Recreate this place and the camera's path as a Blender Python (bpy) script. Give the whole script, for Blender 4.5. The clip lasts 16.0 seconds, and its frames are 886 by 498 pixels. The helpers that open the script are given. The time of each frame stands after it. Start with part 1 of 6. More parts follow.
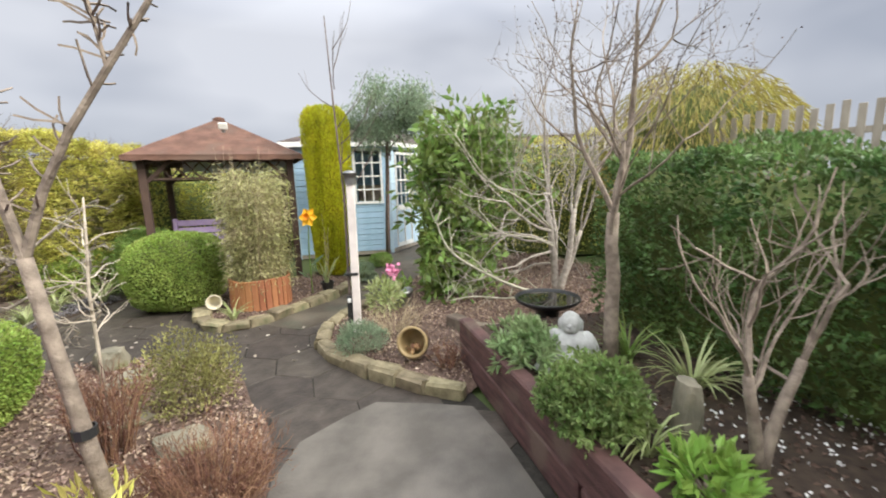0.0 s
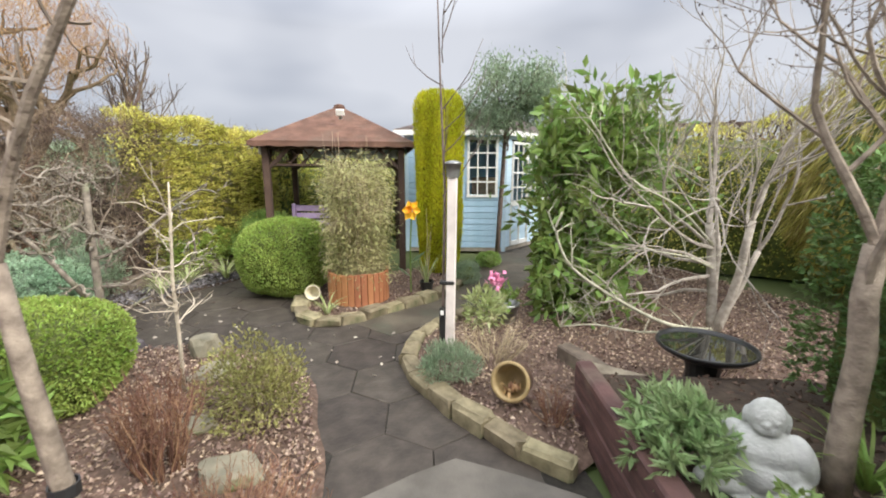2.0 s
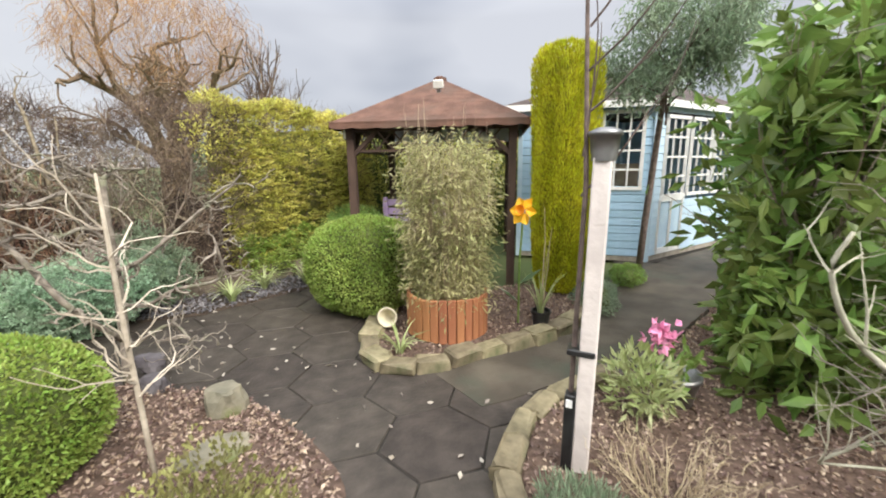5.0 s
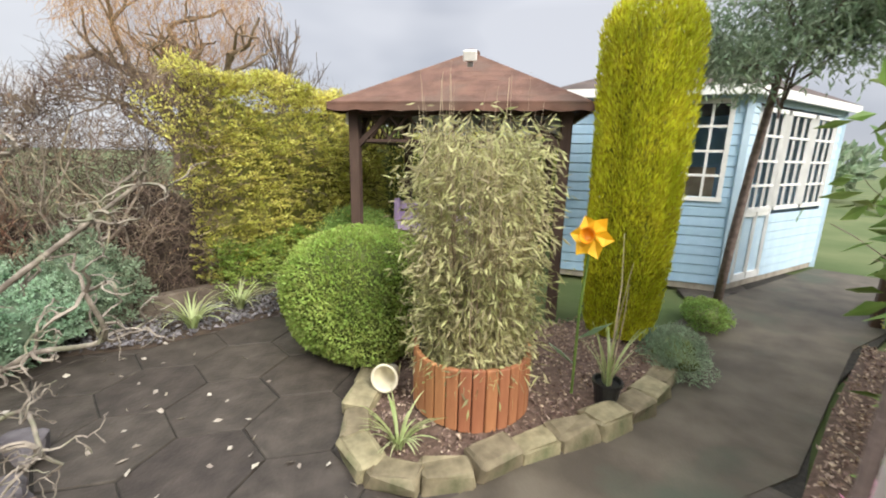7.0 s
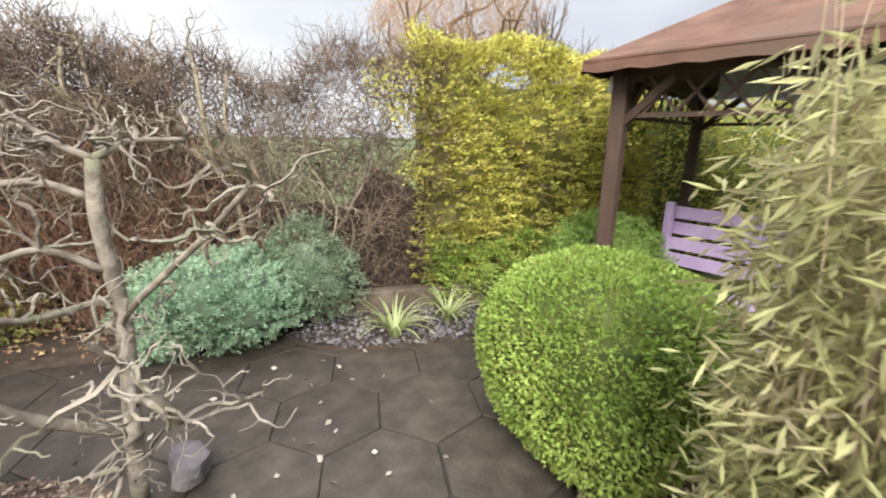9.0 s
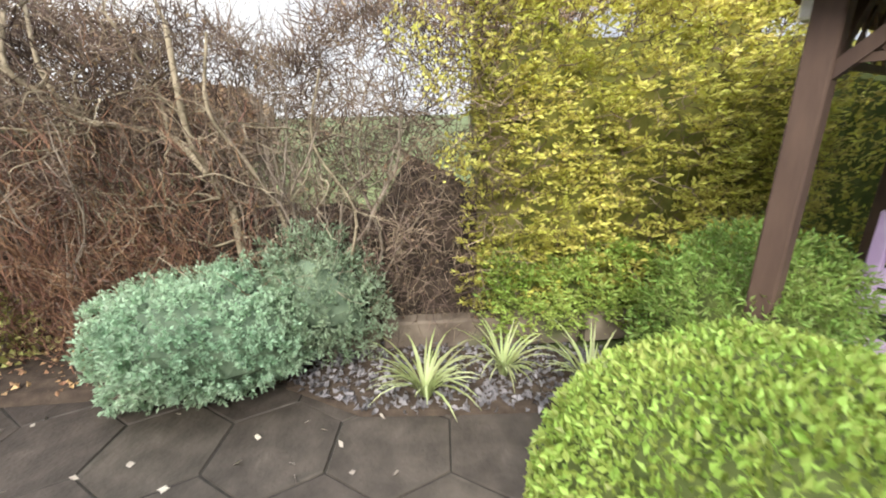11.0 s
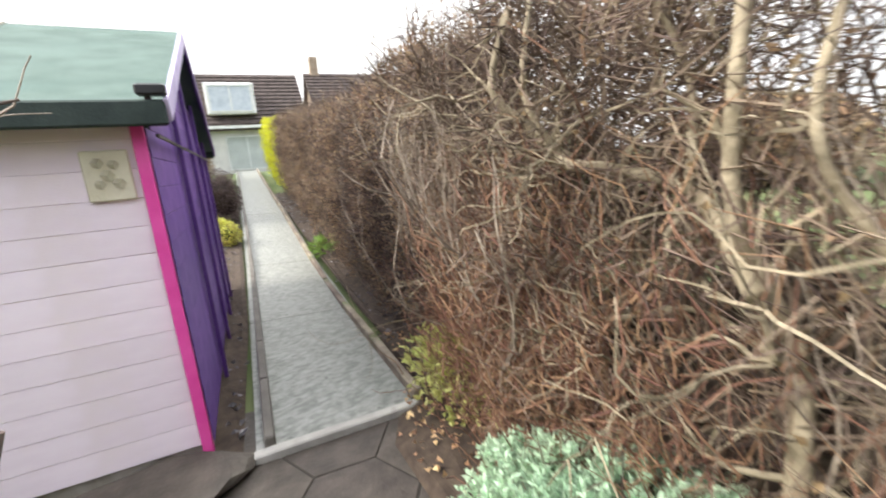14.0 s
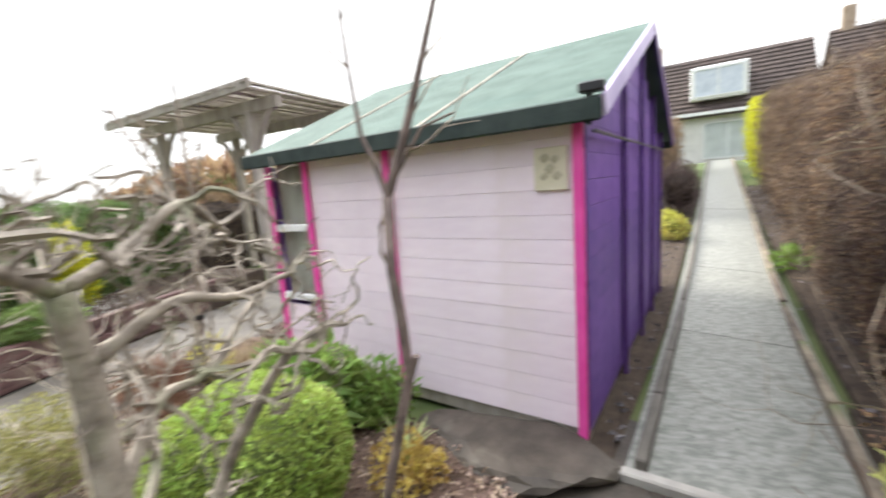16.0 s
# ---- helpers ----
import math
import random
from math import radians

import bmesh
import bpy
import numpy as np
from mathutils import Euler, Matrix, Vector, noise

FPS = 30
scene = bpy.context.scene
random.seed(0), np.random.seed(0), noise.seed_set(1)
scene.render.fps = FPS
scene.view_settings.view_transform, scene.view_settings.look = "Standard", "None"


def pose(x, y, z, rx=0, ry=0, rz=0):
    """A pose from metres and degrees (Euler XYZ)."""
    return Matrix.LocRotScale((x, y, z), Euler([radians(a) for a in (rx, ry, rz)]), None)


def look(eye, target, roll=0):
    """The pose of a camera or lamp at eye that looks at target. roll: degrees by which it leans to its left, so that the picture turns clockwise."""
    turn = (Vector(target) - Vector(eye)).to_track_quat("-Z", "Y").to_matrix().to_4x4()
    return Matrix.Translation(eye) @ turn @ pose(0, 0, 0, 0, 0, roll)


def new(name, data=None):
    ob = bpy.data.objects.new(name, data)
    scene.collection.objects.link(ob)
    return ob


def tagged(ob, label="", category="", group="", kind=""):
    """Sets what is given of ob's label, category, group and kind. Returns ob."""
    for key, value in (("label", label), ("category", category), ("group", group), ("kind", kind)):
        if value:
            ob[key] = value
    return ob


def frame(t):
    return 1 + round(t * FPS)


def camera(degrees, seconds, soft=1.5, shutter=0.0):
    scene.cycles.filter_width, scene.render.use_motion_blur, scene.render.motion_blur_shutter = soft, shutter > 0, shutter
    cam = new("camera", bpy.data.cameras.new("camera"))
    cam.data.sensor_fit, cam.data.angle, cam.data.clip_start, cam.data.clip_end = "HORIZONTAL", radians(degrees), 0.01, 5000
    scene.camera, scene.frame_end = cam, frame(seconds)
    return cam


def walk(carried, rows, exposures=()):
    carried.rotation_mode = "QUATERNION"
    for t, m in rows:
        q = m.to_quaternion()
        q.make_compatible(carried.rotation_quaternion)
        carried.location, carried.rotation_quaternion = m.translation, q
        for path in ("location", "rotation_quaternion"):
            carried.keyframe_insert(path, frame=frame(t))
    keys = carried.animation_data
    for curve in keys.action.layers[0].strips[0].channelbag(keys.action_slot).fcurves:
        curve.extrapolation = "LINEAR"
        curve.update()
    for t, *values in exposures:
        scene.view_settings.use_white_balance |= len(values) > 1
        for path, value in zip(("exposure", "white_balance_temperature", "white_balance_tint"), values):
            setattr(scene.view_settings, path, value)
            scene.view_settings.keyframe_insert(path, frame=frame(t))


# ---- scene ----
cam = camera(94.5, 16.0, soft=1.9, shutter=0.35)
PATH = [
    (0, (0.717, 1.338, 1.559), (0.966, 3.295, 1.227), -1.8),
    (0.5, (0.77, 1.474, 1.567), (0.823, 3.451, 1.267), -1.4),
    (1, (0.859, 1.637, 1.602), (0.64, 3.593, 1.245), -0.4),
    (1.5, (0.871, 1.802, 1.578), (0.527, 3.734, 1.191), -0.5),
    (2, (0.789, 2.067, 1.574), (0.489, 4.011, 1.211), 0.1),
    (2.5, (0.754, 2.267, 1.559), (0.447, 4.202, 1.154), -0.4),
    (3, (0.764, 2.543, 1.564), (0.373, 4.469, 1.188), 0.2),
    (3.5, (0.742, 2.758, 1.56), (0.226, 4.658, 1.213), 1.3),
    (4, (0.616, 3.01, 1.562), (-0.032, 4.874, 1.237), 1.5),
    (4.5, (0.534, 3.247, 1.549), (-0.188, 5.067, 1.141), -0.7),
    (4.7, (0.516, 3.346, 1.539), (-0.268, 5.141, 1.135), -1.4),
    (6.8, (-0.013, 4.426, 1.556), (-0.9, 6.164, 1.115), 0.7),
    (7, (-0.066, 4.54, 1.56), (-0.961, 6.274, 1.119), 1.3),
    (7.5, (-0.219, 4.752, 1.531), (-1.321, 6.328, 0.981), 1.6),
    (8, (-0.506, 4.966, 1.543), (-1.826, 6.367, 1.003), 1.7),
    (8.5, (-0.674, 5.189, 1.523), (-2.178, 6.372, 0.941), -1.3),
    (9, (-0.826, 5.43, 1.544), (-2.513, 6.367, 1.021), 0.6),
    (9.2, (-0.893, 5.512, 1.541), (-2.613, 6.348, 0.957), -0.8),
    (11.3, (-1.838, 6.068, 1.549), (-3.658, 6.627, 0.936), -1.1),
    (11.5, (-1.964, 6.046, 1.546), (-3.784, 6.651, 0.98), 0.0),
    (12, (-2.281, 6.0, 1.572), (-4.156, 6.356, 0.973), -1.8),
    (12.5, (-2.575, 5.984, 1.578), (-4.484, 5.832, 1.001), -3.3),
    (13, (-2.92, 5.974, 1.571), (-4.639, 5.145, 0.973), -4.1),
    (13.5, (-3.102, 5.878, 1.544), (-4.593, 4.667, 0.986), -6.1),
    (14, (-3.315, 5.677, 1.59), (-4.588, 4.194, 1.168), -4.5),
    (14.5, (-3.486, 5.551, 1.601), (-4.394, 3.798, 1.281), -5.7),
    (15, (-3.673, 5.472, 1.635), (-4.202, 3.555, 1.427), -3.2),
    (15.5, (-3.711, 5.43, 1.614), (-3.791, 3.447, 1.363), -2.7),
    (16, (-3.568, 5.502, 1.594), (-2.946, 3.626, 1.287), -4.2),
]
walk(cam, [(t, look(eye, target, roll)) for t, eye, target, roll in PATH], [(0, 0.15), (4.5, 0.1), (7, 0.15), (9, 0.35), (11.5, 0.52), (12.5, 0.5), (13, 0.75), (14, 0.78), (16, 0.78)])

# ---- world and light ----
SUN_EL, SUN_ROT = radians(37), radians(115)
world = bpy.data.worlds.new("overcast_sky")
scene.world = world
world.use_nodes = True
wn, wl = world.node_tree.nodes, world.node_tree.links
wn.clear()
w_out = wn.new("ShaderNodeOutputWorld")
w_bg = wn.new("ShaderNodeBackground")
w_sky = wn.new("ShaderNodeTexSky")
w_sky.sky_type, w_sky.sun_disc, w_sky.sun_elevation, w_sky.sun_rotation = "NISHITA", False, SUN_EL, SUN_ROT
w_co = wn.new("ShaderNodeTexCoord")
w_map = wn.new("ShaderNodeMapping")
w_map.inputs["Scale"].default_value = (1.5, 1.5, 3.4)
w_noise = wn.new("ShaderNodeTexNoise")
w_noise.inputs["Scale"].default_value, w_noise.inputs["Detail"].default_value = 1.2, 3
w_ramp = wn.new("ShaderNodeValToRGB")
w_ramp.color_ramp.elements[0].position, w_ramp.color_ramp.elements[1].position = 0.36, 0.64
w_ramp.color_ramp.elements[0].color = (3.9, 4.2, 4.95, 1)
w_ramp.color_ramp.elements[1].color = (6.8, 7.0, 7.6, 1)
w_grad = wn.new("ShaderNodeVectorMath")
w_grad.operation = "DOT_PRODUCT"
w_grad.inputs[1].default_value = (-0.25, -0.90, 0.1)
w_gr = wn.new("ShaderNodeMapRange")
w_gr.inputs["From Min"].default_value, w_gr.inputs["From Max"].default_value = -0.3, 0.8
w_gr.inputs["To Min"].default_value, w_gr.inputs["To Max"].default_value = 0.0, 0.9
w_mix = wn.new("ShaderNodeMixRGB")
w_mix.inputs[2].default_value = (12.5, 12.4, 12.2, 1)
w_add = wn.new("ShaderNodeMixRGB")
w_add.inputs[0].default_value = 0.93
wl.new(w_co.outputs["Generated"], w_map.inputs[0])
wl.new(w_map.outputs[0], w_noise.inputs["Vector"])
wl.new(w_noise.outputs["Fac"], w_ramp.inputs[0])
wl.new(w_co.outputs["Generated"], w_grad.inputs[0])
wl.new(w_grad.outputs["Value"], w_gr.inputs[0])
wl.new(w_gr.outputs[0], w_mix.inputs[0])
wl.new(w_ramp.outputs[0], w_mix.inputs[1])
wl.new(w_sky.outputs[0], w_add.inputs[1])
wl.new(w_mix.outputs[0], w_add.inputs[2])
w_sep = wn.new("ShaderNodeSeparateXYZ")
wl.new(w_co.outputs["Generated"], w_sep.inputs[0])
w_zen = wn.new("ShaderNodeMapRange")
w_zen.inputs["From Min"].default_value, w_zen.inputs["From Max"].default_value = 0.30, 1.0
w_zen.inputs["To Min"].default_value, w_zen.inputs["To Max"].default_value = 1.0, 3.8
wl.new(w_sep.outputs["Z"], w_zen.inputs[0])
w_mul = wn.new("ShaderNodeVectorMath")
w_mul.operation = "SCALE"
wl.new(w_add.outputs[0], w_mul.inputs[0])
wl.new(w_zen.outputs[0], w_mul.inputs["Scale"])
wl.new(w_mul.outputs[0], w_bg.inputs[0])
w_bg.inputs[1].default_value = 0.1
wl.new(w_bg.outputs[0], w_out.inputs[0])
sun_data = bpy.data.lights.new("sun", "SUN")
sun_data.energy, sun_data.angle, sun_data.color = 4.1, radians(24), (1.0, 0.95, 0.87)
sun = new("sun", sun_data)
sun.matrix_world = look((13, -6, 11), (0, 0, 0))


# ---- materials ----
def M(name, c1, c2, scale=8.0, rough=0.75, bump=0.25, bscale=60.0, island=0.0, obj=0.0, metal=0.0, trans=0.0, stain=None, stain_scale=1.5, stain_at=0.55, spec=0.4, stretch=(1, 1, 1)):
    """A mottled surface: two colours by noise, a larger stain, a random lightness per piece, fine relief."""
    m = bpy.data.materials.new(name)
    m.use_nodes = True
    n, l = m.node_tree.nodes, m.node_tree.links
    b = n["Principled BSDF"]
    co = n.new("ShaderNodeTexCoord")
    mp = n.new("ShaderNodeMapping")
    mp.inputs["Scale"].default_value = stretch
    l.new(co.outputs["Object"], mp.inputs[0])
    t = n.new("ShaderNodeTexNoise")
    t.inputs["Scale"].default_value, t.inputs["Detail"].default_value = scale, 6
    l.new(mp.outputs[0], t.inputs["Vector"])
    r = n.new("ShaderNodeValToRGB")
    r.color_ramp.elements[0].position, r.color_ramp.elements[1].position = 0.35, 0.65
    r.color_ramp.elements[0].color, r.color_ramp.elements[1].color = (*c1, 1), (*c2, 1)
    l.new(t.outputs["Fac"], r.inputs[0])
    col = r.outputs[0]
    if stain:
        s = n.new("ShaderNodeTexNoise")
        s.inputs["Scale"].default_value, s.inputs["Detail"].default_value = stain_scale, 4
        l.new(co.outputs["Object"], s.inputs["Vector"])
        sr = n.new("ShaderNodeValToRGB")
        sr.color_ramp.elements[0].position, sr.color_ramp.elements[1].position = stain_at, stain_at + 0.12
        l.new(s.outputs["Fac"], sr.inputs[0])
        mx = n.new("ShaderNodeMixRGB")
        l.new(sr.outputs[0], mx.inputs[0])
        l.new(col, mx.inputs[1])
        mx.inputs[2].default_value = (*stain, 1)
        col = mx.outputs[0]
    if island or obj:
        src = n.new("ShaderNodeNewGeometry").outputs["Random Per Island"] if island else n.new("ShaderNodeObjectInfo").outputs["Random"]
        k = island or obj
        mr = n.new("ShaderNodeMapRange")
        mr.inputs["To Min"].default_value, mr.inputs["To Max"].default_value = 1 - k, 1 + k
        l.new(src, mr.inputs[0])
        hs = n.new("ShaderNodeHueSaturation")
        l.new(mr.outputs[0], hs.inputs["Value"])
        mh = n.new("ShaderNodeMapRange")
        mh.inputs["To Min"].default_value, mh.inputs["To Max"].default_value = 0.5 - 0.06 * k, 0.5 + 0.04 * k
        l.new(src, mh.inputs[0])
        l.new(mh.outputs[0], hs.inputs["Hue"])
        l.new(col, hs.inputs["Color"])
        col = hs.outputs[0]
    l.new(col, b.inputs["Base Color"])
    b.inputs["Roughness"].default_value, b.inputs["Metallic"].default_value = rough, metal
    b.inputs["Specular IOR Level"].default_value = spec
    if bump:
        f = n.new("ShaderNodeTexNoise")
        f.inputs["Scale"].default_value, f.inputs["Detail"].default_value = bscale, 4
        l.new(mp.outputs[0], f.inputs["Vector"])
        bp = n.new("ShaderNodeBump")
        bp.inputs["Strength"].default_value, bp.inputs["Distance"].default_value = bump, 0.01
        l.new(f.outputs["Fac"], bp.inputs["Height"])
        l.new(bp.outputs[0], b.inputs["Normal"])
    if trans:
        tr = n.new("ShaderNodeBsdfTranslucent")
        l.new(col, tr.inputs["Color"])
        mxs = n.new("ShaderNodeMixShader")
        mxs.inputs[0].default_value = trans
        l.new(b.outputs[0], mxs.inputs[1])
        l.new(tr.outputs[0], mxs.inputs[2])
        l.new(mxs.outputs[0], n["Material Output"].inputs["Surface"])
    return m


def leafmat(name, c1, c2, k=0.35, rough=0.5, trans=0.38):
    return M(name, c1, c2, scale=3.0, rough=rough, bump=0, island=k, trans=trans)


m_soil = M("soil", (0.035, 0.024, 0.017), (0.07, 0.05, 0.035), 14, 0.95, 0.6, 40)
m_field = M("far_grass", (0.06, 0.09, 0.025), (0.11, 0.13, 0.05), 0.6, 0.95, 0.4, 9)
m_slab = M("dark_stone_slab", (0.036, 0.029, 0.023), (0.070, 0.057, 0.046), 7, 0.62, 0.5, 38, obj=0.16, stain=(0.10, 0.085, 0.068), stain_scale=4.5, stain_at=0.62)
m_joint = M("wet_joint_grit", (0.02, 0.018, 0.015), (0.04, 0.036, 0.028), 20, 0.95, 0.5, 80)
m_pale_conc = M("worn_pale_concrete", (0.27, 0.255, 0.23), (0.40, 0.38, 0.345), 5, 0.7, 0.35, 70, stain=(0.16, 0.15, 0.13), stain_scale=3.0)
m_conc = M("old_concrete", (0.09, 0.081, 0.068), (0.15, 0.135, 0.115), 4, 0.7, 0.35, 70, stain=(0.075, 0.07, 0.06), stain_scale=1.1)
m_conc2 = M("brushed_wet_concrete", (0.13, 0.135, 0.118), (0.26, 0.262, 0.235), 16, 0.42, 0.4, 60, stain=(0.06, 0.065, 0.05), stain_scale=17.0, stain_at=0.65, stretch=(0.9, 1.7, 1.0))
m_sand = M("sandstone_block", (0.145, 0.122, 0.072), (0.29, 0.248, 0.152), 9, 0.85, 0.5, 50, obj=0.22, stain=(0.11, 0.11, 0.055), stain_scale=4.0)
m_rock = M("mossy_rock", (0.16, 0.15, 0.11), (0.28, 0.25, 0.18), 7, 0.9, 0.6, 30, stain=(0.13, 0.15, 0.05), stain_scale=4.0)
m_darkrock = M("purplish_grey_rock", (0.075, 0.066, 0.072), (0.16, 0.145, 0.15), 7, 0.9, 0.6, 30)
m_chip = M("bark_chips_and_gravel", (0.13, 0.078, 0.053), (0.44, 0.34, 0.27), 30, 0.9, 0.3, 90, island=0.55)
m_mulch = M("dark_mulch", (0.075, 0.048, 0.035), (0.15, 0.10, 0.075), 26, 0.95, 0.7, 60)
m_slate = M("slate_pebbles", (0.10, 0.095, 0.10), (0.23, 0.215, 0.225), 10, 0.7, 0.3, 60, island=0.5)
m_sleeper = M("dark_stained_sleeper", (0.055, 0.028, 0.026), (0.12, 0.062, 0.055), 5, 0.7, 0.5, 30, stretch=(1, 1, 6), stain=(0.13, 0.09, 0.07), stain_scale=3.0)
m_sleeper2 = M("weathered_sleeper", (0.12, 0.095, 0.07), (0.24, 0.20, 0.15), 6, 0.85, 0.5, 30, obj=0.25, stain=(0.13, 0.14, 0.07), stain_scale=3.0)
m_bark = M("grey_bark", (0.17, 0.135, 0.105), (0.34, 0.28, 0.22), 18, 0.85, 0.6, 70)
m_bark_pale = M("pale_lichened_bark", (0.42, 0.36, 0.28), (0.64, 0.57, 0.46), 14, 0.85, 0.5, 70)
m_bark_willow = M("willow_bark", (0.12, 0.085, 0.055), (0.24, 0.17, 0.11), 8, 0.9, 0.6, 30)
m_bark_moss = M("mossy_pale_bark", (0.30, 0.29, 0.21), (0.48, 0.46, 0.36), 14, 0.85, 0.5, 70)
m_bark_olive = M("olive_grey_bark", (0.17, 0.14, 0.09), (0.37, 0.31, 0.215), 16, 0.85, 0.6, 60)
m_bark_hazel = M("pale_hazel_bark", (0.15, 0.125, 0.10), (0.34, 0.295, 0.24), 16, 0.85, 0.6, 60, stain=(0.20, 0.20, 0.13), stain_scale=6.0)
m_bark_grey = M("pale_grey_twisted_bark", (0.25, 0.22, 0.185), (0.46, 0.41, 0.355), 16, 0.85, 0.6, 60)
m_pathbrown = M("damp_brown_concrete", (0.058, 0.047, 0.034), (0.11, 0.092, 0.068), 3, 0.7, 0.4, 60, stain=(0.06, 0.065, 0.045), stain_scale=1.2)
m_bark_dark = M("dark_purplish_bark", (0.10, 0.075, 0.065), (0.20, 0.15, 0.13), 18, 0.85, 0.5, 70)
m_twig = M("brown_twigs", (0.065, 0.046, 0.033), (0.225, 0.165, 0.12), 3, 0.9, 0, island=0.55)
m_twig_red = M("reddish_twigs", (0.13, 0.066, 0.04), (0.27, 0.15, 0.092), 3, 0.9, 0, island=0.4)
m_twig_pale = M("tan_dry_stems", (0.34, 0.27, 0.17), (0.52, 0.43, 0.29), 3, 0.9, 0, island=0.35)
# colours of the solid inner bodies, dark to hold the shade inside plants
m_hedge_core = M("hedge_inner_shade", (0.022, 0.015, 0.011), (0.07, 0.05, 0.037), 9, 0.95, 0.6, 25)
m_gold_core = M("golden_inner_shade", (0.11, 0.12, 0.025), (0.22, 0.21, 0.05), 9, 0.95, 0.6, 25)
m_glauc_core = M("glaucous_inner_shade", (0.09, 0.13, 0.085), (0.17, 0.23, 0.15), 9, 0.95, 0.6, 25)
m_lime_core = M("lime_inner_shade", (0.15, 0.16, 0.02), (0.27, 0.27, 0.035), 9, 0.95, 0.6, 25)
m_green_core = M("leafy_inner_shade", (0.06, 0.08, 0.02), (0.13, 0.155, 0.045), 9, 0.95, 0.6, 25)
l_gold = leafmat("gold_privet_leaf", (0.44, 0.44, 0.09), (0.70, 0.65, 0.19), 0.4)
l_brown = leafmat("dead_beech_leaf", (0.24, 0.155, 0.09), (0.40, 0.28, 0.175), 0.4)
l_lime = leafmat("lime_cypress_spray", (0.42, 0.45, 0.02), (0.64, 0.62, 0.04), 0.35)
l_green = leafmat("box_leaf", (0.22, 0.33, 0.06), (0.40, 0.50, 0.13), 0.4)
l_mid = leafmat("mid_green_leaf", (0.14, 0.24, 0.05), (0.27, 0.38, 0.10), 0.4)
l_dark = leafmat("dark_evergreen_leaf", (0.075, 0.145, 0.045), (0.18, 0.27, 0.09), 0.45, rough=0.4)
l_glauc = leafmat("glaucous_hebe_leaf", (0.32, 0.48, 0.32), (0.50, 0.64, 0.46), 0.3)
l_grey = leafmat("grey_green_leaf", (0.18, 0.26, 0.16), (0.32, 0.39, 0.26), 0.35)
l_laurel = leafmat("laurel_leaf", (0.105, 0.19, 0.04), (0.25, 0.345, 0.095), 0.45, rough=0.3)
l_bamboo = leafmat("bamboo_leaf", (0.29, 0.30, 0.12), (0.50, 0.46, 0.25), 0.45)
l_strap = leafmat("strap_leaf", (0.30, 0.37, 0.13), (0.55, 0.59, 0.33), 0.35)
l_willow = leafmat("golden_willow_wands", (0.42, 0.25, 0.12), (0.60, 0.40, 0.22), 0.35)
m_brownwood = M("dark_brown_post", (0.055, 0.032, 0.024), (0.10, 0.062, 0.045), 8, 0.75, 0.4, 40, stretch=(1, 1, 0.25))
m_shingle = M("brown_felt_shingles", (0.10, 0.052, 0.036), (0.165, 0.088, 0.062), 5, 0.9, 0.5, 120, island=0.04, stain=(0.12, 0.075, 0.055), stain_scale=2.0)
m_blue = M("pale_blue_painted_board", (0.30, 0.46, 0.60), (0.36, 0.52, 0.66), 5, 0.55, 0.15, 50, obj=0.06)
m_blue_pale = M("whitish_blue_wood", (0.42, 0.56, 0.68), (0.50, 0.64, 0.74), 5, 0.5, 0.1, 50)
m_white = M("white_gloss_paint", (0.72, 0.72, 0.70), (0.82, 0.82, 0.80), 6, 0.4, 0.1, 50)
m_pink = M("pale_pink_painted_board", (0.80, 0.68, 0.74), (0.86, 0.75, 0.80), 3, 0.6, 0.15, 60, obj=0.035, stain=(0.80, 0.69, 0.71), stain_scale=2.2, stretch=(1, 1, 3))
m_magenta = M("bright_magenta_paint", (0.72, 0.06, 0.32), (0.82, 0.10, 0.40), 5, 0.5, 0.1, 50)
m_purple = M("purple_painted_board", (0.13, 0.06, 0.27), (0.20, 0.10, 0.36), 5, 0.5, 0.15, 50, obj=0.1)
m_purple_dk = M("dark_purple_batten", (0.075, 0.028, 0.16), (0.11, 0.045, 0.22), 5, 0.5, 0.1, 50)
m_felt = M("green_mineral_felt", (0.06, 0.098, 0.08), (0.092, 0.136, 0.116), 4, 0.9, 0.4, 160, stain=(0.072, 0.118, 0.10), stain_scale=1.2)
m_felt_dk = M("dark_green_felt_edge", (0.02, 0.032, 0.028), (0.04, 0.055, 0.048), 8, 0.85, 0.3, 90)
m_greywood = M("grey_weathered_wood", (0.26, 0.23, 0.19), (0.40, 0.36, 0.30), 9, 0.85, 0.4, 40, stretch=(1, 1, 0.3))
m_whitewood = M("flaking_white_post_paint", (0.62, 0.56, 0.53), (0.78, 0.71, 0.67), 6, 0.7, 0.35, 40, stain=(0.36, 0.29, 0.25), stain_scale=5.0, stain_at=0.62)
m_black = M("black_plastic", (0.012, 0.012, 0.013), (0.03, 0.03, 0.03), 8, 0.35, 0.1, 40)
m_orangewood = M("orange_brown_stave", (0.28, 0.115, 0.05), (0.46, 0.21, 0.095), 10, 0.6, 0.4, 40, obj=0.18, stretch=(1, 1, 0.2))
m_terra = M("glazed_ochre_pot", (0.27, 0.195, 0.09), (0.42, 0.31, 0.15), 9, 0.45, 0.2, 40, stain=(0.22, 0.16, 0.08), stain_scale=5.0)
m_terra_in = M("dark_pot_side", (0.06, 0.035, 0.025), (0.12, 0.07, 0.05), 9, 0.5, 0.2, 40)
m_statue = M("grey_stone_statue", (0.34, 0.35, 0.33), (0.52, 0.53, 0.51), 10, 0.85, 0.5, 70, stain=(0.24, 0.25, 0.22), stain_scale=6.0)
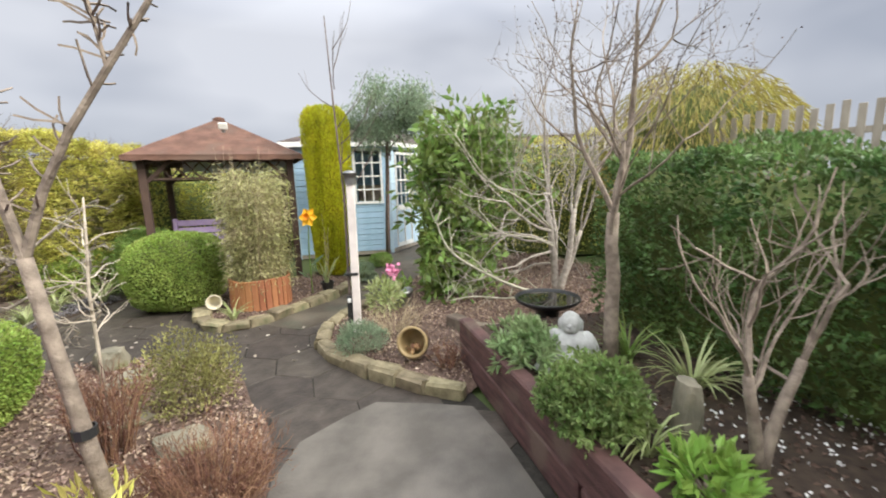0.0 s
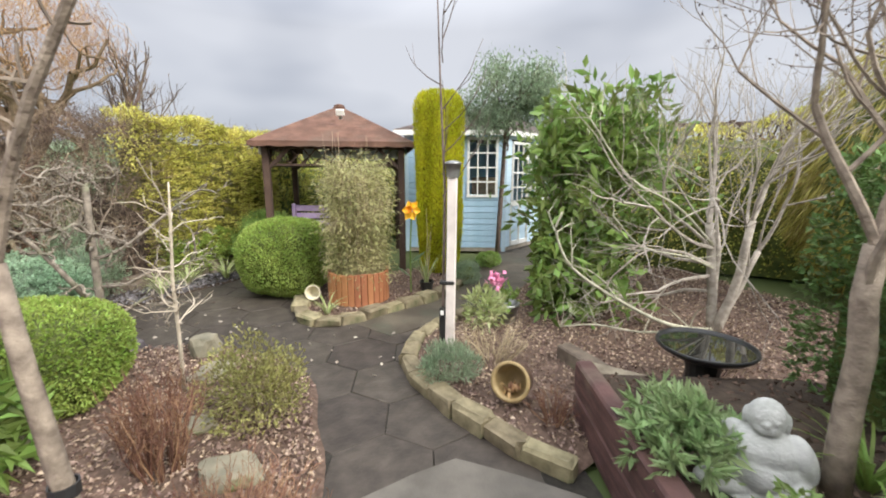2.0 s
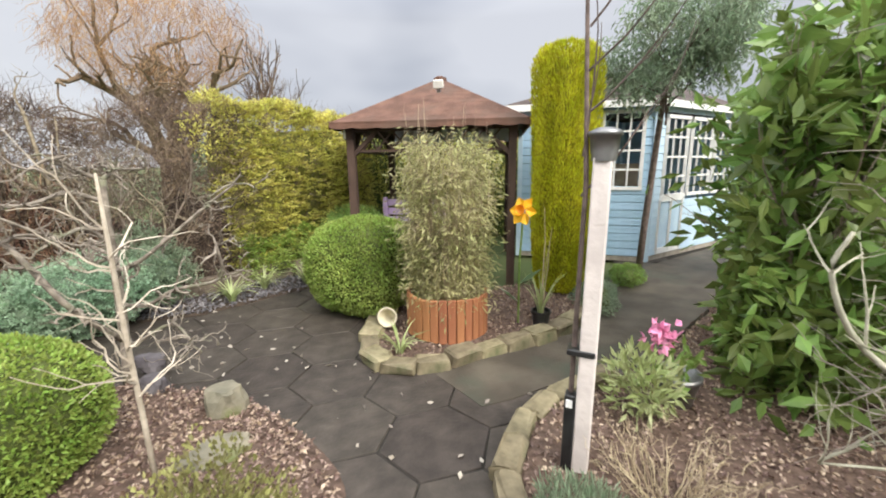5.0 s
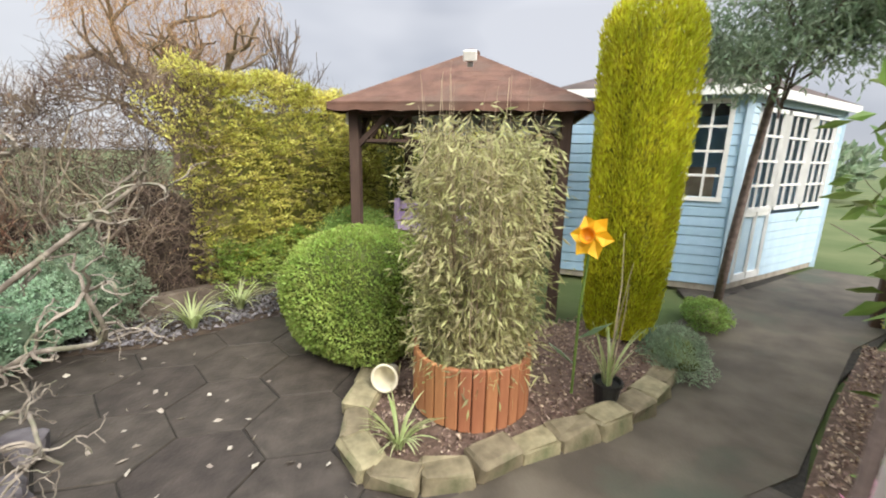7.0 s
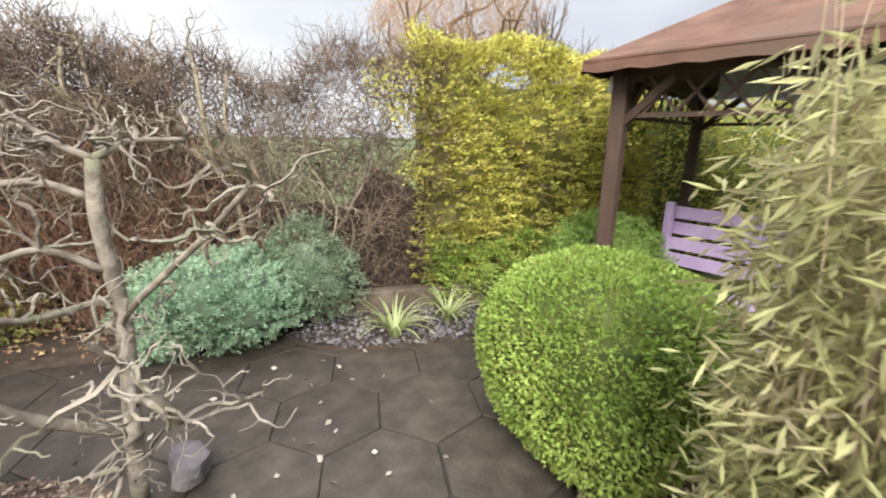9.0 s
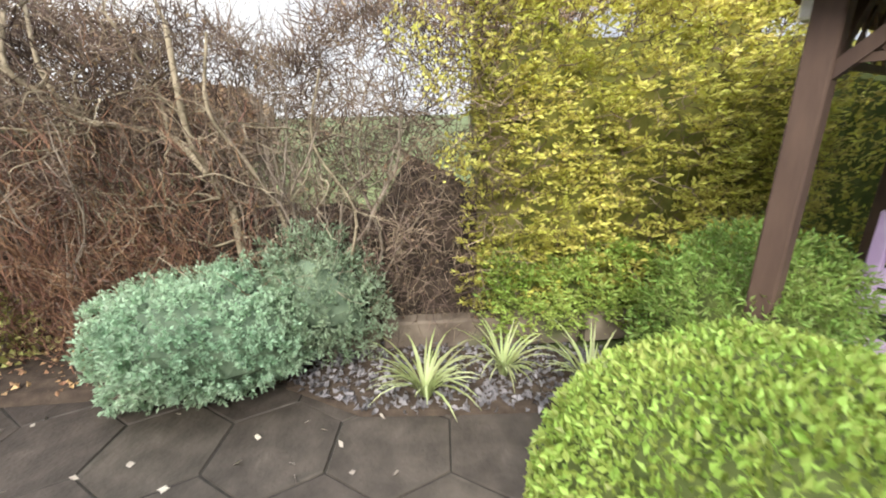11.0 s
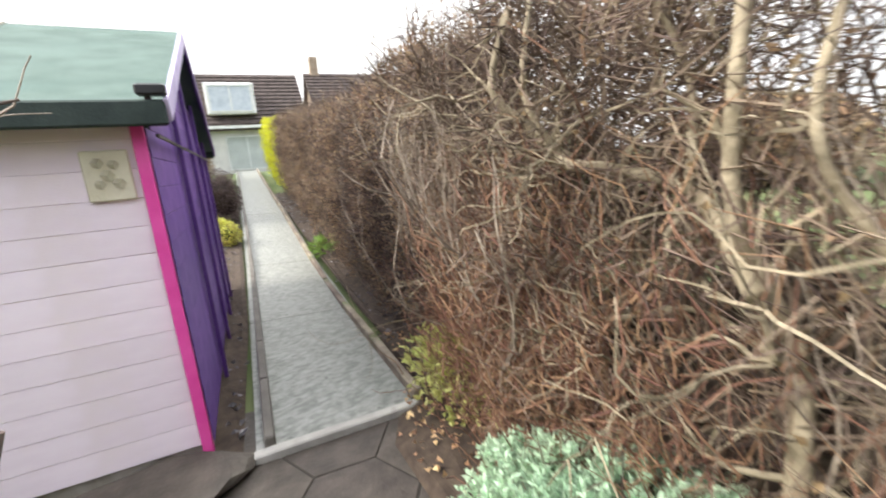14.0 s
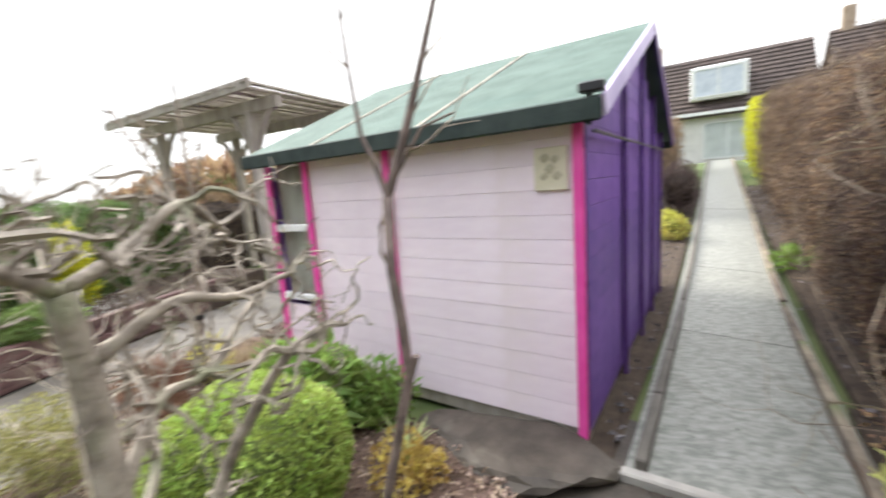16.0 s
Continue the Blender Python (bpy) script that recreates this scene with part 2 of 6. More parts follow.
m_yellow = M("yellow_enamel_petal", (0.80, 0.42, 0.012), (0.88, 0.52, 0.03), 6, 0.4, 0.1, 40)
m_orange = M("orange_enamel", (0.72, 0.25, 0.008), (0.80, 0.32, 0.012), 6, 0.4, 0.1, 40)
m_tile = M("brown_roof_tile", (0.060, 0.045, 0.04), (0.11, 0.085, 0.075), 4, 0.85, 0.4, 20)
m_render = M("pale_house_render", (0.55, 0.53, 0.50), (0.66, 0.64, 0.60), 2, 0.9, 0.2, 30)
m_brick = M("buff_brick", (0.30, 0.22, 0.16), (0.42, 0.33, 0.25), 6, 0.9, 0.4, 30)
m_pinkflower = M("pink_petals", (0.72, 0.22, 0.42), (0.84, 0.38, 0.56), 20, 0.6, 0.1, 60)
m_lamp = M("frosted_lamp_plastic", (0.66, 0.65, 0.60), (0.78, 0.77, 0.72), 6, 0.35, 0.05, 40)
m_cream = M("cream_plaque", (0.60, 0.55, 0.40), (0.70, 0.65, 0.50), 8, 0.7, 0.3, 60)
m_plaque_dk = M("shaded_cream_relief", (0.40, 0.36, 0.25), (0.52, 0.47, 0.34), 8, 0.7, 0.3, 60)
m_steel = M("dull_metal", (0.25, 0.25, 0.25), (0.4, 0.4, 0.4), 8, 0.4, 0.1, 60, metal=0.8)
m_lilac = M("lilac_painted_wood", (0.36, 0.26, 0.43), (0.46, 0.36, 0.53), 6, 0.55, 0.2, 40)
m_barge = M("pale_lilac_barge_paint", (0.42, 0.36, 0.55), (0.55, 0.48, 0.66), 6, 0.55, 0.2, 40)
m_fabric = M("pale_blue_grey_tarpaulin", (0.48, 0.53, 0.60), (0.62, 0.66, 0.72), 4, 0.7, 0.3, 20)
m_deadleaf = M("dead_leaf", (0.34, 0.20, 0.10), (0.52, 0.36, 0.2), 4, 0.8, 0, island=0.4)
m_glass = bpy.data.materials.new("window_glass")
m_glass.use_nodes = True
g = m_glass.node_tree.nodes["Principled BSDF"]
g.inputs["Base Color"].default_value, g.inputs["Roughness"].default_value = (0.9, 0.95, 0.95, 1), 0.03
g.inputs["Transmission Weight"].default_value, g.inputs["IOR"].default_value = 1.0, 1.1
g.inputs["Specular IOR Level"].default_value = 0.8
m_water = bpy.data.materials.new("still_water")
m_water.use_nodes = True
g = m_water.node_tree.nodes["Principled BSDF"]
g.inputs["Base Color"].default_value, g.inputs["Roughness"].default_value = (0.02, 0.022, 0.02, 1), 0.03
g.inputs["Specular IOR Level"].default_value = 0.9


# ---- builders ----
rng = np.random.default_rng(7)


class Geo:
    """Vertices and faces gathered for one mesh."""

    def __init__(self):
        self.v, self.f, self.n = [], [], 0

    def add(self, verts, faces):
        verts = np.asarray(verts, float).reshape(-1, 3)
        self.v.append(verts)
        self.f.extend([tuple(int(i) + self.n for i in q) for q in faces])
        self.n += len(verts)
        return self

    def quads(self, verts, count):
        """count four-cornered faces, whose corners follow one another in verts."""
        self.v.append(np.asarray(verts, float).reshape(-1, 3))
        self.f.extend(map(tuple, (np.arange(count * 4).reshape(-1, 4) + self.n).tolist()))
        self.n += count * 4
        return self

    def tube(self, pts, radii, sides=5, cap=True):
        pts = np.asarray(pts, float)
        radii = np.broadcast_to(np.asarray(radii, float), (len(pts),))
        d = np.gradient(pts, axis=0)
        d /= np.linalg.norm(d, axis=1)[:, None] + 1e-9
        ref = np.array((0.0, 0.0, 1.0)) if abs(d[0][2]) < 0.9 else np.array((1.0, 0.0, 0.0))
        a = np.cross(d, ref)
        a /= np.linalg.norm(a, axis=1)[:, None] + 1e-9
        b = np.cross(d, a)
        ang = np.arange(sides) * 2 * np.pi / sides
        ring = pts[:, None] + radii[:, None, None] * (a[:, None] * np.cos(ang)[None, :, None] + b[:, None] * np.sin(ang)[None, :, None])
        faces = []
        for i in range(len(pts) - 1):
            for k in range(sides):
                k2 = (k + 1) % sides
                faces.append((i * sides + k, i * sides + k2, (i + 1) * sides + k2, (i + 1) * sides + k))
        if cap:
            faces.append(tuple(range(sides))[::-1])
            faces.append(tuple((len(pts) - 1) * sides + k for k in range(sides)))
        return self.add(ring.reshape(-1, 3), faces)

    def box(self, c, size, rz=0.0, rx=0.0, ry=0.0, bevel=0.0):
        """A box with chamfered upright and lying edges."""
        x, y, z = (s / 2 for s in size)
        m = pose(*c, rx, ry, rz)
        if bevel:
            e = bevel
            ring = [(x - e, -y), (x, -y + e), (x, y - e), (x - e, y), (-x + e, y), (-x, y - e), (-x, -y + e), (-x + e, -y)]
            inner = [(px - math.copysign(e, px), py - math.copysign(e, py)) for px, py in ring]
            vs = [(*p, -z) for p in inner] + [(*p, -z + e) for p in ring] + [(*p, z - e) for p in ring] + [(*p, z) for p in inner]
            fs = [tuple(range(8))[::-1], tuple(range(24, 32))]
            for i in range(3):
                fs += [(i * 8 + k, i * 8 + (k + 1) % 8, i * 8 + 8 + (k + 1) % 8, i * 8 + 8 + k) for k in range(8)]
        else:
            vs = [(sx * x, sy * y, sz * z) for sz in (-1, 1) for sx, sy in ((-1, -1), (1, -1), (1, 1), (-1, 1))]
            fs = [(3, 2, 1, 0), (4, 5, 6, 7), (0, 1, 5, 4), (1, 2, 6, 5), (2, 3, 7, 6), (3, 0, 4, 7)]
        return self.add([m @ Vector(p) for p in vs], fs)

    def prism(self, poly, z0, z1):
        """A flat polygon given height."""
        k = len(poly)
        vs = [(x, y, z0) for x, y in poly] + [(x, y, z1) for x, y in poly]
        return self.add(vs, [tuple(range(k))[::-1], tuple(range(k, 2 * k))] + [(i, (i + 1) % k, k + (i + 1) % k, k + i) for i in range(k)])

    def lathe(self, profile, sides=20, c=(0, 0, 0)):
        """A profile of (radius, height) turned round the upright axis."""
        ang = np.arange(sides) * 2 * np.pi / sides
        vs = [(c[0] + r * np.cos(a), c[1] + r * np.sin(a), c[2] + z) for r, z in profile for a in ang]
        fs = [(i * sides + k, i * sides + (k + 1) % sides, (i + 1) * sides + (k + 1) % sides, (i + 1) * sides + k) for i in range(len(profile) - 1) for k in range(sides)]
        return self.add(vs, fs)

    def leaves(self, p, d, length, width, fold=0.25):
        """Folded pointed leaves at p along d."""
        p, d = np.asarray(p, float), np.asarray(d, float)
        k = len(p)
        d = d / (np.linalg.norm(d, axis=1)[:, None] + 1e-9)
        s = np.cross(d, rng.normal(size=(k, 3)))
        s /= np.linalg.norm(s, axis=1)[:, None] + 1e-9
        u = np.cross(s, d)
        ln = length * rng.uniform(0.65, 1.25, (k, 1))
        wd = width * rng.uniform(0.7, 1.2, (k, 1))
        mid = p + d * ln * 0.45
        q = np.stack([p, mid + s * wd / 2 + u * wd * fold, p + d * ln, mid - s * wd / 2 + u * wd * fold], 1)
        return self.quads(q, k)

    def shoots(self, p, ax, count, reach, length, width, flat=1.0, splay=0.8):
        """Short leafy shoots: count leaves set round each axis ax from p."""
        ax = ax / (np.linalg.norm(ax, axis=1)[:, None] + 1e-9)
        p, ax = np.repeat(p, count, 0), np.repeat(ax, count, 0)
        k = len(p)
        side = unit(k) * splay * np.array((1, 1, flat))
        return self.leaves(p + ax * reach * rng.random((k, 1)) + side * reach * 0.12, ax * 0.7 + side, length, width)

    def sticks(self, p, d, length, radius, bend=0.25):
        """Thin three-sided bent sticks."""
        p, d = np.asarray(p, float), np.asarray(d, float)
        k = len(p)
        d = d / (np.linalg.norm(d, axis=1)[:, None] + 1e-9)
        ln = np.broadcast_to(np.asarray(length, float).reshape(-1, 1), (k, 1)) * rng.uniform(0.6, 1.3, (k, 1))
        rad = np.broadcast_to(np.asarray(radius, float).reshape(-1, 1), (k, 1)) * rng.uniform(0.6, 1.3, (k, 1))
        a = np.cross(d, rng.normal(size=(k, 3)))
        a /= np.linalg.norm(a, axis=1)[:, None] + 1e-9
        b = np.cross(d, a)
        near = p + d * ln * 0.33 + (a * rng.uniform(-1, 1, (k, 1)) + b * rng.uniform(-1, 1, (k, 1))) * ln * bend * 0.6
        far = p + d * ln * 0.68 + (a * rng.uniform(-1, 1, (k, 1)) + b * rng.uniform(-1, 1, (k, 1))) * ln * bend * 0.8
        end = p + d * ln + a * ln * bend * rng.uniform(-0.6, 0.6, (k, 1))
        rings = []
        for q, w in ((p, 1.0), (near, 0.85), (far, 0.65), (end, 0.3)):
            for j in range(3):
                an = j * 2 * np.pi / 3
                rings.append(q + rad * w * (a * np.cos(an) + b * np.sin(an)))
        vs = np.stack(rings, 1)
        base = np.arange(k)[:, None, None] * 12
        quad = np.array([[i * 3 + j, i * 3 + (j + 1) % 3, i * 3 + 3 + (j + 1) % 3, i * 3 + 3 + j] for i in range(3) for j in range(3)])
        self.v.append(vs.reshape(-1, 3))
        self.f.extend(map(tuple, (base + quad[None] + self.n).reshape(-1, 4).tolist()))
        self.n += k * 12
        return self

    def mesh(self, name, material, smooth=False):
        me = bpy.data.meshes.new(name)
        me.from_pydata(np.concatenate(self.v).tolist() if self.v else [], [], self.f)
        me.materials.append(material)
        if smooth:
            me.polygons.foreach_set("use_smooth", [True] * len(me.polygons))
        me.update()
        return me


def thing(name, at, label, category, group="", rz=0.0, kind=""):
    ob = new(name)
    ob.empty_display_size = 0.1
    ob.matrix_world = pose(*at, 0, 0, rz)
    return tagged(ob, label, category, group, kind)


LOOSE = {"foliage", "twigs", "leaves", "canes", "side_twigs", "buds", "side_shoots", "red_stems", "branches", "low_branches", "wands", "hedge_shade_core", "stems", "loose_chips", "white_gravel", "dead_leaves", "spurs", "curved_brace", "relief"}


def part(name, geo, material, parent, label="", smooth=False):
    ob = new(name, geo if isinstance(geo, bpy.types.Mesh) else geo.mesh(name, material, smooth))
    if parent:
        ob.parent = parent
    return tagged(ob, label, kind="stuff" if name in LOOSE else "")


def single(name, geo, material, at, label, category="", group="", kind="", rz=0.0, smooth=False):
    ob = new(name, geo.mesh(name, material, smooth))
    ob.matrix_world = pose(*at, 0, 0, rz)
    return tagged(ob, label, category, group, kind)


def unit(k):
    d = rng.normal(size=(k, 3))
    return d / np.linalg.norm(d, axis=1)[:, None]


def lumps(d, seed, amount, freq=2.2):
    """Uneven swelling of a crown in the directions d."""
    r = np.random.default_rng(seed)
    out = np.ones(len(d))
    for i in range(7):
        w = r.normal(size=3) * freq * (1 + 0.35 * i)
        out += amount * np.sin(d @ w + r.uniform(0, 6.3)) / (1 + 0.5 * i)
    return out


def blob(radii, seed, power=2.0, amount=0.06, scale=1.0, low=-1.0):
    """A closed uneven body that stands for the shaded inside of a bush."""
    bm = bmesh.new()
    bmesh.ops.create_icosphere(bm, subdivisions=3, radius=1)
    d = np.array([v.co[:] for v in bm.verts])
    faces = [[v.index for v in f.verts] for f in bm.faces]
    bm.free()
    p = shell(d, radii, seed, power, amount) * scale
    p[:, 2] = np.maximum(p[:, 2], low)
    return Geo().add(p, faces)


def shell(d, radii, seed, power=2.0, amount=0.06):
    q = np.abs(d) ** power
    r = 1 / (q.sum(1) ** (1 / power))
    return d * (r * lumps(d, seed, amount))[:, None] * np.asarray(radii, float)


def bush(name, at, radii, count, leaf, material, label, category="shrub", power=2.0, amount=0.06, depth=0.25, core=True, seed=1, lift=0.6, rz=0.0, group="", stems=None, spread=0.9, shoot=0, reach=0.05, core_mat=None):
    """An evergreen bush: leaves in a shell of some depth round a solid body coloured dark for shade, on short stems."""
    ob = thing(name, at, label, category, group, rz)
    d = unit(count // max(1, shoot))
    d = d[d[:, 2] > -0.92]
    p = shell(d, radii, seed, power, amount) * (1 - depth * rng.random((len(d), 1)) ** 1.6)
    p[:, 2] += radii[2]
    keep = p[:, 2] > 0.02
    p, d = p[keep], d[keep]
    n = d / np.asarray(radii)
    n /= np.linalg.norm(n, axis=1)[:, None]
    way = n * 0.8 + unit(len(p)) * spread + np.array((0, 0, lift))
    g = Geo().shoots(p, way, shoot, reach, leaf[0], leaf[1]) if shoot else Geo().leaves(p, way, leaf[0], leaf[1])
    part("foliage", g, material, ob)
    # solid body, darker than the leaves, with the inner shade in its colour
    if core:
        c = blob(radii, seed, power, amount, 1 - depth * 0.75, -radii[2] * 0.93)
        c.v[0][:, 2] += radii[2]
        part("leaf_shade_core", c, core_mat or m_green_core, ob, "solid inner body, shade among the leaves put into its colour")
    s = Geo()
    for i in range(6):
        a = i * 1.05
        e = np.array((math.cos(a) * radii[0] * 0.4, math.sin(a) * radii[1] * 0.4, radii[2] * 0.8))
        s.tube([(0.02 * math.cos(a), 0.02 * math.sin(a), 0), e * 0.5, e], [0.014, 0.011, 0.006], 4)
    part("stems", s, stems or m_bark, ob)
    return ob


def grow(g, p, d, length, radius, depth, r, kids=3, spread=0.7, bend=0.25, up=0.15, shrink=0.68, sides=5, tips=None, seg=4, gnarl=False):
    """A limb that bends and forks."""
    p, d = np.array(p, float), np.array(d, float) / np.linalg.norm(d)
    pts, rad = [p.copy()], [radius]
    for i in range(seg):
        d = d + r.normal(size=3) * bend + np.array((0, 0, up)) * (0.5 if gnarl else 1)
        d /= np.linalg.norm(d)
        p = p + d * length / seg
        pts.append(p.copy())
        rad.append(radius * (1 - (1 - shrink) * (i + 1) / seg))
    g.tube(pts, rad, sides if radius > 0.012 else (4 if radius > 0.006 else 3), cap=False)
    if tips is not None:
        tips.extend((q, d) for q in (pts[1:] if depth <= 1 else pts[-1:]))
    if depth <= 0:
        return
    for k in range(kids):
        at = seg if k == 0 else r.integers(max(1, seg // 2), seg + 1)
        e = d * (1.0 if k else 1.3) + r.normal(size=3) * spread
        grow(g, pts[at], e, length * r.uniform(0.6, 0.85), rad[at] * (0.9 if k == 0 else r.uniform(0.5, 0.75)), depth - 1, r, kids, spread, bend, up, shrink, sides, tips, seg, gnarl)


def strap_leaves(g, count, length, width, r, spread=0.8, droop=0.9, base=0.03):
    """Arching strap-shaped leaves from one crown."""
    for i in range(count):
        a = r.uniform(0, 2 * np.pi)
        out = np.array((math.cos(a), math.sin(a), 0.0))
        ln, lean, dr = length * r.uniform(0.6, 1.15), spread * r.uniform(0.3, 1.0), droop * r.uniform(0.4, 1.1)
        side = np.array((-math.sin(a), math.cos(a), 0.0))
        row, q = [], out * base * r.random()
        el = math.pi / 2 - lean * 0.6
        for s in range(6):
            w = width * (0.6 + 0.4 * math.sin(math.pi * min(1, s / 5 + 0.2))) * (1 if s < 5 else 0.12)
            row.append((q - side * w / 2, q + side * w / 2 + np.array((0, 0, 0.15 * w))))
            q = q + (out * math.cos(el) + np.array((0, 0, math.sin(el)))) * ln / 5
            el -= dr * 0.42
            q[2] = max(q[2], 0.015)
        vs = [v for pair in row for v in pair]
        g.add(vs, [(2 * s, 2 * s + 1, 2 * s + 3, 2 * s + 2) for s in range(5)])


def along(line, step):
    """Points and directions every step metres on a line of corners."""
    out = []
    for (x0, y0), (x1, y1) in zip(line, line[1:]):
        ln = math.hypot(x1 - x0, y1 - y0)
        k = max(1, round(ln / step))
        for i in range(k):
            t = (i + 0.5) / k
            out.append((x0 + (x1 - x0) * t, y0 + (y1 - y0) * t, math.degrees(math.atan2(y1 - y0, x1 - x0)), ln / k))
    return out


def smooth_line(line, k=6):
    """A Catmull-Rom line through the corners given."""
    pts = [np.array(p, float) for p in line]
    pts = [2 * pts[0] - pts[1]] + pts + [2 * pts[-1] - pts[-2]]
    out = []
    for i in range(1, len(pts) - 2):
        a, b, c, d = pts[i - 1:i + 3]
        for t in np.arange(k) / k:
            out.append(tuple(0.5 * (2 * b + (c - a) * t + (2 * a - 5 * b + 4 * c - d) * t * t + (3 * b - a - 3 * c + d) * t ** 3)))
    return out + [tuple(pts[-2])]


def inside(poly, x, y):
    """Whether points lie in a polygon."""
    c = np.zeros(len(x), bool)
    for (x0, y0), (x1, y1) in zip(poly, poly[1:] + poly[:1]):
        hit = ((y0 > y) != (y1 > y)) & (x < (x1 - x0) * (y - y0) / (y1 - y0 + 1e-12) + x0)
        c ^= hit
    return c


def scatter(poly, count):
    q = np.array(poly)
    lo, hi = q.min(0), q.max(0)
    x, y = rng.uniform(lo[0], hi[0], count), rng.uniform(lo[1], hi[1], count)
    k = inside(poly, x, y)
    return x[k], y[k]


# ---- ground ----
def land(x, y):
    """Height of the ground: level in the garden, climbing beside the long path towards the houses."""
    x, y = np.asarray(x, float), np.asarray(y, float)
    far = (x + 4.3) * -0.272 + (y - 3.5) * -0.962
    off = (x + 4.3) * 0.962 - (y - 3.5) * 0.272
    w = np.clip(np.where(off > 0, (4.6 - off) / 1.6, (14 + off) / 5), 0, 1)
    w = np.where(far > 14, np.clip((30 - np.abs(off)) / 10, 0, 1), w)
    return 0.105 * np.clip(far - 3.0, 0, 17) * w * np.clip((90 - far) / 30, 0, 1)


def grid_ground():
    """One sheet to the horizon, flat in the garden."""
    xs = np.concatenate([[-1500, -400, -150, -60], np.arange(-34, 12, 1.0), [16, 40, 120, 400, 1500]])
    ys = np.concatenate([[-1500, -400, -180, -100, -60], np.arange(-36, 12, 1.0), [16, 40, 120, 400, 1500]])
    gx, gy = np.meshgrid(xs, ys)
    w = len(xs)
    vs = np.stack([gx.ravel(), gy.ravel(), land(gx, gy).ravel() - 0.05], 1)
    return Geo().add(vs, [(j * w + i, j * w + i + 1, (j + 1) * w + i + 1, (j + 1) * w + i) for j in range(len(ys) - 1) for i in range(w - 1)])


single("ground", grid_ground(), m_field, (0, 0, 0), "ground of grass and soil, climbing towards the houses", kind="structure")
PAVED = [(-5.0, 3.4), (-3.5, 3.0), (-3.0, 4.4), (-1.6, 4.7), (-0.7, 4.4), (-0.2, 3.4), (-0.2, -2.5), (1.7, -2.5), (1.45, 3.5), (1.2, 4.3), (0.4, 5.2), (0.6, 6.4), (1.1, 8.0), (2.2, 10.0), (2.2, 12.0), (0.8, 12.0), (0.4, 9.0), (-0.3, 8.0), (-3.5, 8.0), (-4.4, 6.5), (-4.9, 4.6)]
single("paving_bed", Geo().prism(PAVED, -0.05, -0.010), m_joint, (0, 0, 0), "dark wet grit under the paving slabs", kind="structure")
CONC = [(-0.05, -2.6), (1.75, -2.6), (1.62, 0.5), (1.5, 2.4), (1.33, 3.5), (1.22, 3.92), (0.9, 4.02), (0.55, 4.1), (0.35, 3.95), (0.1, 3.72), (0.02, 3.4), (0.1, 2.4), (0.0, 0.5)]
SUMMER = [(-0.75, 6.0), (-0.3, 5.75), (-0.15, 5.9), (0.1, 6.25), (0.75, 7.0), (1.15, 8.0), (1.6, 9.1), (2.6, 10.6), (3.2, 12.3), (2.2, 12.6), (0.85, 10.3), (0.2, 8.9), (0.15, 7.5), (-0.2, 6.85), (-0.5, 6.4)]
single("summerhouse_path", Geo().prism(SUMMER, -0.05, 0.004), m_pathbrown, (0, 0, 0), "damp brownish concrete path to the summerhouse", kind="structure")
single("concrete_path", Geo().prism(CONC, -0.045, 0.004), m_conc, (0, 0, 0), "worn pale grey concrete path", kind="structure")


def mound(poly, height, name, material, label, count, chip, chip_mat, lip=0.25):
    """A planting bed: low uneven soil with loose chips on it."""
    q = np.array(poly)
    c = q.mean(0)
    g = Geo()
    k = len(poly)
    r = np.random.default_rng(len(name) + k)
    vs = [(*p, 0.0) for p in poly]
    for s in (0.9, 0.7, 0.45, 0.2):
        vs += [(*(c + (p - c) * s), height * (0.75 if s > 0.8 else 1) + r.uniform(-0.012, 0.012)) for p in q]
    vs.append((*c, height))
    vs = [(vx, vy, vz + float(land(vx, vy))) for vx, vy, vz in vs]
    fs = [(j * k + i, j * k + (i + 1) % k, (j + 1) * k + (i + 1) % k, (j + 1) * k + i) for j in range(4) for i in range(k)]
    fs += [(4 * k + i, 4 * k + (i + 1) % k, 5 * k) for i in range(k)]
    g.add(vs, fs)
    ob = single(name, g, material, (0, 0, 0), label, kind="structure")
    x, y = scatter([tuple(c + (p - c) * 0.97) for p in q], count)
    h = Geo()
    d = unit(len(x))
    d[:, 2] *= 0.35
    z = np.full(len(x), height + 0.004)
    edge = np.array([min(math.hypot(px - a, py - b) for a, b in poly[::2]) for px, py in zip(x, y)])
    z = np.where(edge < 0.12, height * 0.8, z) + rng.uniform(-0.004, 0.008, len(x)) + land(x, y)
    h.leaves(np.stack([x, y, z], 1), d, chip[0], chip[1], 0.5)
    tagged(part("loose_chips", h, chip_mat, ob), kind="stuff")
    return ob


CENTRE = smooth_line([(1.18, 4.05), (1.0, 4.14), (0.70, 4.37), (0.40, 4.63), (0.10, 5.0), (0.01, 5.25), (-0.02, 5.5), (0.06, 5.86), (0.32, 6.25), (0.7, 6.75)], 3)
CENTRE_BED = CENTRE + [(1.1, 7.8), (1.7, 9.2), (3.6, 9.3), (4.6, 7.0), (3.4, 4.6), (1.6, 4.5)]
mound(CENTRE_BED, 0.06, "centre_bed", m_mulch, "planting bed with brown bark and gravel mulch", 26000, (0.035, 0.022), m_chip)
LEFT_BED = smooth_line([(0.0, 2.2), (0.02, 3.3), (-0.14, 3.92), (-0.36, 4.28), (-0.6, 4.75), (-0.95, 5.0), (-1.7, 5.2), (-2.3, 5.12), (-2.75, 4.95), (-3.1, 4.5), (-3.3, 3.7), (-3.2, 3.25)], 3) + [(-1.6, 2.95), (-1.2, 0.5), (0.0, 0.2)]
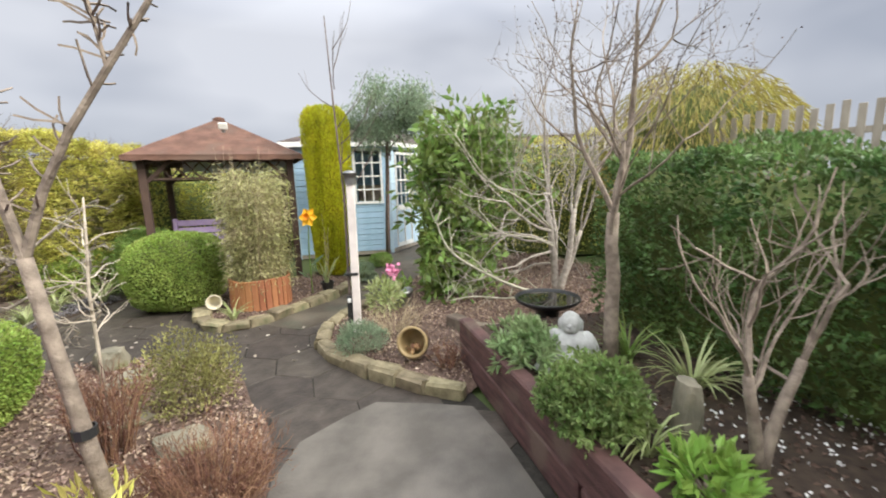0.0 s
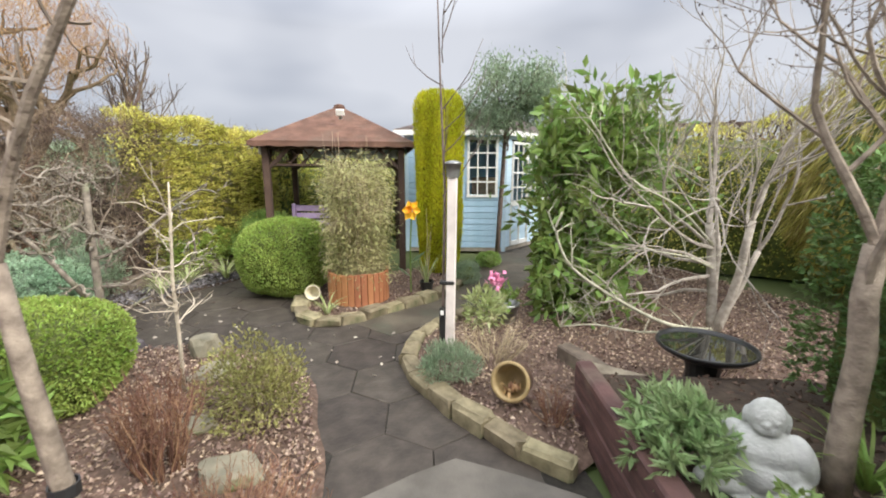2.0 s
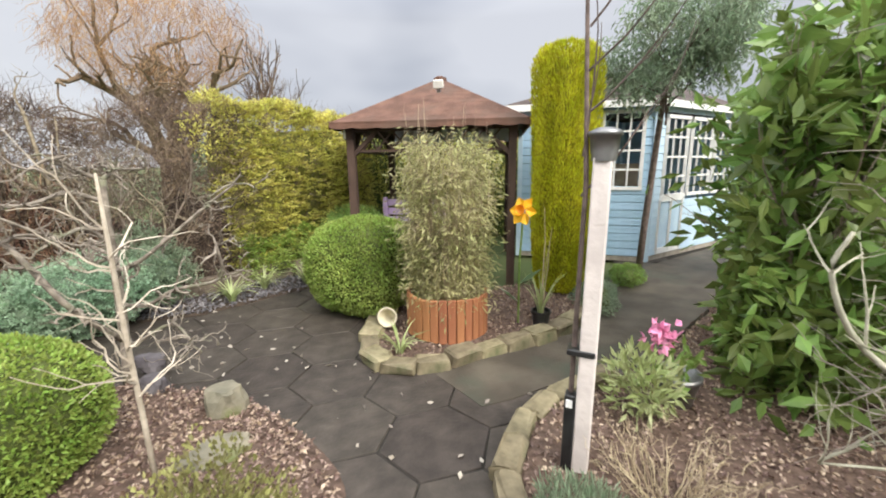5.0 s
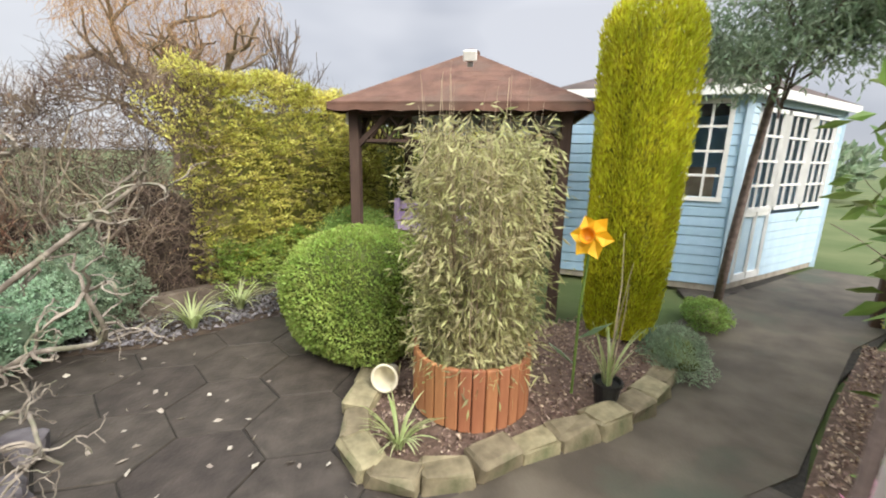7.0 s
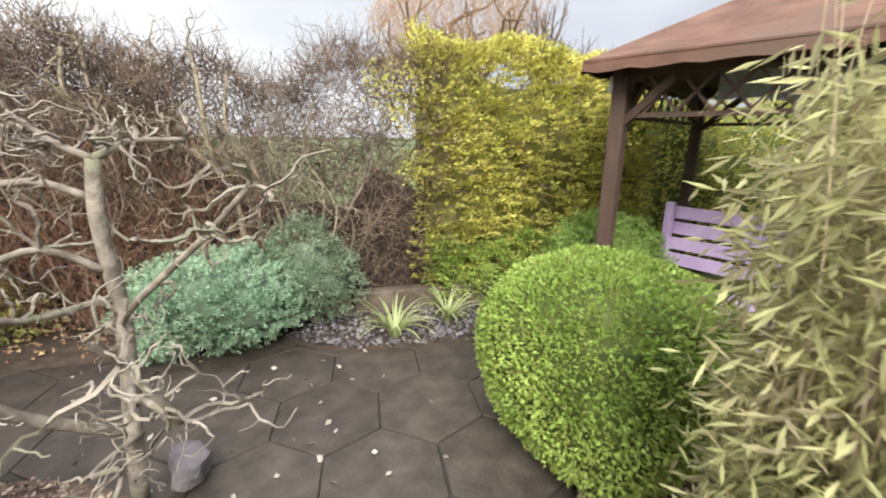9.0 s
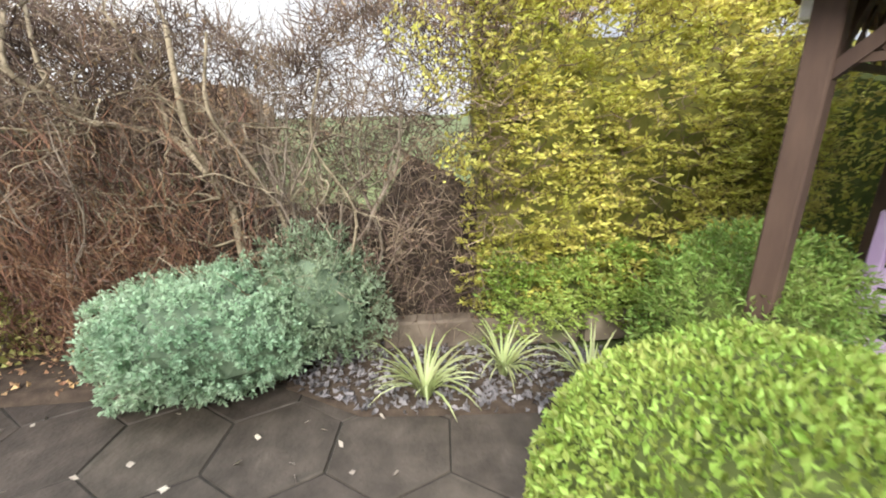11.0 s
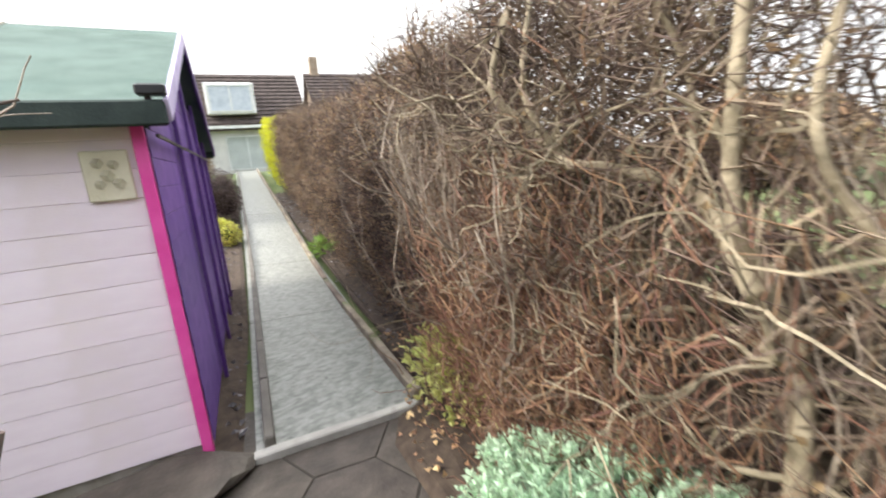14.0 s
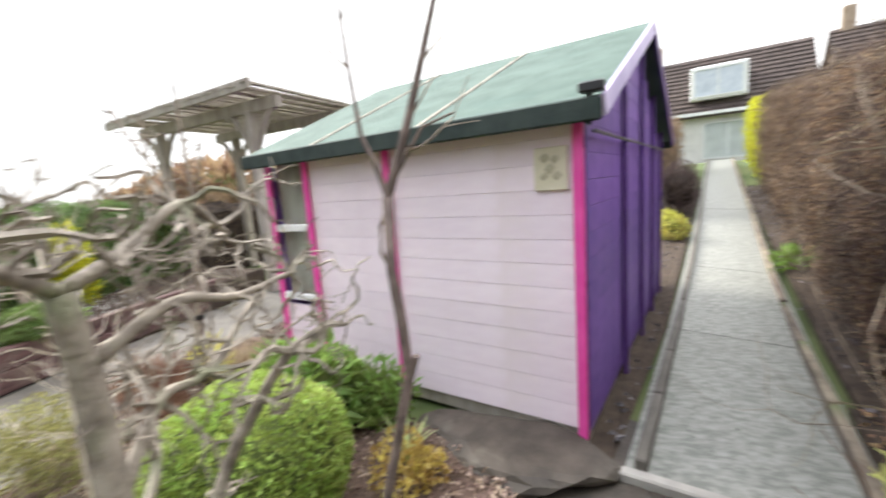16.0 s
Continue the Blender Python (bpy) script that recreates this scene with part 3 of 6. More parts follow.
mound(LEFT_BED, 0.05, "gravel_bed", m_mulch, "gravel and bark bed with leaf litter", 30000, (0.035, 0.022), m_chip)
PLANTER_EDGE = smooth_line([(-1.75, 6.75), (-1.56, 6.4), (-1.42, 6.12), (-1.2, 5.93), (-0.93, 5.98), (-0.72, 6.2), (-0.5, 6.52), (-0.16, 6.92), (0.08, 7.5), (0.22, 8.3)], 3)
mound(PLANTER_EDGE + [(-0.3, 8.9), (-1.2, 7.9), (-2.0, 7.4)], 0.05, "planter_bed", m_mulch, "small bed with bark mulch round the planter", 7000, (0.03, 0.02), m_chip)
mound([(-3.95, 5.75), (-3.55, 6.15), (-3.4, 6.6), (-3.25, 7.1), (-3.1, 7.6), (-3.6, 7.85), (-3.9, 7.3), (-4.2, 6.4), (-4.3, 5.8)], 0.03, "slate_strip", m_soil, "strip of slate pebbles and soil by the hedge", 2600, (0.048, 0.034), m_slate)
mound([(-4.4, 3.85), (-4.2, 4.7), (-4.0, 5.75), (-4.3, 5.8), (-4.2, 6.4), (-3.7, 8.2), (-3.4, 9.2), (-4.6, 9.2), (-5.4, 6.0), (-5.9, 3.4), (-5.2, 2.4), (-4.95, 3.2)], 0.06, "hedge_bed", m_soil, "bare soil under the hedge with leaf litter", 5000, (0.04, 0.03), m_deadleaf)
RAISED = [(1.3, 4.58), (1.66, 1.9), (1.9, -0.5), (4.2, -0.5), (4.4, 4.4), (2.6, 4.7)]
single("raised_bed_soil", Geo().prism(RAISED, -0.05, 0.33), m_soil, (0, 0, 0), "dark soil of the raised bed", kind="structure")
x, y = scatter(RAISED, 7000)
bed = bpy.data.objects["raised_bed_soil"]
d = unit(len(x))
d[:, 2] *= 0.3
tagged(part("loose_chips", Geo().leaves(np.stack([x, y, np.full(len(x), 0.336)], 1), d, 0.035, 0.025), m_mulch, bed), kind="stuff")
k = 900
x, y = scatter([(2.0, 3.2), (1.75, 1.6), (3.4, 1.0), (3.4, 3.4)], k)
part("white_gravel", Geo().leaves(np.stack([x, y, np.full(len(x), 0.345)], 1), unit(len(x)) * (1, 1, 0.3), 0.022, 0.018), m_white, bed, "scattered white gravel")

# sleeper wall of the raised bed: two courses, butted lengths
for zc, cuts in ((0.10, ((4.62, 2.9), (2.88, 0.6))), (0.305, ((4.62, 2.45), (2.43, 0.4)))):
    for y0, y1 in cuts:
        f = lambda yy: 1.245 + (4.62 - yy) * 0.137
        L = math.hypot(f(y1) - f(y0), y1 - y0)
        a = math.degrees(math.atan2(y1 - y0, f(y1) - f(y0)))
        single("sleeper", Geo().box((0, 0, 0), (L - 0.012, 0.11, 0.203), bevel=0.012), m_sleeper, ((f(y0) + f(y1)) / 2 + 0.06, (y0 + y1) / 2, zc), "dark stained timber sleeper of a raised bed wall", "sleeper", "sleepers of the raised bed", rz=a)
for c, L, a in (((1.98, 4.62, 0.15), 1.35, -24.0), ((1.42, 5.2, 0.08), 0.5, -60.0)):
    single("sleeper", Geo().box((0, 0, 0), (L, 0.14, 0.2), bevel=0.012), m_sleeper2, c, "mossy grey timber sleeper lying on the bed", "sleeper", rz=a)
# low sleepers under the hedge
for (x0, y0), (x1, y1) in (((-4.62, 4.55), (-4.3, 5.75)), ((-4.29, 5.77), (-4.15, 6.38)), ((-4.145, 6.40), (-3.8, 7.72)), ((-3.79, 7.75), (-3.62, 8.7))):
    L, a = math.hypot(x1 - x0, y1 - y0), math.degrees(math.atan2(y1 - y0, x1 - x0))
    single("sleeper", Geo().box((0, 0, 0), (L - 0.01, 0.13, 0.22), bevel=0.012), m_sleeper2, ((x0 + x1) / 2 - 0.05, (y0 + y1) / 2, 0.11), "grey weathered low sleeper edging under the hedge", "sleeper", "sleepers under the hedge", rz=a)

# ---- long concrete path beside the shed ----
PL, PR = [(-3.78, 3.36), (-4.42, 1.1), (-5.05, -1.1), (-6.2, -5.2), (-9.3, -16.5)], [(-4.82, 3.66), (-5.40, 1.55), (-5.98, -0.6), (-7.12, -4.7), (-10.3, -16.2)]
for i in range(4):
    e = 0.012
    q = [PL[i], PR[i], PR[i + 1], PL[i + 1]]
    q = [np.array(p) for p in q]
    q[2], q[3] = q[2] + (q[1] - q[2]) * e / 2, q[3] + (q[0] - q[3]) * e / 2
    q = q[::-1]
    rise = [float(land(*p)) for p in q]
    g = Geo().add([(*p, -0.05 + z) for p, z in zip(q, rise)] + [(*p, 0.03 + z) for p, z in zip(q, rise)], [(3, 2, 1, 0), (4, 5, 6, 7)] + [(j, (j + 1) % 4, 4 + (j + 1) % 4, 4 + j) for j in range(4)])
    single("concrete_path", g, m_conc2, (0, 0, 0), "wet grey concrete path slab beside the hedge", kind="structure")
single("step_edge", Geo().box((0, 0, 0), (1.12, 0.07, 0.10), bevel=0.01), m_pale_conc, (-4.30, 3.53, 0.0), "pale worn concrete edge at the path's start", kind="structure", rz=163.9)
for name, line, off in (("kerb_right", PR, -0.07), ("kerb_left", PL, 0.08)):
    for i, (kx, ky, ka, kl) in enumerate(along(line, 0.9)):
        n = np.array((math.sin(radians(ka)), -math.cos(radians(ka)))) * off * (-1)
        kx, ky = kx - n[0], ky - n[1]
        ca, sa = math.cos(radians(ka)) * kl / 2, math.sin(radians(ka)) * kl / 2
        tilt = math.atan2(float(land(kx + ca, ky + sa) - land(kx - ca, ky - sa)), kl)
        kb = single("kerb", Geo().box((0, 0, 0), (kl - 0.012, 0.06, 0.16), bevel=0.008), m_sleeper2 if off < 0 else m_conc, (kx, ky, 0.03), "narrow edging beside the concrete path", "kerb", name.replace("_", "s on the "))
        kb.matrix_world = pose(kx, ky, 0.03 + float(land(kx, ky)), 0, -math.degrees(tilt), ka)


# ---- hedges ----
def hedge_frame(line, step=0.02):
    q = np.array(smooth_line(line, 8))
    seg = np.linalg.norm(np.diff(q, axis=0), axis=1)
    s = np.concatenate([[0], np.cumsum(seg)])
    return q, s


def on_line(q, s, t):
    x, y = np.interp(t, s, q[:, 0]), np.interp(t, s, q[:, 1])
    e = 0.05
    dx, dy = np.interp(t + e, s, q[:, 0]) - np.interp(t - e, s, q[:, 0]), np.interp(t + e, s, q[:, 1]) - np.interp(t - e, s, q[:, 1])
    n = np.hypot(dx, dy) + 1e-9
    return x, y, dx / n, dy / n


def hedge(name, line, thick, top, label, leaf=None, leaves=0, leaf_mat=None, sticks=0, stick_mat=None, stick=(0.3, 0.006), core=0.75, core_mat=None, bottom=0.05, side=1, up=0.8, stack=0.06, ragged=0.08, rag=0.25, spray=0):
    """A hedge whose front face follows the line; its body lies on the side given."""
    q, s = hedge_frame(line)
    ob = thing(name, (q[0][0], q[0][1], 0), label, "hedge")
    o = np.array((q[0][0], q[0][1], 0))
    L = s[-1]
    nrm = lambda dx, dy: (-dy * side, dx * side)

    def surface(k, deep):
        """Points in the outer skin of the body with their outward ways."""
        t = rng.uniform(0, L, k)
        x, y, dx, dy = on_line(q, s, t)
        nx, ny = nrm(dx, dy)
        wob = 0.07 * np.sin(t * 3.1) + 0.05 * np.sin(t * 7.3 + 1)
        tp = top + ragged * np.sin(t * 2.3) + ragged * 0.7 * np.sin(t * 6.1 + 2)
        face = rng.random(k)
        fr = face < 0.62
        tpf = (face >= 0.62) & (face < 0.84)
        dep = np.abs(rng.normal(0, deep, k))
        z = np.where(tpf, tp - dep, bottom + (tp - bottom) * rng.random(k) ** 0.85)
        belly = 0.10 * np.sin(np.clip((z - bottom) / (tp - bottom), 0, 1) * 3.1)
        w = np.where(fr, dep - belly + wob, np.where(tpf, rng.uniform(0, thick, k), thick - dep))
        p = np.stack([x + nx * w, y + ny * w, z + land(x, y)], 1) - o
        out = np.stack([np.where(fr, -nx, np.where(tpf, 0, nx)), np.where(fr, -ny, np.where(tpf, 0, ny)), np.where(tpf, 1.0, 0.0)], 1)
        val = np.sin(7.1 * t + 3.3 * z) + np.sin(11.3 * z - 4.7 * t + 1) + np.sin(17.9 * t + 13.1 * z + 2)
        return p + out * (0.028 * val)[:, None], out

    if leaves:
        p, out = surface(leaves // max(1, spray), stack)
        if spray:
            ax = out * 0.9 + unit(len(p)) * (0.8, 0.8, 0.35) + np.array((0, 0, up * 0.4))
            fol = Geo().shoots(p - out * 0.03, ax, spray, 0.12, leaf[0], leaf[1], flat=0.3, splay=0.9)
            part("foliage", fol, leaf_mat, ob)
        else:
            part("foliage", Geo().leaves(p, out + unit(len(p)) * 0.9 + np.array((0, 0, up)), leaf[0], leaf[1]), leaf_mat, ob)
    if sticks:
        p, out = surface(sticks, thick * 0.22)
        part("twigs", Geo().sticks(p, out * 0.5 + unit(len(p)) * 1.1 + np.array((0, 0, up)), stick[0], stick[1], 0.38), stick_mat, ob)
    # solid dark body stands in for the shade between inner branches
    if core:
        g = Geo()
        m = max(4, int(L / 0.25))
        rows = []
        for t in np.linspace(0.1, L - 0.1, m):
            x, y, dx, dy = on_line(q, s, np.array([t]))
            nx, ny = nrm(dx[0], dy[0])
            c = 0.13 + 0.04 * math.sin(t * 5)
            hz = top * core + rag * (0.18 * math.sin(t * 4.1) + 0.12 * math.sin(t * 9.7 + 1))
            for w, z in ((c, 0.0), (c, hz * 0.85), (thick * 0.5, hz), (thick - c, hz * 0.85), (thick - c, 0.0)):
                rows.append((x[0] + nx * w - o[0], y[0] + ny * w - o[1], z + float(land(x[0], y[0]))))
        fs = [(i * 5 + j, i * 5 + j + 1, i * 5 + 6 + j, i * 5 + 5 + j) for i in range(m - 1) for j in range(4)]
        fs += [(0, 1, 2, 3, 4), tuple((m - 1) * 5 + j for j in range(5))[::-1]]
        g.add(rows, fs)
        part("hedge_shade_core", g, core_mat or m_hedge_core, ob, "solid body coloured dark for the shade between branches")
    return ob


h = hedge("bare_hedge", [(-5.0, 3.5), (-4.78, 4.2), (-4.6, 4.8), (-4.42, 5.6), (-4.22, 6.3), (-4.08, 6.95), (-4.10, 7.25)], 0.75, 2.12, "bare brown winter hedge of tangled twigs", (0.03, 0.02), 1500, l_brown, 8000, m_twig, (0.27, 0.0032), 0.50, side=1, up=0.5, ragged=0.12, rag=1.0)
k = 3600
tt = rng.uniform(0, 3.4, k)
p = np.stack([0.27 * tt - rng.uniform(0.05, 0.6, k), tt, rng.uniform(0.15, 1.7, k)], 1)
part("twigs", Geo().sticks(p, unit(k) + np.array((0, 0, 0.4)), 0.26, 0.0038, 0.4), m_twig, h)
k = 3600
tt = rng.uniform(-0.1, 1.75, k)
p = np.stack([0.27 * tt - rng.uniform(0.0, 0.6, k), tt, rng.uniform(1.1, 2.15, k)], 1)
part("twigs", Geo().sticks(p, unit(k) + np.array((0, 0, 0.5)), 0.26, 0.0036, 0.4), m_twig, h)
r = np.random.default_rng(5)
g = Geo()
for i in range(34):
    t = r.uniform(0.02, 0.84)
    grow(g, (0.0 + 0.9 * t - 0.15 + r.uniform(-0.1, 0.1), 3.35 * t, 0), (r.normal() * 0.15 + 0.05, r.normal() * 0.2, 1), r.uniform(0.6, 0.85), r.uniform(0.012, 0.024), 3, r, 3, 0.42, 0.2, 0.28, 0.7)
part("branches", g, m_bark, h)
for pts, w in ((((5.65, 0.02), (5.60, 0.6), (5.56, 1.07), (5.485, 1.26), (5.42, 1.5), (5.40, 2.05)), 0.026), (((5.485, 1.26), (5.28, 1.45), (5.05, 1.522), (4.96, 1.544), (4.83, 1.583), (4.72, 1.70), (4.64, 1.83), (4.655, 2.1)), 0.021), (((4.90, 1.56), (4.838, 1.62), (4.78, 1.80), (4.75, 2.15)), 0.015), (((4.96, 1.54), (4.75, 1.50), (4.566, 1.53), (4.42, 1.54)), 0.009), (((5.28, 1.45), (5.25, 1.75), (5.12, 2.1)), 0.013), (((5.56, 1.07), (5.3, 1.12), (5.05, 1.05), (4.85, 1.12)), 0.012), (((5.9, 0.02), (5.82, 0.5), (5.86, 0.9), (5.70, 1.3), (5.55, 1.6), (5.6, 2.0)), 0.015), (((5.85, 0.7), (5.65, 0.85), (5.4, 0.82), (5.2, 0.95)), 0.010), (((6.3, 0.02), (6.22, 0.6), (6.28, 1.0), (6.08, 1.4), (6.16, 1.8)), 0.011)):
    lean = [0.06 * math.sin(i * 2.1 + len(pts)) for i in range(len(pts))]
    line = [(-4.50 + 0.26 * (y - 4.9) * (y > 5.3) - 0.05 + e + 5.0, y - 3.5, z) for (y, z), e in zip(pts, lean)]
    lb = Geo().tube(np.array(smooth_line(line, 4)), np.linspace(w * 1.15, w * 0.6, 4 * (len(line) - 1) + 1), 7)
    tw = Geo()
    for i in range(7):
        c = np.array(line[r.integers(1, len(line))])
        grow(tw, c, (0.5 + r.normal() * 0.5, r.normal() * 0.7, r.normal() * 0.5 + 0.3), r.uniform(0.12, 0.25), w * 0.4, 2, r, 2, 0.6, 0.3, 0.05, 0.65)
    part("side_shoots", tw, m_bark_olive, part("limb", lb, m_bark_olive, h, "crooked olive grey limb", smooth=True))
# straggling pale shoots that hang out of the bare hedge
g = Geo()
for i in range(20):
    t = r.uniform(0.02, 0.8)
    grow(g, (0.95 * t + 0.0, 3.3 * t, r.uniform(0.35, 1.9)), (1.0, r.normal() * 0.7, r.uniform(-0.25, 0.35)), r.uniform(0.22, 0.4), r.uniform(0.005, 0.009), 2, r, 2, 0.5, 0.3, 0.0, 0.65)
part("side_shoots", g, m_bark_olive, h, "pale straggling side shoots")
g = Geo()
k = 2300
ty = np.clip(rng.normal(1.2, 0.45, k), 0.1, 2.2)
p = np.stack([rng.normal(0.06, 0.11, k) + 0.28 * ty, ty, np.abs(rng.normal(0.62, 0.38, k)) + 0.05], 1)
part("red_stems", g.sticks(p, unit(k) * 0.7 + np.array((0.2, 0, 1)), 0.3, 0.003), m_twig_red, h, "fine reddish stems")
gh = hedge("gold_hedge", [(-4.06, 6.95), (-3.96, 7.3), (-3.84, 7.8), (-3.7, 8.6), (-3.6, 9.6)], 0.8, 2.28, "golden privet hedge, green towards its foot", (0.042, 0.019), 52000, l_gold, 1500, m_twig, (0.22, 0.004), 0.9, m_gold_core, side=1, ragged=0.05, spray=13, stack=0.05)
for i, (gx, gy, gzz, gr) in enumerate(((-4.02, 6.78, 1.72, 0.09), (-4.0, 6.88, 1.30, 0.08), (-4.02, 6.66, 1.95, 0.10), (-4.0, 6.9, 1.95, 0.12))):
    k = 170
    q = np.clip(rng.normal(0, gr * 0.85, (k, 3)), -gr * 1.6, gr * 1.6) + np.array((gx + 4.06, gy - 6.95, gzz))
    part("foliage", Geo().leaves(q, unit(k) + np.array((0.4, 0, 0.5)), 0.036, 0.02), l_gold, gh)
hedge("hedge_foot", [(-3.93, 7.05), (-3.84, 7.4), (-3.7, 7.95), (-3.5, 8.9)], 0.3, 0.55, "low green growth at the hedge's foot", (0.04, 0.018), 12000, l_green, 0, None, core=0.85, core_mat=m_green_core, side=1, spray=10)
hedge("gold_hedge", [(-3.62, 9.7), (-3.3, 10.8), (-2.4, 11.6), (-1.2, 12.2)], 0.8, 2.2, "golden green privet hedge behind the gazebo", (0.055, 0.03), 12000, l_gold, 0, None, core=0.9, core_mat=m_green_core, side=1)
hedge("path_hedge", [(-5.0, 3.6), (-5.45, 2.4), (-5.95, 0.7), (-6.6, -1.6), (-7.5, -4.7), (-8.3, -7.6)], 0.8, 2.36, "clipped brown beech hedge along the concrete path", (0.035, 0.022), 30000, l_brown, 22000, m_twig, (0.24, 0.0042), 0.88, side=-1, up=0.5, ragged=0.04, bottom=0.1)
for poly in ([(-4.9, 3.62), (-5.3, 3.4), (-6.2, 0.6), (-8.6, -8.0), (-8.0, -8.0), (-5.5, 1.5)], [(-3.72, 3.3), (-3.6, 3.1), (-4.5, -0.5), (-3.9, -0.9), (-5.2, -8.4), (-6.95, -8.0), (-4.4, 1.1)]):
    mound(poly, 0.04, "path_border", m_soil, "dark soil border with slate chips along the path", 2600, (0.06, 0.04), m_slate)
hedge("lime_hedge", [(-8.35, -7.7), (-9.2, -10.8), (-10.0, -13.6)], 0.9, 2.3, "bright lime green hedge further along the path", (0.07, 0.045), 7000, l_lime, 0, None, core=0.92, core_mat=m_green_core, side=-1)
hedge("boundary_hedge", [(5.3, 3.0), (5.1, 0.0), (4.6, -3.0), (3.6, -6.5)], 0.8, 1.75, "brown clipped hedge at the far side of the garden", (0.05, 0.03), 5000, l_brown, 4000, m_twig, (0.22, 0.005), 0.9, side=-1)
hedge("brown_hedge", [(-4.95, -4.2), (-6.4, -9.4), (-7.6, -13.6)], 0.9, 2.0, "dark brown clipped hedge beyond the shed", (0.05, 0.03), 6000, l_brown, 3000, m_twig, (0.2, 0.005), 0.9, side=1)
hedge("yellow_hedge", [(1.9, 9.6), (2.9, 9.25), (4.0, 9.0), (5.6, 8.4), (7.0, 7.2)], 0.9, 2.35, "yellow green hedge at the back of the garden", (0.06, 0.034), 14000, l_gold, 0, None, core=0.9, core_mat=m_green_core, side=1)
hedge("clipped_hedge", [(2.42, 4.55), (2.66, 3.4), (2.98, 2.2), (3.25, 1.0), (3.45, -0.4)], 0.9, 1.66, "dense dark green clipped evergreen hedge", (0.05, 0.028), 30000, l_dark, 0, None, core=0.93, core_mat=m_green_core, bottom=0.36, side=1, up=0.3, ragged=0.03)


# ---- shared building pieces ----
def wall_boards(parent, p0, p1, z0, z1, pitch, material, thick=0.018, holes=(), name="board", top=None):
    """Overlapping horizontal boards from p0 to p1, cut round the holes (s0, s1, z0, z1) and under a sloping top."""
    p0, p1 = np.array(p0, float), np.array(p1, float)
    L = float(np.linalg.norm(p1 - p0))
    a = math.degrees(math.atan2(p1[1] - p0[1], p1[0] - p0[0]))
    k = round((z1 - z0) / pitch)
    h = (z1 - z0) / k
    for i in range(k):
        za, zb = z0 + i * h, z0 + (i + 1) * h
        spans = [(0.0, L)]
        if top:
            spans = [top(min(zb, z1))]
        for s0, s1, hz0, hz1 in holes:
            if hz0 < (za + zb) / 2 < hz1:
                spans = [q for u, v in spans for q in ((u, min(v, s0)), (max(u, s1), v)) if q[1] - q[0] > 0.01]
        for u, v in spans:
            if v - u < 0.03:
                continue
            c = p0 + (p1 - p0) / L * (u + v) / 2
            ob = new(name, board_mesh(round(v - u, 3), round(h, 3), thick, material))
            ob.parent = parent
            ob.matrix_basis = pose(c[0], c[1], (za + zb) / 2, 0, 0, a)


BOARDS = {}


def board_mesh(length, height, thick, material):
    key = (length, height, thick, material.name)
    if key not in BOARDS:
        x, h, t = length / 2, height / 2, thick
        prof = [(0.0, -h), (-t, -h + 0.004), (-t * 0.75, h * 0.4), (-t * 0.45, h - 0.003), (0.0, h)]
        vs = [(sx * x, py, pz) for sx in (-1, 1) for py, pz in prof]
        fs = [(i, i + 1, i + 6, i + 5) for i in range(4)] + [(0, 5, 9, 4), (0, 4, 3, 2, 1), (5, 6, 7, 8, 9)]
        BOARDS[key] = Geo().add(vs, fs).mesh("board", material)
    return BOARDS[key]


def bar(g, p, q, w, d, twist=0.0):
    """A squared timber from p to q."""
    p, q = Vector(p), Vector(q)
    v = q - p
    m = Matrix.Translation((p + q) / 2) @ v.to_track_quat("X", "Z").to_matrix().to_4x4() @ pose(0, 0, 0, twist)
    x, y, z = v.length / 2, w / 2, d / 2
    vs = [m @ Vector((sx * x, sy * y, sz * z)) for sz in (-1, 1) for sx, sy in ((-1, -1), (1, -1), (1, 1), (-1, 1))]
    g.add(vs, [(3, 2, 1, 0), (4, 5, 6, 7), (0, 1, 5, 4), (1, 2, 6, 5), (2, 3, 7, 6), (3, 0, 4, 7)])
    return g


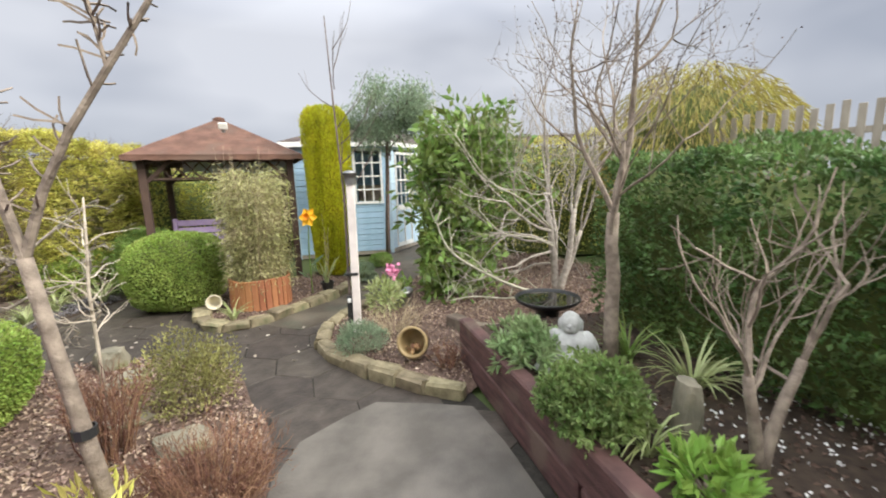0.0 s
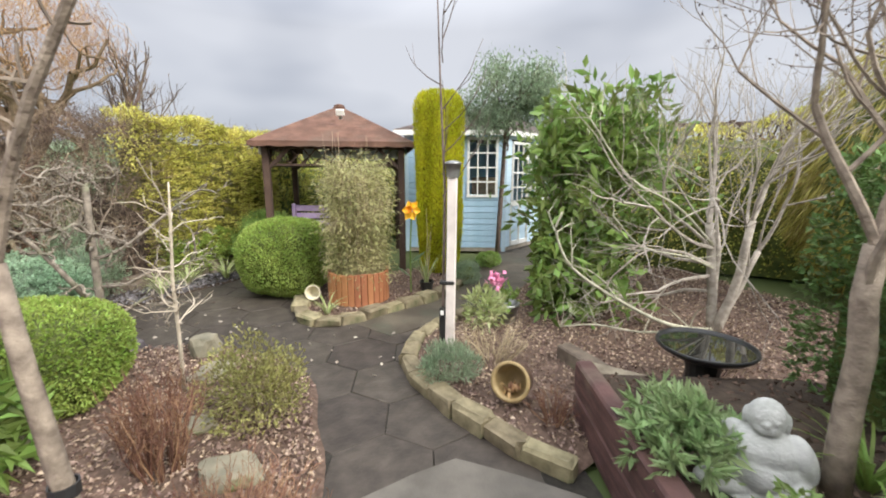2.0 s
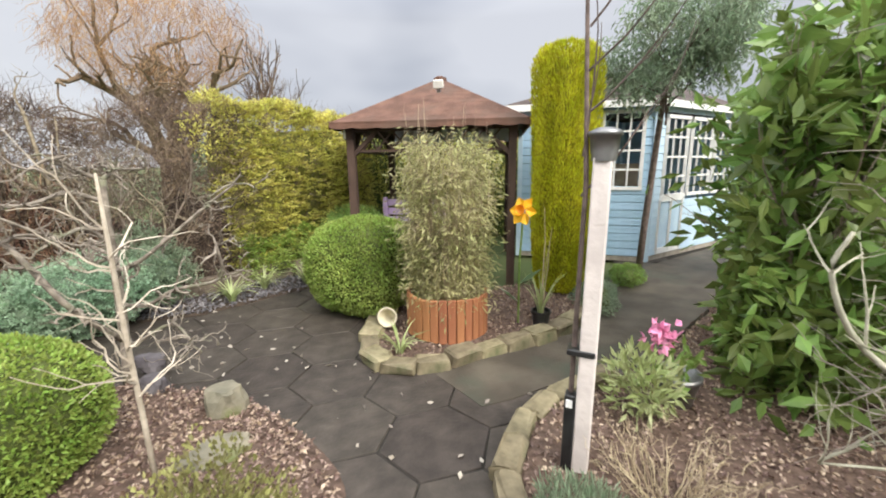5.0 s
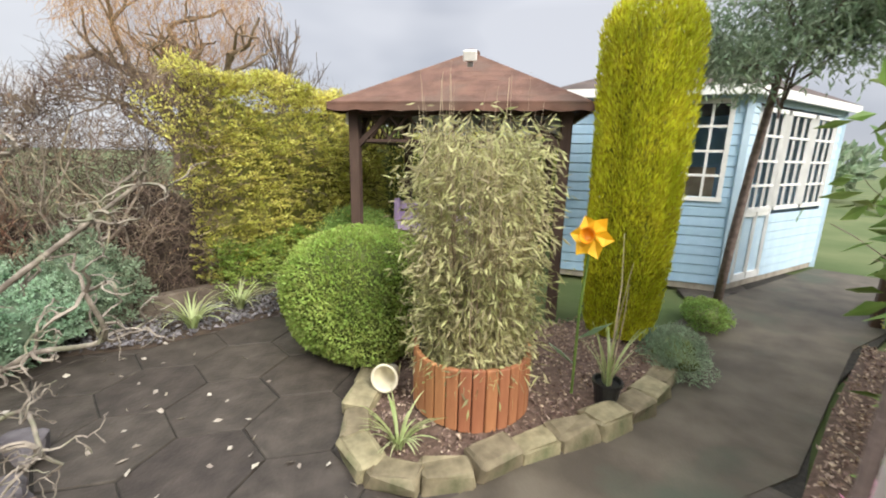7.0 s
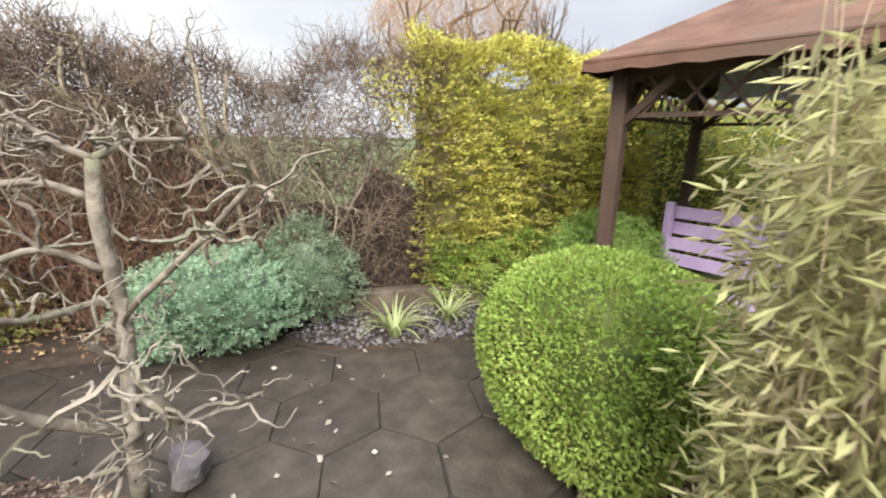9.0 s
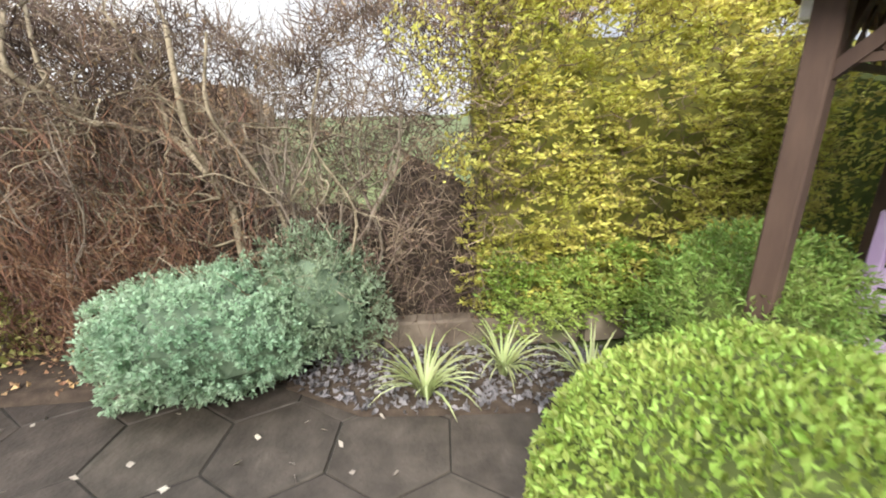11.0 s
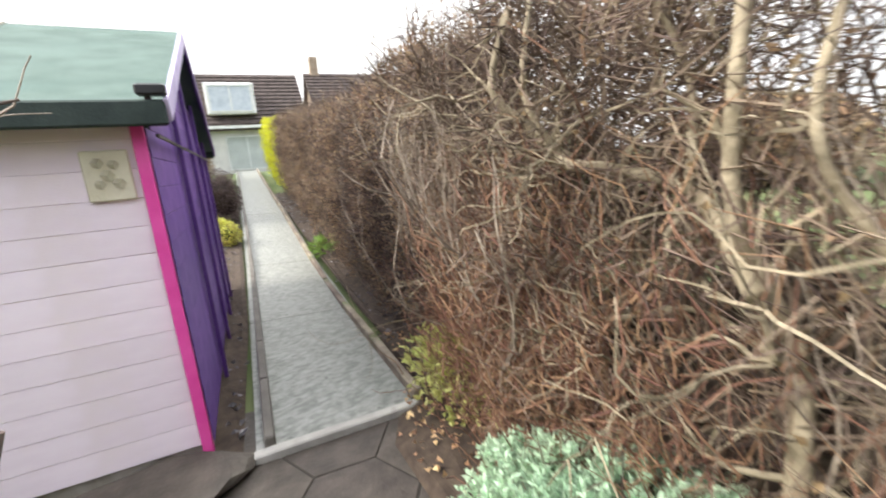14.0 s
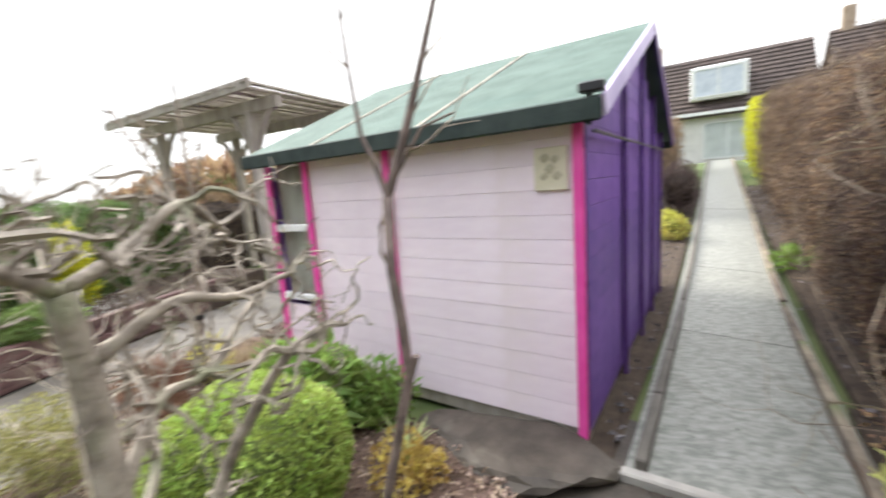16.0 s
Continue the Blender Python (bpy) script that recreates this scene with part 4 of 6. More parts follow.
def window(parent, p0, p1, s0, s1, z0, z1, cols, rows, name="window", frame_mat=None, out=-1, bar_w=0.028):
    """A glazed window in the wall p0-p1: frame, bars and panes. out: the side on which the frame stands proud."""
    p0, p1 = np.array(p0, float), np.array(p1, float)
    e = (p1 - p0) / np.linalg.norm(p1 - p0)
    n = np.array((e[1], -e[0])) * 0.012
    P = lambda s, z, k=1.0: (*(p0 + e * s + n * k), z)
    w = part(name, bar(Geo(), P(s0 - 0.03, z0), P(s1 + 0.03, z0), 0.05, 0.05), frame_mat or m_white, parent, "white glazed window")
    part("head", bar(Geo(), P(s0 - 0.03, z1), P(s1 + 0.03, z1), 0.05, 0.05), frame_mat or m_white, w)
    for s in (s0, s1):
        part("stile", bar(Geo(), P(s, z0), P(s, z1), 0.05, 0.05), frame_mat or m_white, w)
    for i in range(1, cols):
        s = s0 + (s1 - s0) * i / cols
        part("glazing_bar", bar(Geo(), P(s, z0), P(s, z1), bar_w, bar_w), frame_mat or m_white, w)
    for j in range(1, rows):
        z = z0 + (z1 - z0) * j / rows
        part("glazing_bar", bar(Geo(), P(s0, z, 1.1), P(s1, z, 1.1), bar_w, bar_w), frame_mat or m_white, w)
    a, b = P(s0, z0, -0.6), P(s1, z0, -0.6)
    c, dd = P(s0, z0, -0.9), P(s1, z0, -0.9)
    pane = Geo().add([a, b, (b[0], b[1], z1), (a[0], a[1], z1), c, dd, (dd[0], dd[1], z1), (c[0], c[1], z1)], [(0, 1, 2, 3), (7, 6, 5, 4), (0, 4, 5, 1), (1, 5, 6, 2), (2, 6, 7, 3), (3, 7, 4, 0)])
    part("pane", pane, m_glass, w, "clear glass").visible_shadow = False
    return w


# ---- blue summerhouse ----
A, B, C, D = (-1.2, 10.18), (0.74, 10.42), (2.2, 12.75), (0.2, 13.7)
house = thing("summerhouse", (0, 0, 0), "pale blue boarded summerhouse with white glazed windows", "summerhouse")
e = (np.array(B) - np.array(A)) / np.linalg.norm(np.array(B) - np.array(A))
s_of = lambda x, y: float((np.array((x, y)) - np.array(A)) @ e)
w0, w1 = s_of(0.02, 10.33), s_of(0.58, 10.4)
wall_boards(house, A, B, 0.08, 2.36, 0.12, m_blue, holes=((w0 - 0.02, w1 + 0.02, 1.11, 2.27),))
window(house, A, B, w0, w1, 1.13, 2.25, 3, 4)
LBC = math.hypot(C[0] - B[0], C[1] - B[1])
# the door face has paler blue boards than the other walls
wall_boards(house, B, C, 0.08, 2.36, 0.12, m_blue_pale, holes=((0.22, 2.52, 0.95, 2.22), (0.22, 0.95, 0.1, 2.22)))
window(house, B, C, 0.28, 0.88, 1.0, 2.18, 3, 4)
window(house, B, C, 1.02, 1.68, 1.0, 2.18, 3, 4)
window(house, B, C, 1.82, 2.48, 1.0, 2.18, 3, 4)
eb = (np.array(C) - np.array(B)) / LBC
g = Geo()
for s in (0.25, 0.58, 0.91):
    bar(g, (*(np.array(B) + eb * s + np.array((eb[1], -eb[0])) * 0.01), 0.12), (*(np.array(B) + eb * s + np.array((eb[1], -eb[0])) * 0.01), 0.97), 0.07, 0.035)
for z in (0.14, 0.96):
    bar(g, (*(np.array(B) + eb * 0.22 + np.array((eb[1], -eb[0])) * 0.013), z), (*(np.array(B) + eb * 0.94 + np.array((eb[1], -eb[0])) * 0.013), z), 0.035, 0.09)
dr = part("door", g, m_white, house, "pale blue panelled door with white rails")
pb = [np.array(B) + eb * s + np.array((eb[1], -eb[0])) * 0.002 for s in (0.22, 0.94)]
part("door_panel", Geo().add([(*pb[0], 0.1), (*pb[1], 0.1), (*pb[1], 0.98), (*pb[0], 0.98)] + [(*(p - np.array((eb[1], -eb[0])) * 0.03), z) for p, z in ((pb[0], 0.1), (pb[1], 0.1), (pb[1], 0.98), (pb[0], 0.98))], [(0, 1, 2, 3), (7, 6, 5, 4), (0, 4, 5, 1), (1, 5, 6, 2), (2, 6, 7, 3), (3, 7, 4, 0)]), m_blue_pale, dr)
for p, q in ((C, D), (D, A)):
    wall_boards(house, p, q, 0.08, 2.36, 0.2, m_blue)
for p in (A, B, C, D):
    part("corner_post", Geo().box((p[0], p[1], 1.18), (0.07, 0.07, 2.36), 12), m_blue_pale, house)
part("floor", Geo().prism([A, B, C, D], 0.0, 0.08), m_greywood, house)
ctr = np.mean([A, B, C, D], axis=0)
ev = [tuple(ctr + (np.array(p) - ctr) * 1.12) for p in (A, B, C, D)]
g = Geo().add([(*p, 2.36) for p in ev] + [(*p, 2.41) for p in ev] + [(*(ctr + np.array((0.0, -0.5))), 3.02), (*(ctr + np.array((0.1, 0.5))), 3.02)], [(3, 2, 1, 0), (0, 1, 5, 4), (1, 2, 6, 5), (2, 3, 7, 6), (3, 0, 4, 7), (4, 5, 8), (5, 6, 9, 8), (6, 7, 9), (7, 4, 8, 9)])
part("roof", g, m_tile, house, "dark grey felt roof")
part("gutter_board", bar(bar(Geo(), (*ev[0], 2.35), (*ev[1], 2.35), 0.03, 0.10), (*ev[1], 2.35), (*ev[2], 2.35), 0.03, 0.10), m_white, house)
single("chair_back", Geo().box((0, 0, 0), (0.5, 0.03, 0.5)), m_brick, (0.3, 10.8, 1.25), "reddish brown chair back inside the summerhouse", "chair")

# ---- gazebo ----
GA = math.degrees(math.atan2(8.32 - 7.64, -0.71 + 2.93))
gz = thing("gazebo", (-2.13, 9.14, 0), "dark brown timber gazebo with brown shingled hip roof", "gazebo", rz=GA)
S = 1.17
for sx in (-1, 1):
    for sy in (-1, 1):
        px, py = sx * (S - 0.16), sy * (S - 0.16)
        part("post", Geo().box((px, py, 1.0), (0.10, 0.10, 2.0), bevel=0.008), m_brownwood, gz)
        b = Geo()
        bar(b, (px, py, 1.62), (px - sx * 0.38, py, 1.98), 0.06, 0.05)
        bar(b, (px, py, 1.62), (px, py - sy * 0.38, 1.98), 0.06, 0.05)
        part("brace", b, m_brownwood, gz)
for sx, sy, lx, ly in ((0, -1, 1, 0), (0, 1, 1, 0), (-1, 0, 0, 1), (1, 0, 0, 1)):
    c = np.array((sx, sy)) * (S - 0.16)
    ee = np.array((lx, ly)) * (S - 0.1)
    part("beam", bar(Geo(), (*(c - ee), 2.0), (*(c + ee), 2.0), 0.06, 0.12), m_brownwood, gz)
    lat = part("trellis_rail", bar(Geo(), (*(c - ee * 0.85), 1.70), (*(c + ee * 0.85), 1.70), 0.03, 0.03), m_brownwood, gz, "dark lattice under the eaves")
    for i in range(9):
        s = -0.85 + i * 0.19
        c0, c1 = c + np.array((lx, ly)) * s, c + np.array((lx, ly)) * (s + 0.19)
        part("lath", bar(Geo(), (*c0, 1.72), (*c1, 1.94), 0.012, 0.02), m_brownwood, lat)
        part("lath", bar(Geo(), (*c1, 1.72), (*c0, 1.94), 0.010, 0.018), m_brownwood, lat)
rf = part("roof", Geo().add([(-S, -S, 2.04), (S, -S, 2.04), (S, S, 2.04), (-S, S, 2.04), (0, 0, 2.70)], [(3, 2, 1, 0), (0, 1, 4), (1, 2, 4), (2, 3, 4), (3, 0, 4)]), m_brownwood, gz)
for side in range(4):
    g = Geo()
    m = pose(0, 0, 0, 0, 0, side * 90)
    rows = 11
    for i in range(rows):
        f0, f1 = i / rows, (i + 1) / rows
        y0, y1 = -S * 1.035 * (1 - f0), -S * 1.035 * (1 - f1)
        z0, z1 = 2.035 + 0.69 * f0 + 0.002, 2.035 + 0.69 * f1
        w = S * 1.035 * (1 - f0)
        k = max(1, int(2 * w / 0.17))
        for j in range(k):
            a, b2 = -w + 2 * w * j / k, -w + 2 * w * (j + 1) / k - 0.0012
            sc = (1 - f1) / (1 - f0) if f0 < 1 else 0
            dz = -0.004 * rng.random()
            vs = [(a, y0, z0 + dz), (b2, y0, z0 + dz), (max(-w * sc, min(w * sc, b2)), y1, z1), (max(-w * sc, min(w * sc, a)), y1, z1)]
            vs = [m @ Vector(v) for v in vs] + [m @ Vector((v[0], v[1], v[2] - 0.007)) for v in vs]
            g.add(vs, [(0, 1, 2, 3), (7, 6, 5, 4), (0, 4, 5, 1), (1, 5, 6, 2), (2, 6, 7, 3), (3, 7, 4, 0)])
    tagged(part("shingles", g, m_shingle, rf), kind="stuff")
    v = Geo()
    pts = []
    for j in range(25):
        xx = -S * 1.03 + 2 * S * 1.03 * j / 24
        pts.append((xx, 2.03 - 0.055 - 0.02 * abs(math.sin(j * 1.1))))
    vs = [m @ Vector((xx, -S * 1.03, 2.045)) for xx, z in pts] + [m @ Vector((xx, -S * 1.04, z)) for xx, z in pts] + [m @ Vector((xx, -S * 1.02, z)) for xx, z in pts]
    v.add(vs, [(j, j + 25, j + 26, j + 1) for j in range(24)] + [(j + 25, j + 50, j + 51, j + 26) for j in range(24)])
    part("valance", v, m_shingle, gz, "wavy brown felt edge")
part("finial", Geo().lathe([(0.10, 2.68), (0.09, 2.73), (0.04, 2.75), (0.0, 2.755)], 8), m_shingle, gz)
lm = thing("roof_lamp", (-1.81, 8.40, 2.47), "small pale solar lamp on the gazebo roof", "lamp", rz=GA)
part("case", Geo().box((0, -0.03, 0.03), (0.13, 0.05, 0.10), rx=20, bevel=0.01), m_lamp, lm)
part("bracket", Geo().box((0, 0.0, 0.0), (0.05, 0.05, 0.12), rx=20), m_steel, lm)
lm = thing("post_lamp", (-2.90, 7.95, 1.88), "small pale lamp on the gazebo post", "lamp", rz=GA)
part("case", Geo().box((0, -0.03, 0.03), (0.08, 0.06, 0.12), rx=-8, bevel=0.01), m_lamp, lm)
part("bracket", Geo().box((0.03, 0.0, 0.03), (0.05, 0.02, 0.05)), m_steel, lm)
# lilac bench inside
bn = thing("garden_bench", (-2.35, 8.45, 0), "lilac painted slatted garden bench in the gazebo", "bench", rz=GA - 8)
for i in range(4):
    part("seat_slat", Geo().box((0, -0.18 + i * 0.12, 0.43), (0.95, 0.10, 0.025), bevel=0.005), m_lilac, bn)
for i in range(4):
    part("back_slat", Geo().box((0, 0.29 + i * 0.02, 0.60 + i * 0.125), (0.95, 0.022, 0.10), rx=-8, bevel=0.005), m_lilac, bn)
for sx in (-0.44, 0.44):
    part("leg", Geo().box((sx, -0.2, 0.21), (0.06, 0.06, 0.42), bevel=0.006), m_lilac, bn)
    part("leg", Geo().box((sx, 0.29, 0.53), (0.06, 0.06, 1.06), bevel=0.006), m_lilac, bn)
tp = thing("tarpaulin", (-1.75, 8.72, 0), "pale blue grey folded tarpaulin hung under the gazebo's roof", "tarpaulin", rz=GA)
g = Geo()
m_x = 18
vs = [(-0.8 + 1.6 * i / m_x, 0.05 * math.sin(i * 1.3), z + 0.03 * math.sin(i * 0.9)) for z in (1.80, 1.88, 1.97) for i in range(m_x + 1)]
vs += [(x0, y0 + 0.01, z0) for x0, y0, z0 in vs]
n0 = 3 * (m_x + 1)
fs = [(j * (m_x + 1) + i, j * (m_x + 1) + i + 1, (j + 1) * (m_x + 1) + i + 1, (j + 1) * (m_x + 1) + i) for j in range(2) for i in range(m_x)]
g.add(vs, fs + [tuple(k0 + n0 for k0 in f)[::-1] for f in fs])
part("sheet", g, m_fabric, tp)

# ---- pink shed ----
sh = thing("shed", (-3.62, 3.15, 0.0), "pink and purple painted timber shed with green felt roof", "shed", rz=-15.5)
SL, SW, EV, AP = 2.76, 3.5, 1.95, 2.74
# x runs along the pink face, -y along the purple gable
wall_boards(sh, (2.26, 0.0), (0.03, 0.0), 0.10, EV, 0.145, m_pink, thick=0.004)
wall_boards(sh, (SL, 0.0), (2.26, 0.0), 0.10, 0.62, 0.145, m_pink, thick=0.02)
gable_top = lambda z: (0.0, SW) if z <= EV + 0.01 else (SW / 2 * (z - EV) / (AP - EV), SW - SW / 2 * (z - EV) / (AP - EV))
wall_boards(sh, (0.0, 0.0), (0.0, -SW), 0.10, AP, 0.145, m_purple, thick=0.005, top=gable_top)
wall_boards(sh, (0.0, -SW), (SL, -SW), 0.10, EV, 0.145, m_pink, thick=0.02)
wall_boards(sh, (SL, -SW), (SL, 0.0), 0.10, AP, 0.145, m_purple, thick=0.02, top=gable_top)
for s in (0.03, 1.37, 2.25, 2.75):
    part("corner_batten", Geo().box((s, 0.026, (0.06 + EV) / 2), (0.055, 0.03, EV - 0.06), bevel=0.004), m_magenta, sh, "bright magenta upright batten")
for s in (0.70, 1.32):
    part("sill_rail", Geo().box((2.50, 0.022, s), (0.44, 0.03, 0.06), bevel=0.004), m_white, sh, "white window rail")
for z0, z1 in ((0.73, 1.29), (1.35, EV - 0.01)):
    part("pane", Geo().box((2.50, 0.004, (z0 + z1) / 2), (0.44, 0.006, z1 - z0)), m_glass, sh, "clear glass").visible_shadow = False
# panel added close behind the glass for the panes' pale reflecting look
part("pale_glass_backing", Geo().box((2.50, -0.06, 1.31), (0.46, 0.02, 1.24), bevel=0.004), m_greywood, sh, "added grey panel that makes the window panes look pale")
for s in (1.0, 1.85, 2.6, 3.3):
    zt = min(AP, EV + (AP - EV) * (1 - abs(s - SW / 2) / (SW / 2))) - 0.05
    part("gable_batten", Geo().box((-0.03, -s, zt / 2 + 0.03), (0.03, 0.06, zt), bevel=0.004), m_purple_dk, sh, "dark purple upright batten")
part("gable_rail", Geo().box((-0.045, -SW / 2, 1.82), (0.014, SW, 0.018), bevel=0.003), m_black, sh, "thin black cable")
part("floor", Geo().box((SL / 2, -SW / 2, 0.05), (SL - 0.04, SW - 0.04, 0.1)), m_greywood, sh)
for sgn, name in ((1, "front"), (-1, "back")):
    y_e, y_r = (0.16, -SW / 2) if sgn > 0 else (-SW - 0.16, -SW / 2)
    z_e = 1.925
    vs = [(-0.12, y_e, z_e), (SL + 0.12, y_e, z_e), (SL + 0.12, y_r, AP + 0.03), (-0.12, y_r, AP + 0.03)]
    vs += [(a, b, c + 0.03) for a, b, c in vs]
    f = [(0, 1, 2, 3), (7, 6, 5, 4), (0, 4, 5, 1), (1, 5, 6, 2), (2, 6, 7, 3), (3, 7, 4, 0)]
    rf = part("roof", Geo().add(vs, f if sgn < 0 else [q[::-1] for q in f]), m_felt, sh, "green mineral felt")
    part("felt_edge", Geo().box((SL / 2, y_e + 0.01 * sgn, z_e - 0.02), (SL + 0.25, 0.03, 0.115), bevel=0.01), m_felt_dk, rf, "dark green felt over the eave")
    for s in (0.975, 1.98):
        part("felt_batten", bar(Geo(), (s, y_e, z_e + 0.035), (s, y_r, AP + 0.065), 0.025, 0.012), m_greywood, rf, "thin pale roof batten")
    part("barge_board", bar(Geo(), (-0.13, y_e, z_e - 0.01), (-0.13, y_r, AP + 0.02), 0.02, 0.10), m_barge if sgn > 0 else m_purple_dk, sh)
pl = thing("wall_plaque", (-3.442, 3.105, 1.52), "cream square plaque with a raised leaf pattern on the shed", "plaque", rz=164.5)
part("plate", Geo().box((0, -0.012, 0.12), (0.19, 0.02, 0.24), bevel=0.006), m_cream, pl)
rel = Geo()
for cx, cz, q in ((-0.03, 0.18, 0.045), (0.03, 0.17, 0.04), (0.0, 0.12, 0.05), (-0.035, 0.08, 0.04), (0.04, 0.08, 0.045)):
    rel.add([(cx + q * 0.6 * math.cos(k), -0.025 - 0.006 * (k % 2), cz + q * 0.6 * math.sin(k)) for k in range(6)] + [(cx, -0.032, cz)], [(k, (k + 1) % 6, 6) for k in range(6)])
part("relief", rel, m_plaque_dk, pl, "darker cream raised leaf shapes")
cm = thing("shed_camera", (-3.66, 3.30, 1.945), "small black security light at the shed's eave", "light", rz=-15.5)
part("body", Geo().box((0, 0.03, 0.06), (0.12, 0.07, 0.05), bevel=0.008), m_black, cm)
part("bracket", Geo().box((0.02, 0.0, 0.0), (0.025, 0.04, 0.12)), m_black, cm)

# ---- pergola behind the shed ----
pg = thing("pergola", (2.6, -1.2, 0), "weathered grey timber pergola with reed cover", "pergola", rz=-12)
for sx in (-1.4, 1.4):
    for sy in (-0.8, 0.8):
        part("post", Geo().box((sx, sy, 1.5), (0.16, 0.16, 3.0), bevel=0.015), m_greywood, pg)
        bb = Geo()
        for q in (-1, 1):
            pts = [(sx + q * (0.05 + 0.55 * t), sy, 2.35 + 0.62 * math.sin(t * math.pi / 2)) for t in np.linspace(0, 1, 6)]
            bb.tube(pts, 0.055, 5)
        part("curved_brace", bb, m_greywood, pg)
for sy in (-0.8, 0.8):
    part("beam", bar(Geo(), (-2.1, sy, 3.05), (2.1, sy, 3.05), 0.10, 0.18), m_greywood, pg)
g = Geo()
for i in range(60):
    xx = -2.1 + i * 0.07
    bar(g, (xx, -1.4, 3.17 + rng.uniform(0, 0.03)), (xx + rng.uniform(-0.05, 0.05), 1.4, 3.19 + rng.uniform(0, 0.05)), 0.05, 0.03)
tagged(part("reed_cover", g, m_greywood, pg), kind="stuff")
part("boundary_beam", bar(Geo(), (-2.2, 1.35, 3.2), (2.2, 1.35, 3.16), 0.06, 0.14), m_greywood, pg)


# ---- houses beyond ----
def dormer_house(at, rz, w, depth, eave, ridge, label, dormer=True, wall=m_render):
    hs = thing("house", at, label, "house", "houses beyond the garden", rz)
    g = Geo().add([(-w, 0, 0), (w, 0, 0), (w, depth, 0), (-w, depth, 0), (-w, 0, eave), (w, 0, eave), (w, depth, eave), (-w, depth, eave), (-w, depth / 2, ridge - 0.15), (w, depth / 2, ridge - 0.15)], [(0, 1, 5, 4), (1, 2, 6, 9, 5), (2, 3, 7, 6), (3, 0, 4, 8, 7)])
    part("wall", g, wall, hs)
    for sgn in (0, 1):
        ye, yr = (-0.35, depth / 2) if sgn == 0 else (depth + 0.35, depth / 2)
        ze = eave - 0.35 * (ridge - eave) / (depth / 2)
        rr = part("roof", Geo().add([(-w - 0.3, ye, ze), (w + 0.3, ye, ze), (w + 0.3, yr, ridge), (-w - 0.3, yr, ridge), (-w - 0.3, ye, ze - 0.15), (w + 0.3, ye, ze - 0.15), (w + 0.3, yr, ridge - 0.15), (-w - 0.3, yr, ridge - 0.15)], [(0, 1, 2, 3), (7, 6, 5, 4), (0, 4, 5, 1), (1, 5, 6, 2), (3, 7, 4, 0)]), m_tile, hs)
        if sgn == 0:
            tl = Geo()
            for j in range(14):
                f = j / 14
                bar(tl, (-w - 0.3, ye + (yr - ye) * f, ze + (ridge - ze) * f + 0.03), (w + 0.3, ye + (yr - ye) * f, ze + (ridge - ze) * f + 0.03), 0.1, 0.05)
            tagged(part("tile_courses", tl, m_tile, rr), kind="stuff")
    part("chimney", Geo().box((-w + 0.5, depth / 2, ridge + 0.35), (0.6, 0.6, 1.5), bevel=0.03), m_brick, hs)
    part("gutter", bar(Geo(), (-w - 0.3, -0.38, eave - 0.28), (w + 0.3, -0.38, eave - 0.28), 0.12, 0.16), m_white, hs)
    if dormer:
        dm = part("dormer", Geo().box((0, 0.9, eave + 1.35), (2.6, 2.0, 1.75), bevel=0.05), m_white, hs, "white dormer window")
        window(dm, (-1.15, -0.12), (1.15, -0.12), 0.05, 2.25, eave + 0.65, eave + 2.05, 2, 1, bar_w=0.07)
        # added pale panel gives the dormer panes their light grey-blue look
        part("pane_backing", Geo().box((0, -0.112, eave + 1.35), (2.2, 0.016, 1.4)), m_fabric, dm)
    for s0, s1, z0, z1 in ((-w + 0.7, -w + 2.1, 0.9, 2.1), (-0.6, 1.6, 0.3, 2.2)):
        window(hs, (-w, -0.02), (w, -0.02), s0 + w, s1 + w, z0, z1, 2, 1, bar_w=0.06)
        # dark panel added in place of the unlit room behind each window
        part("pane_backing", Geo().box(((s0 + s1) / 2, 0.02, (z0 + z1) / 2), (s1 - s0, 0.03, z1 - z0)), m_felt_dk, hs)
    return hs


dormer_house((-11.0, -21.2, 1.7), 163, 3.9, 7.0, 3.0, 6.4, "semi detached house with brown tiled roof and white dormer", wall=m_render)
dormer_house((-20.6, -20.2, 1.7), 163, 4.2, 7.0, 3.5, 6.9, "neighbouring brick house with brown tiled roof", dormer=False, wall=m_brick)

# ---- slatted fence on the boundary ----
fn = thing("slatted_fence", (5.6, 5.4, 0), "weathered pale slatted fence above a hedge", "fence", rz=-62)
for i in range(26):
    part("slat", Geo().box((-1.6 + i * 0.13, 0, 1.15), (0.07, 0.02, 2.2 + 0.06 * math.sin(i * 2.1)), bevel=0.004), m_greywood, fn)
for z in (0.5, 1.2, 1.95):
    part("rail", Geo().box((0, 0.03, z), (3.4, 0.035, 0.07)), m_greywood, fn)
tr = thing("trellis_fence", (3.6, 9.75, 0), "dark timber trellis fence behind the shrubs", "fence", rz=-6)
for i in range(5):
    part("post", Geo().box((-1.6 + i * 0.8, 0, 1.22), (0.08, 0.08, 2.44), bevel=0.006), m_brownwood, tr)
for z in (1.7, 2.0, 2.38):
    part("rail", Geo().box((0, 0, z), (3.3, 0.04, 0.06)), m_brownwood, tr)
lt = Geo()
for i in range(18):
    bar(lt, (-1.6 + i * 0.18, 0.02, 1.72), (-1.42 + i * 0.18, 0.02, 2.36), 0.012, 0.03)
    bar(lt, (-1.42 + i * 0.18, -0.02, 1.72), (-1.6 + i * 0.18, -0.02, 2.36), 0.012, 0.03)
part("lattice", lt, m_brownwood, tr)


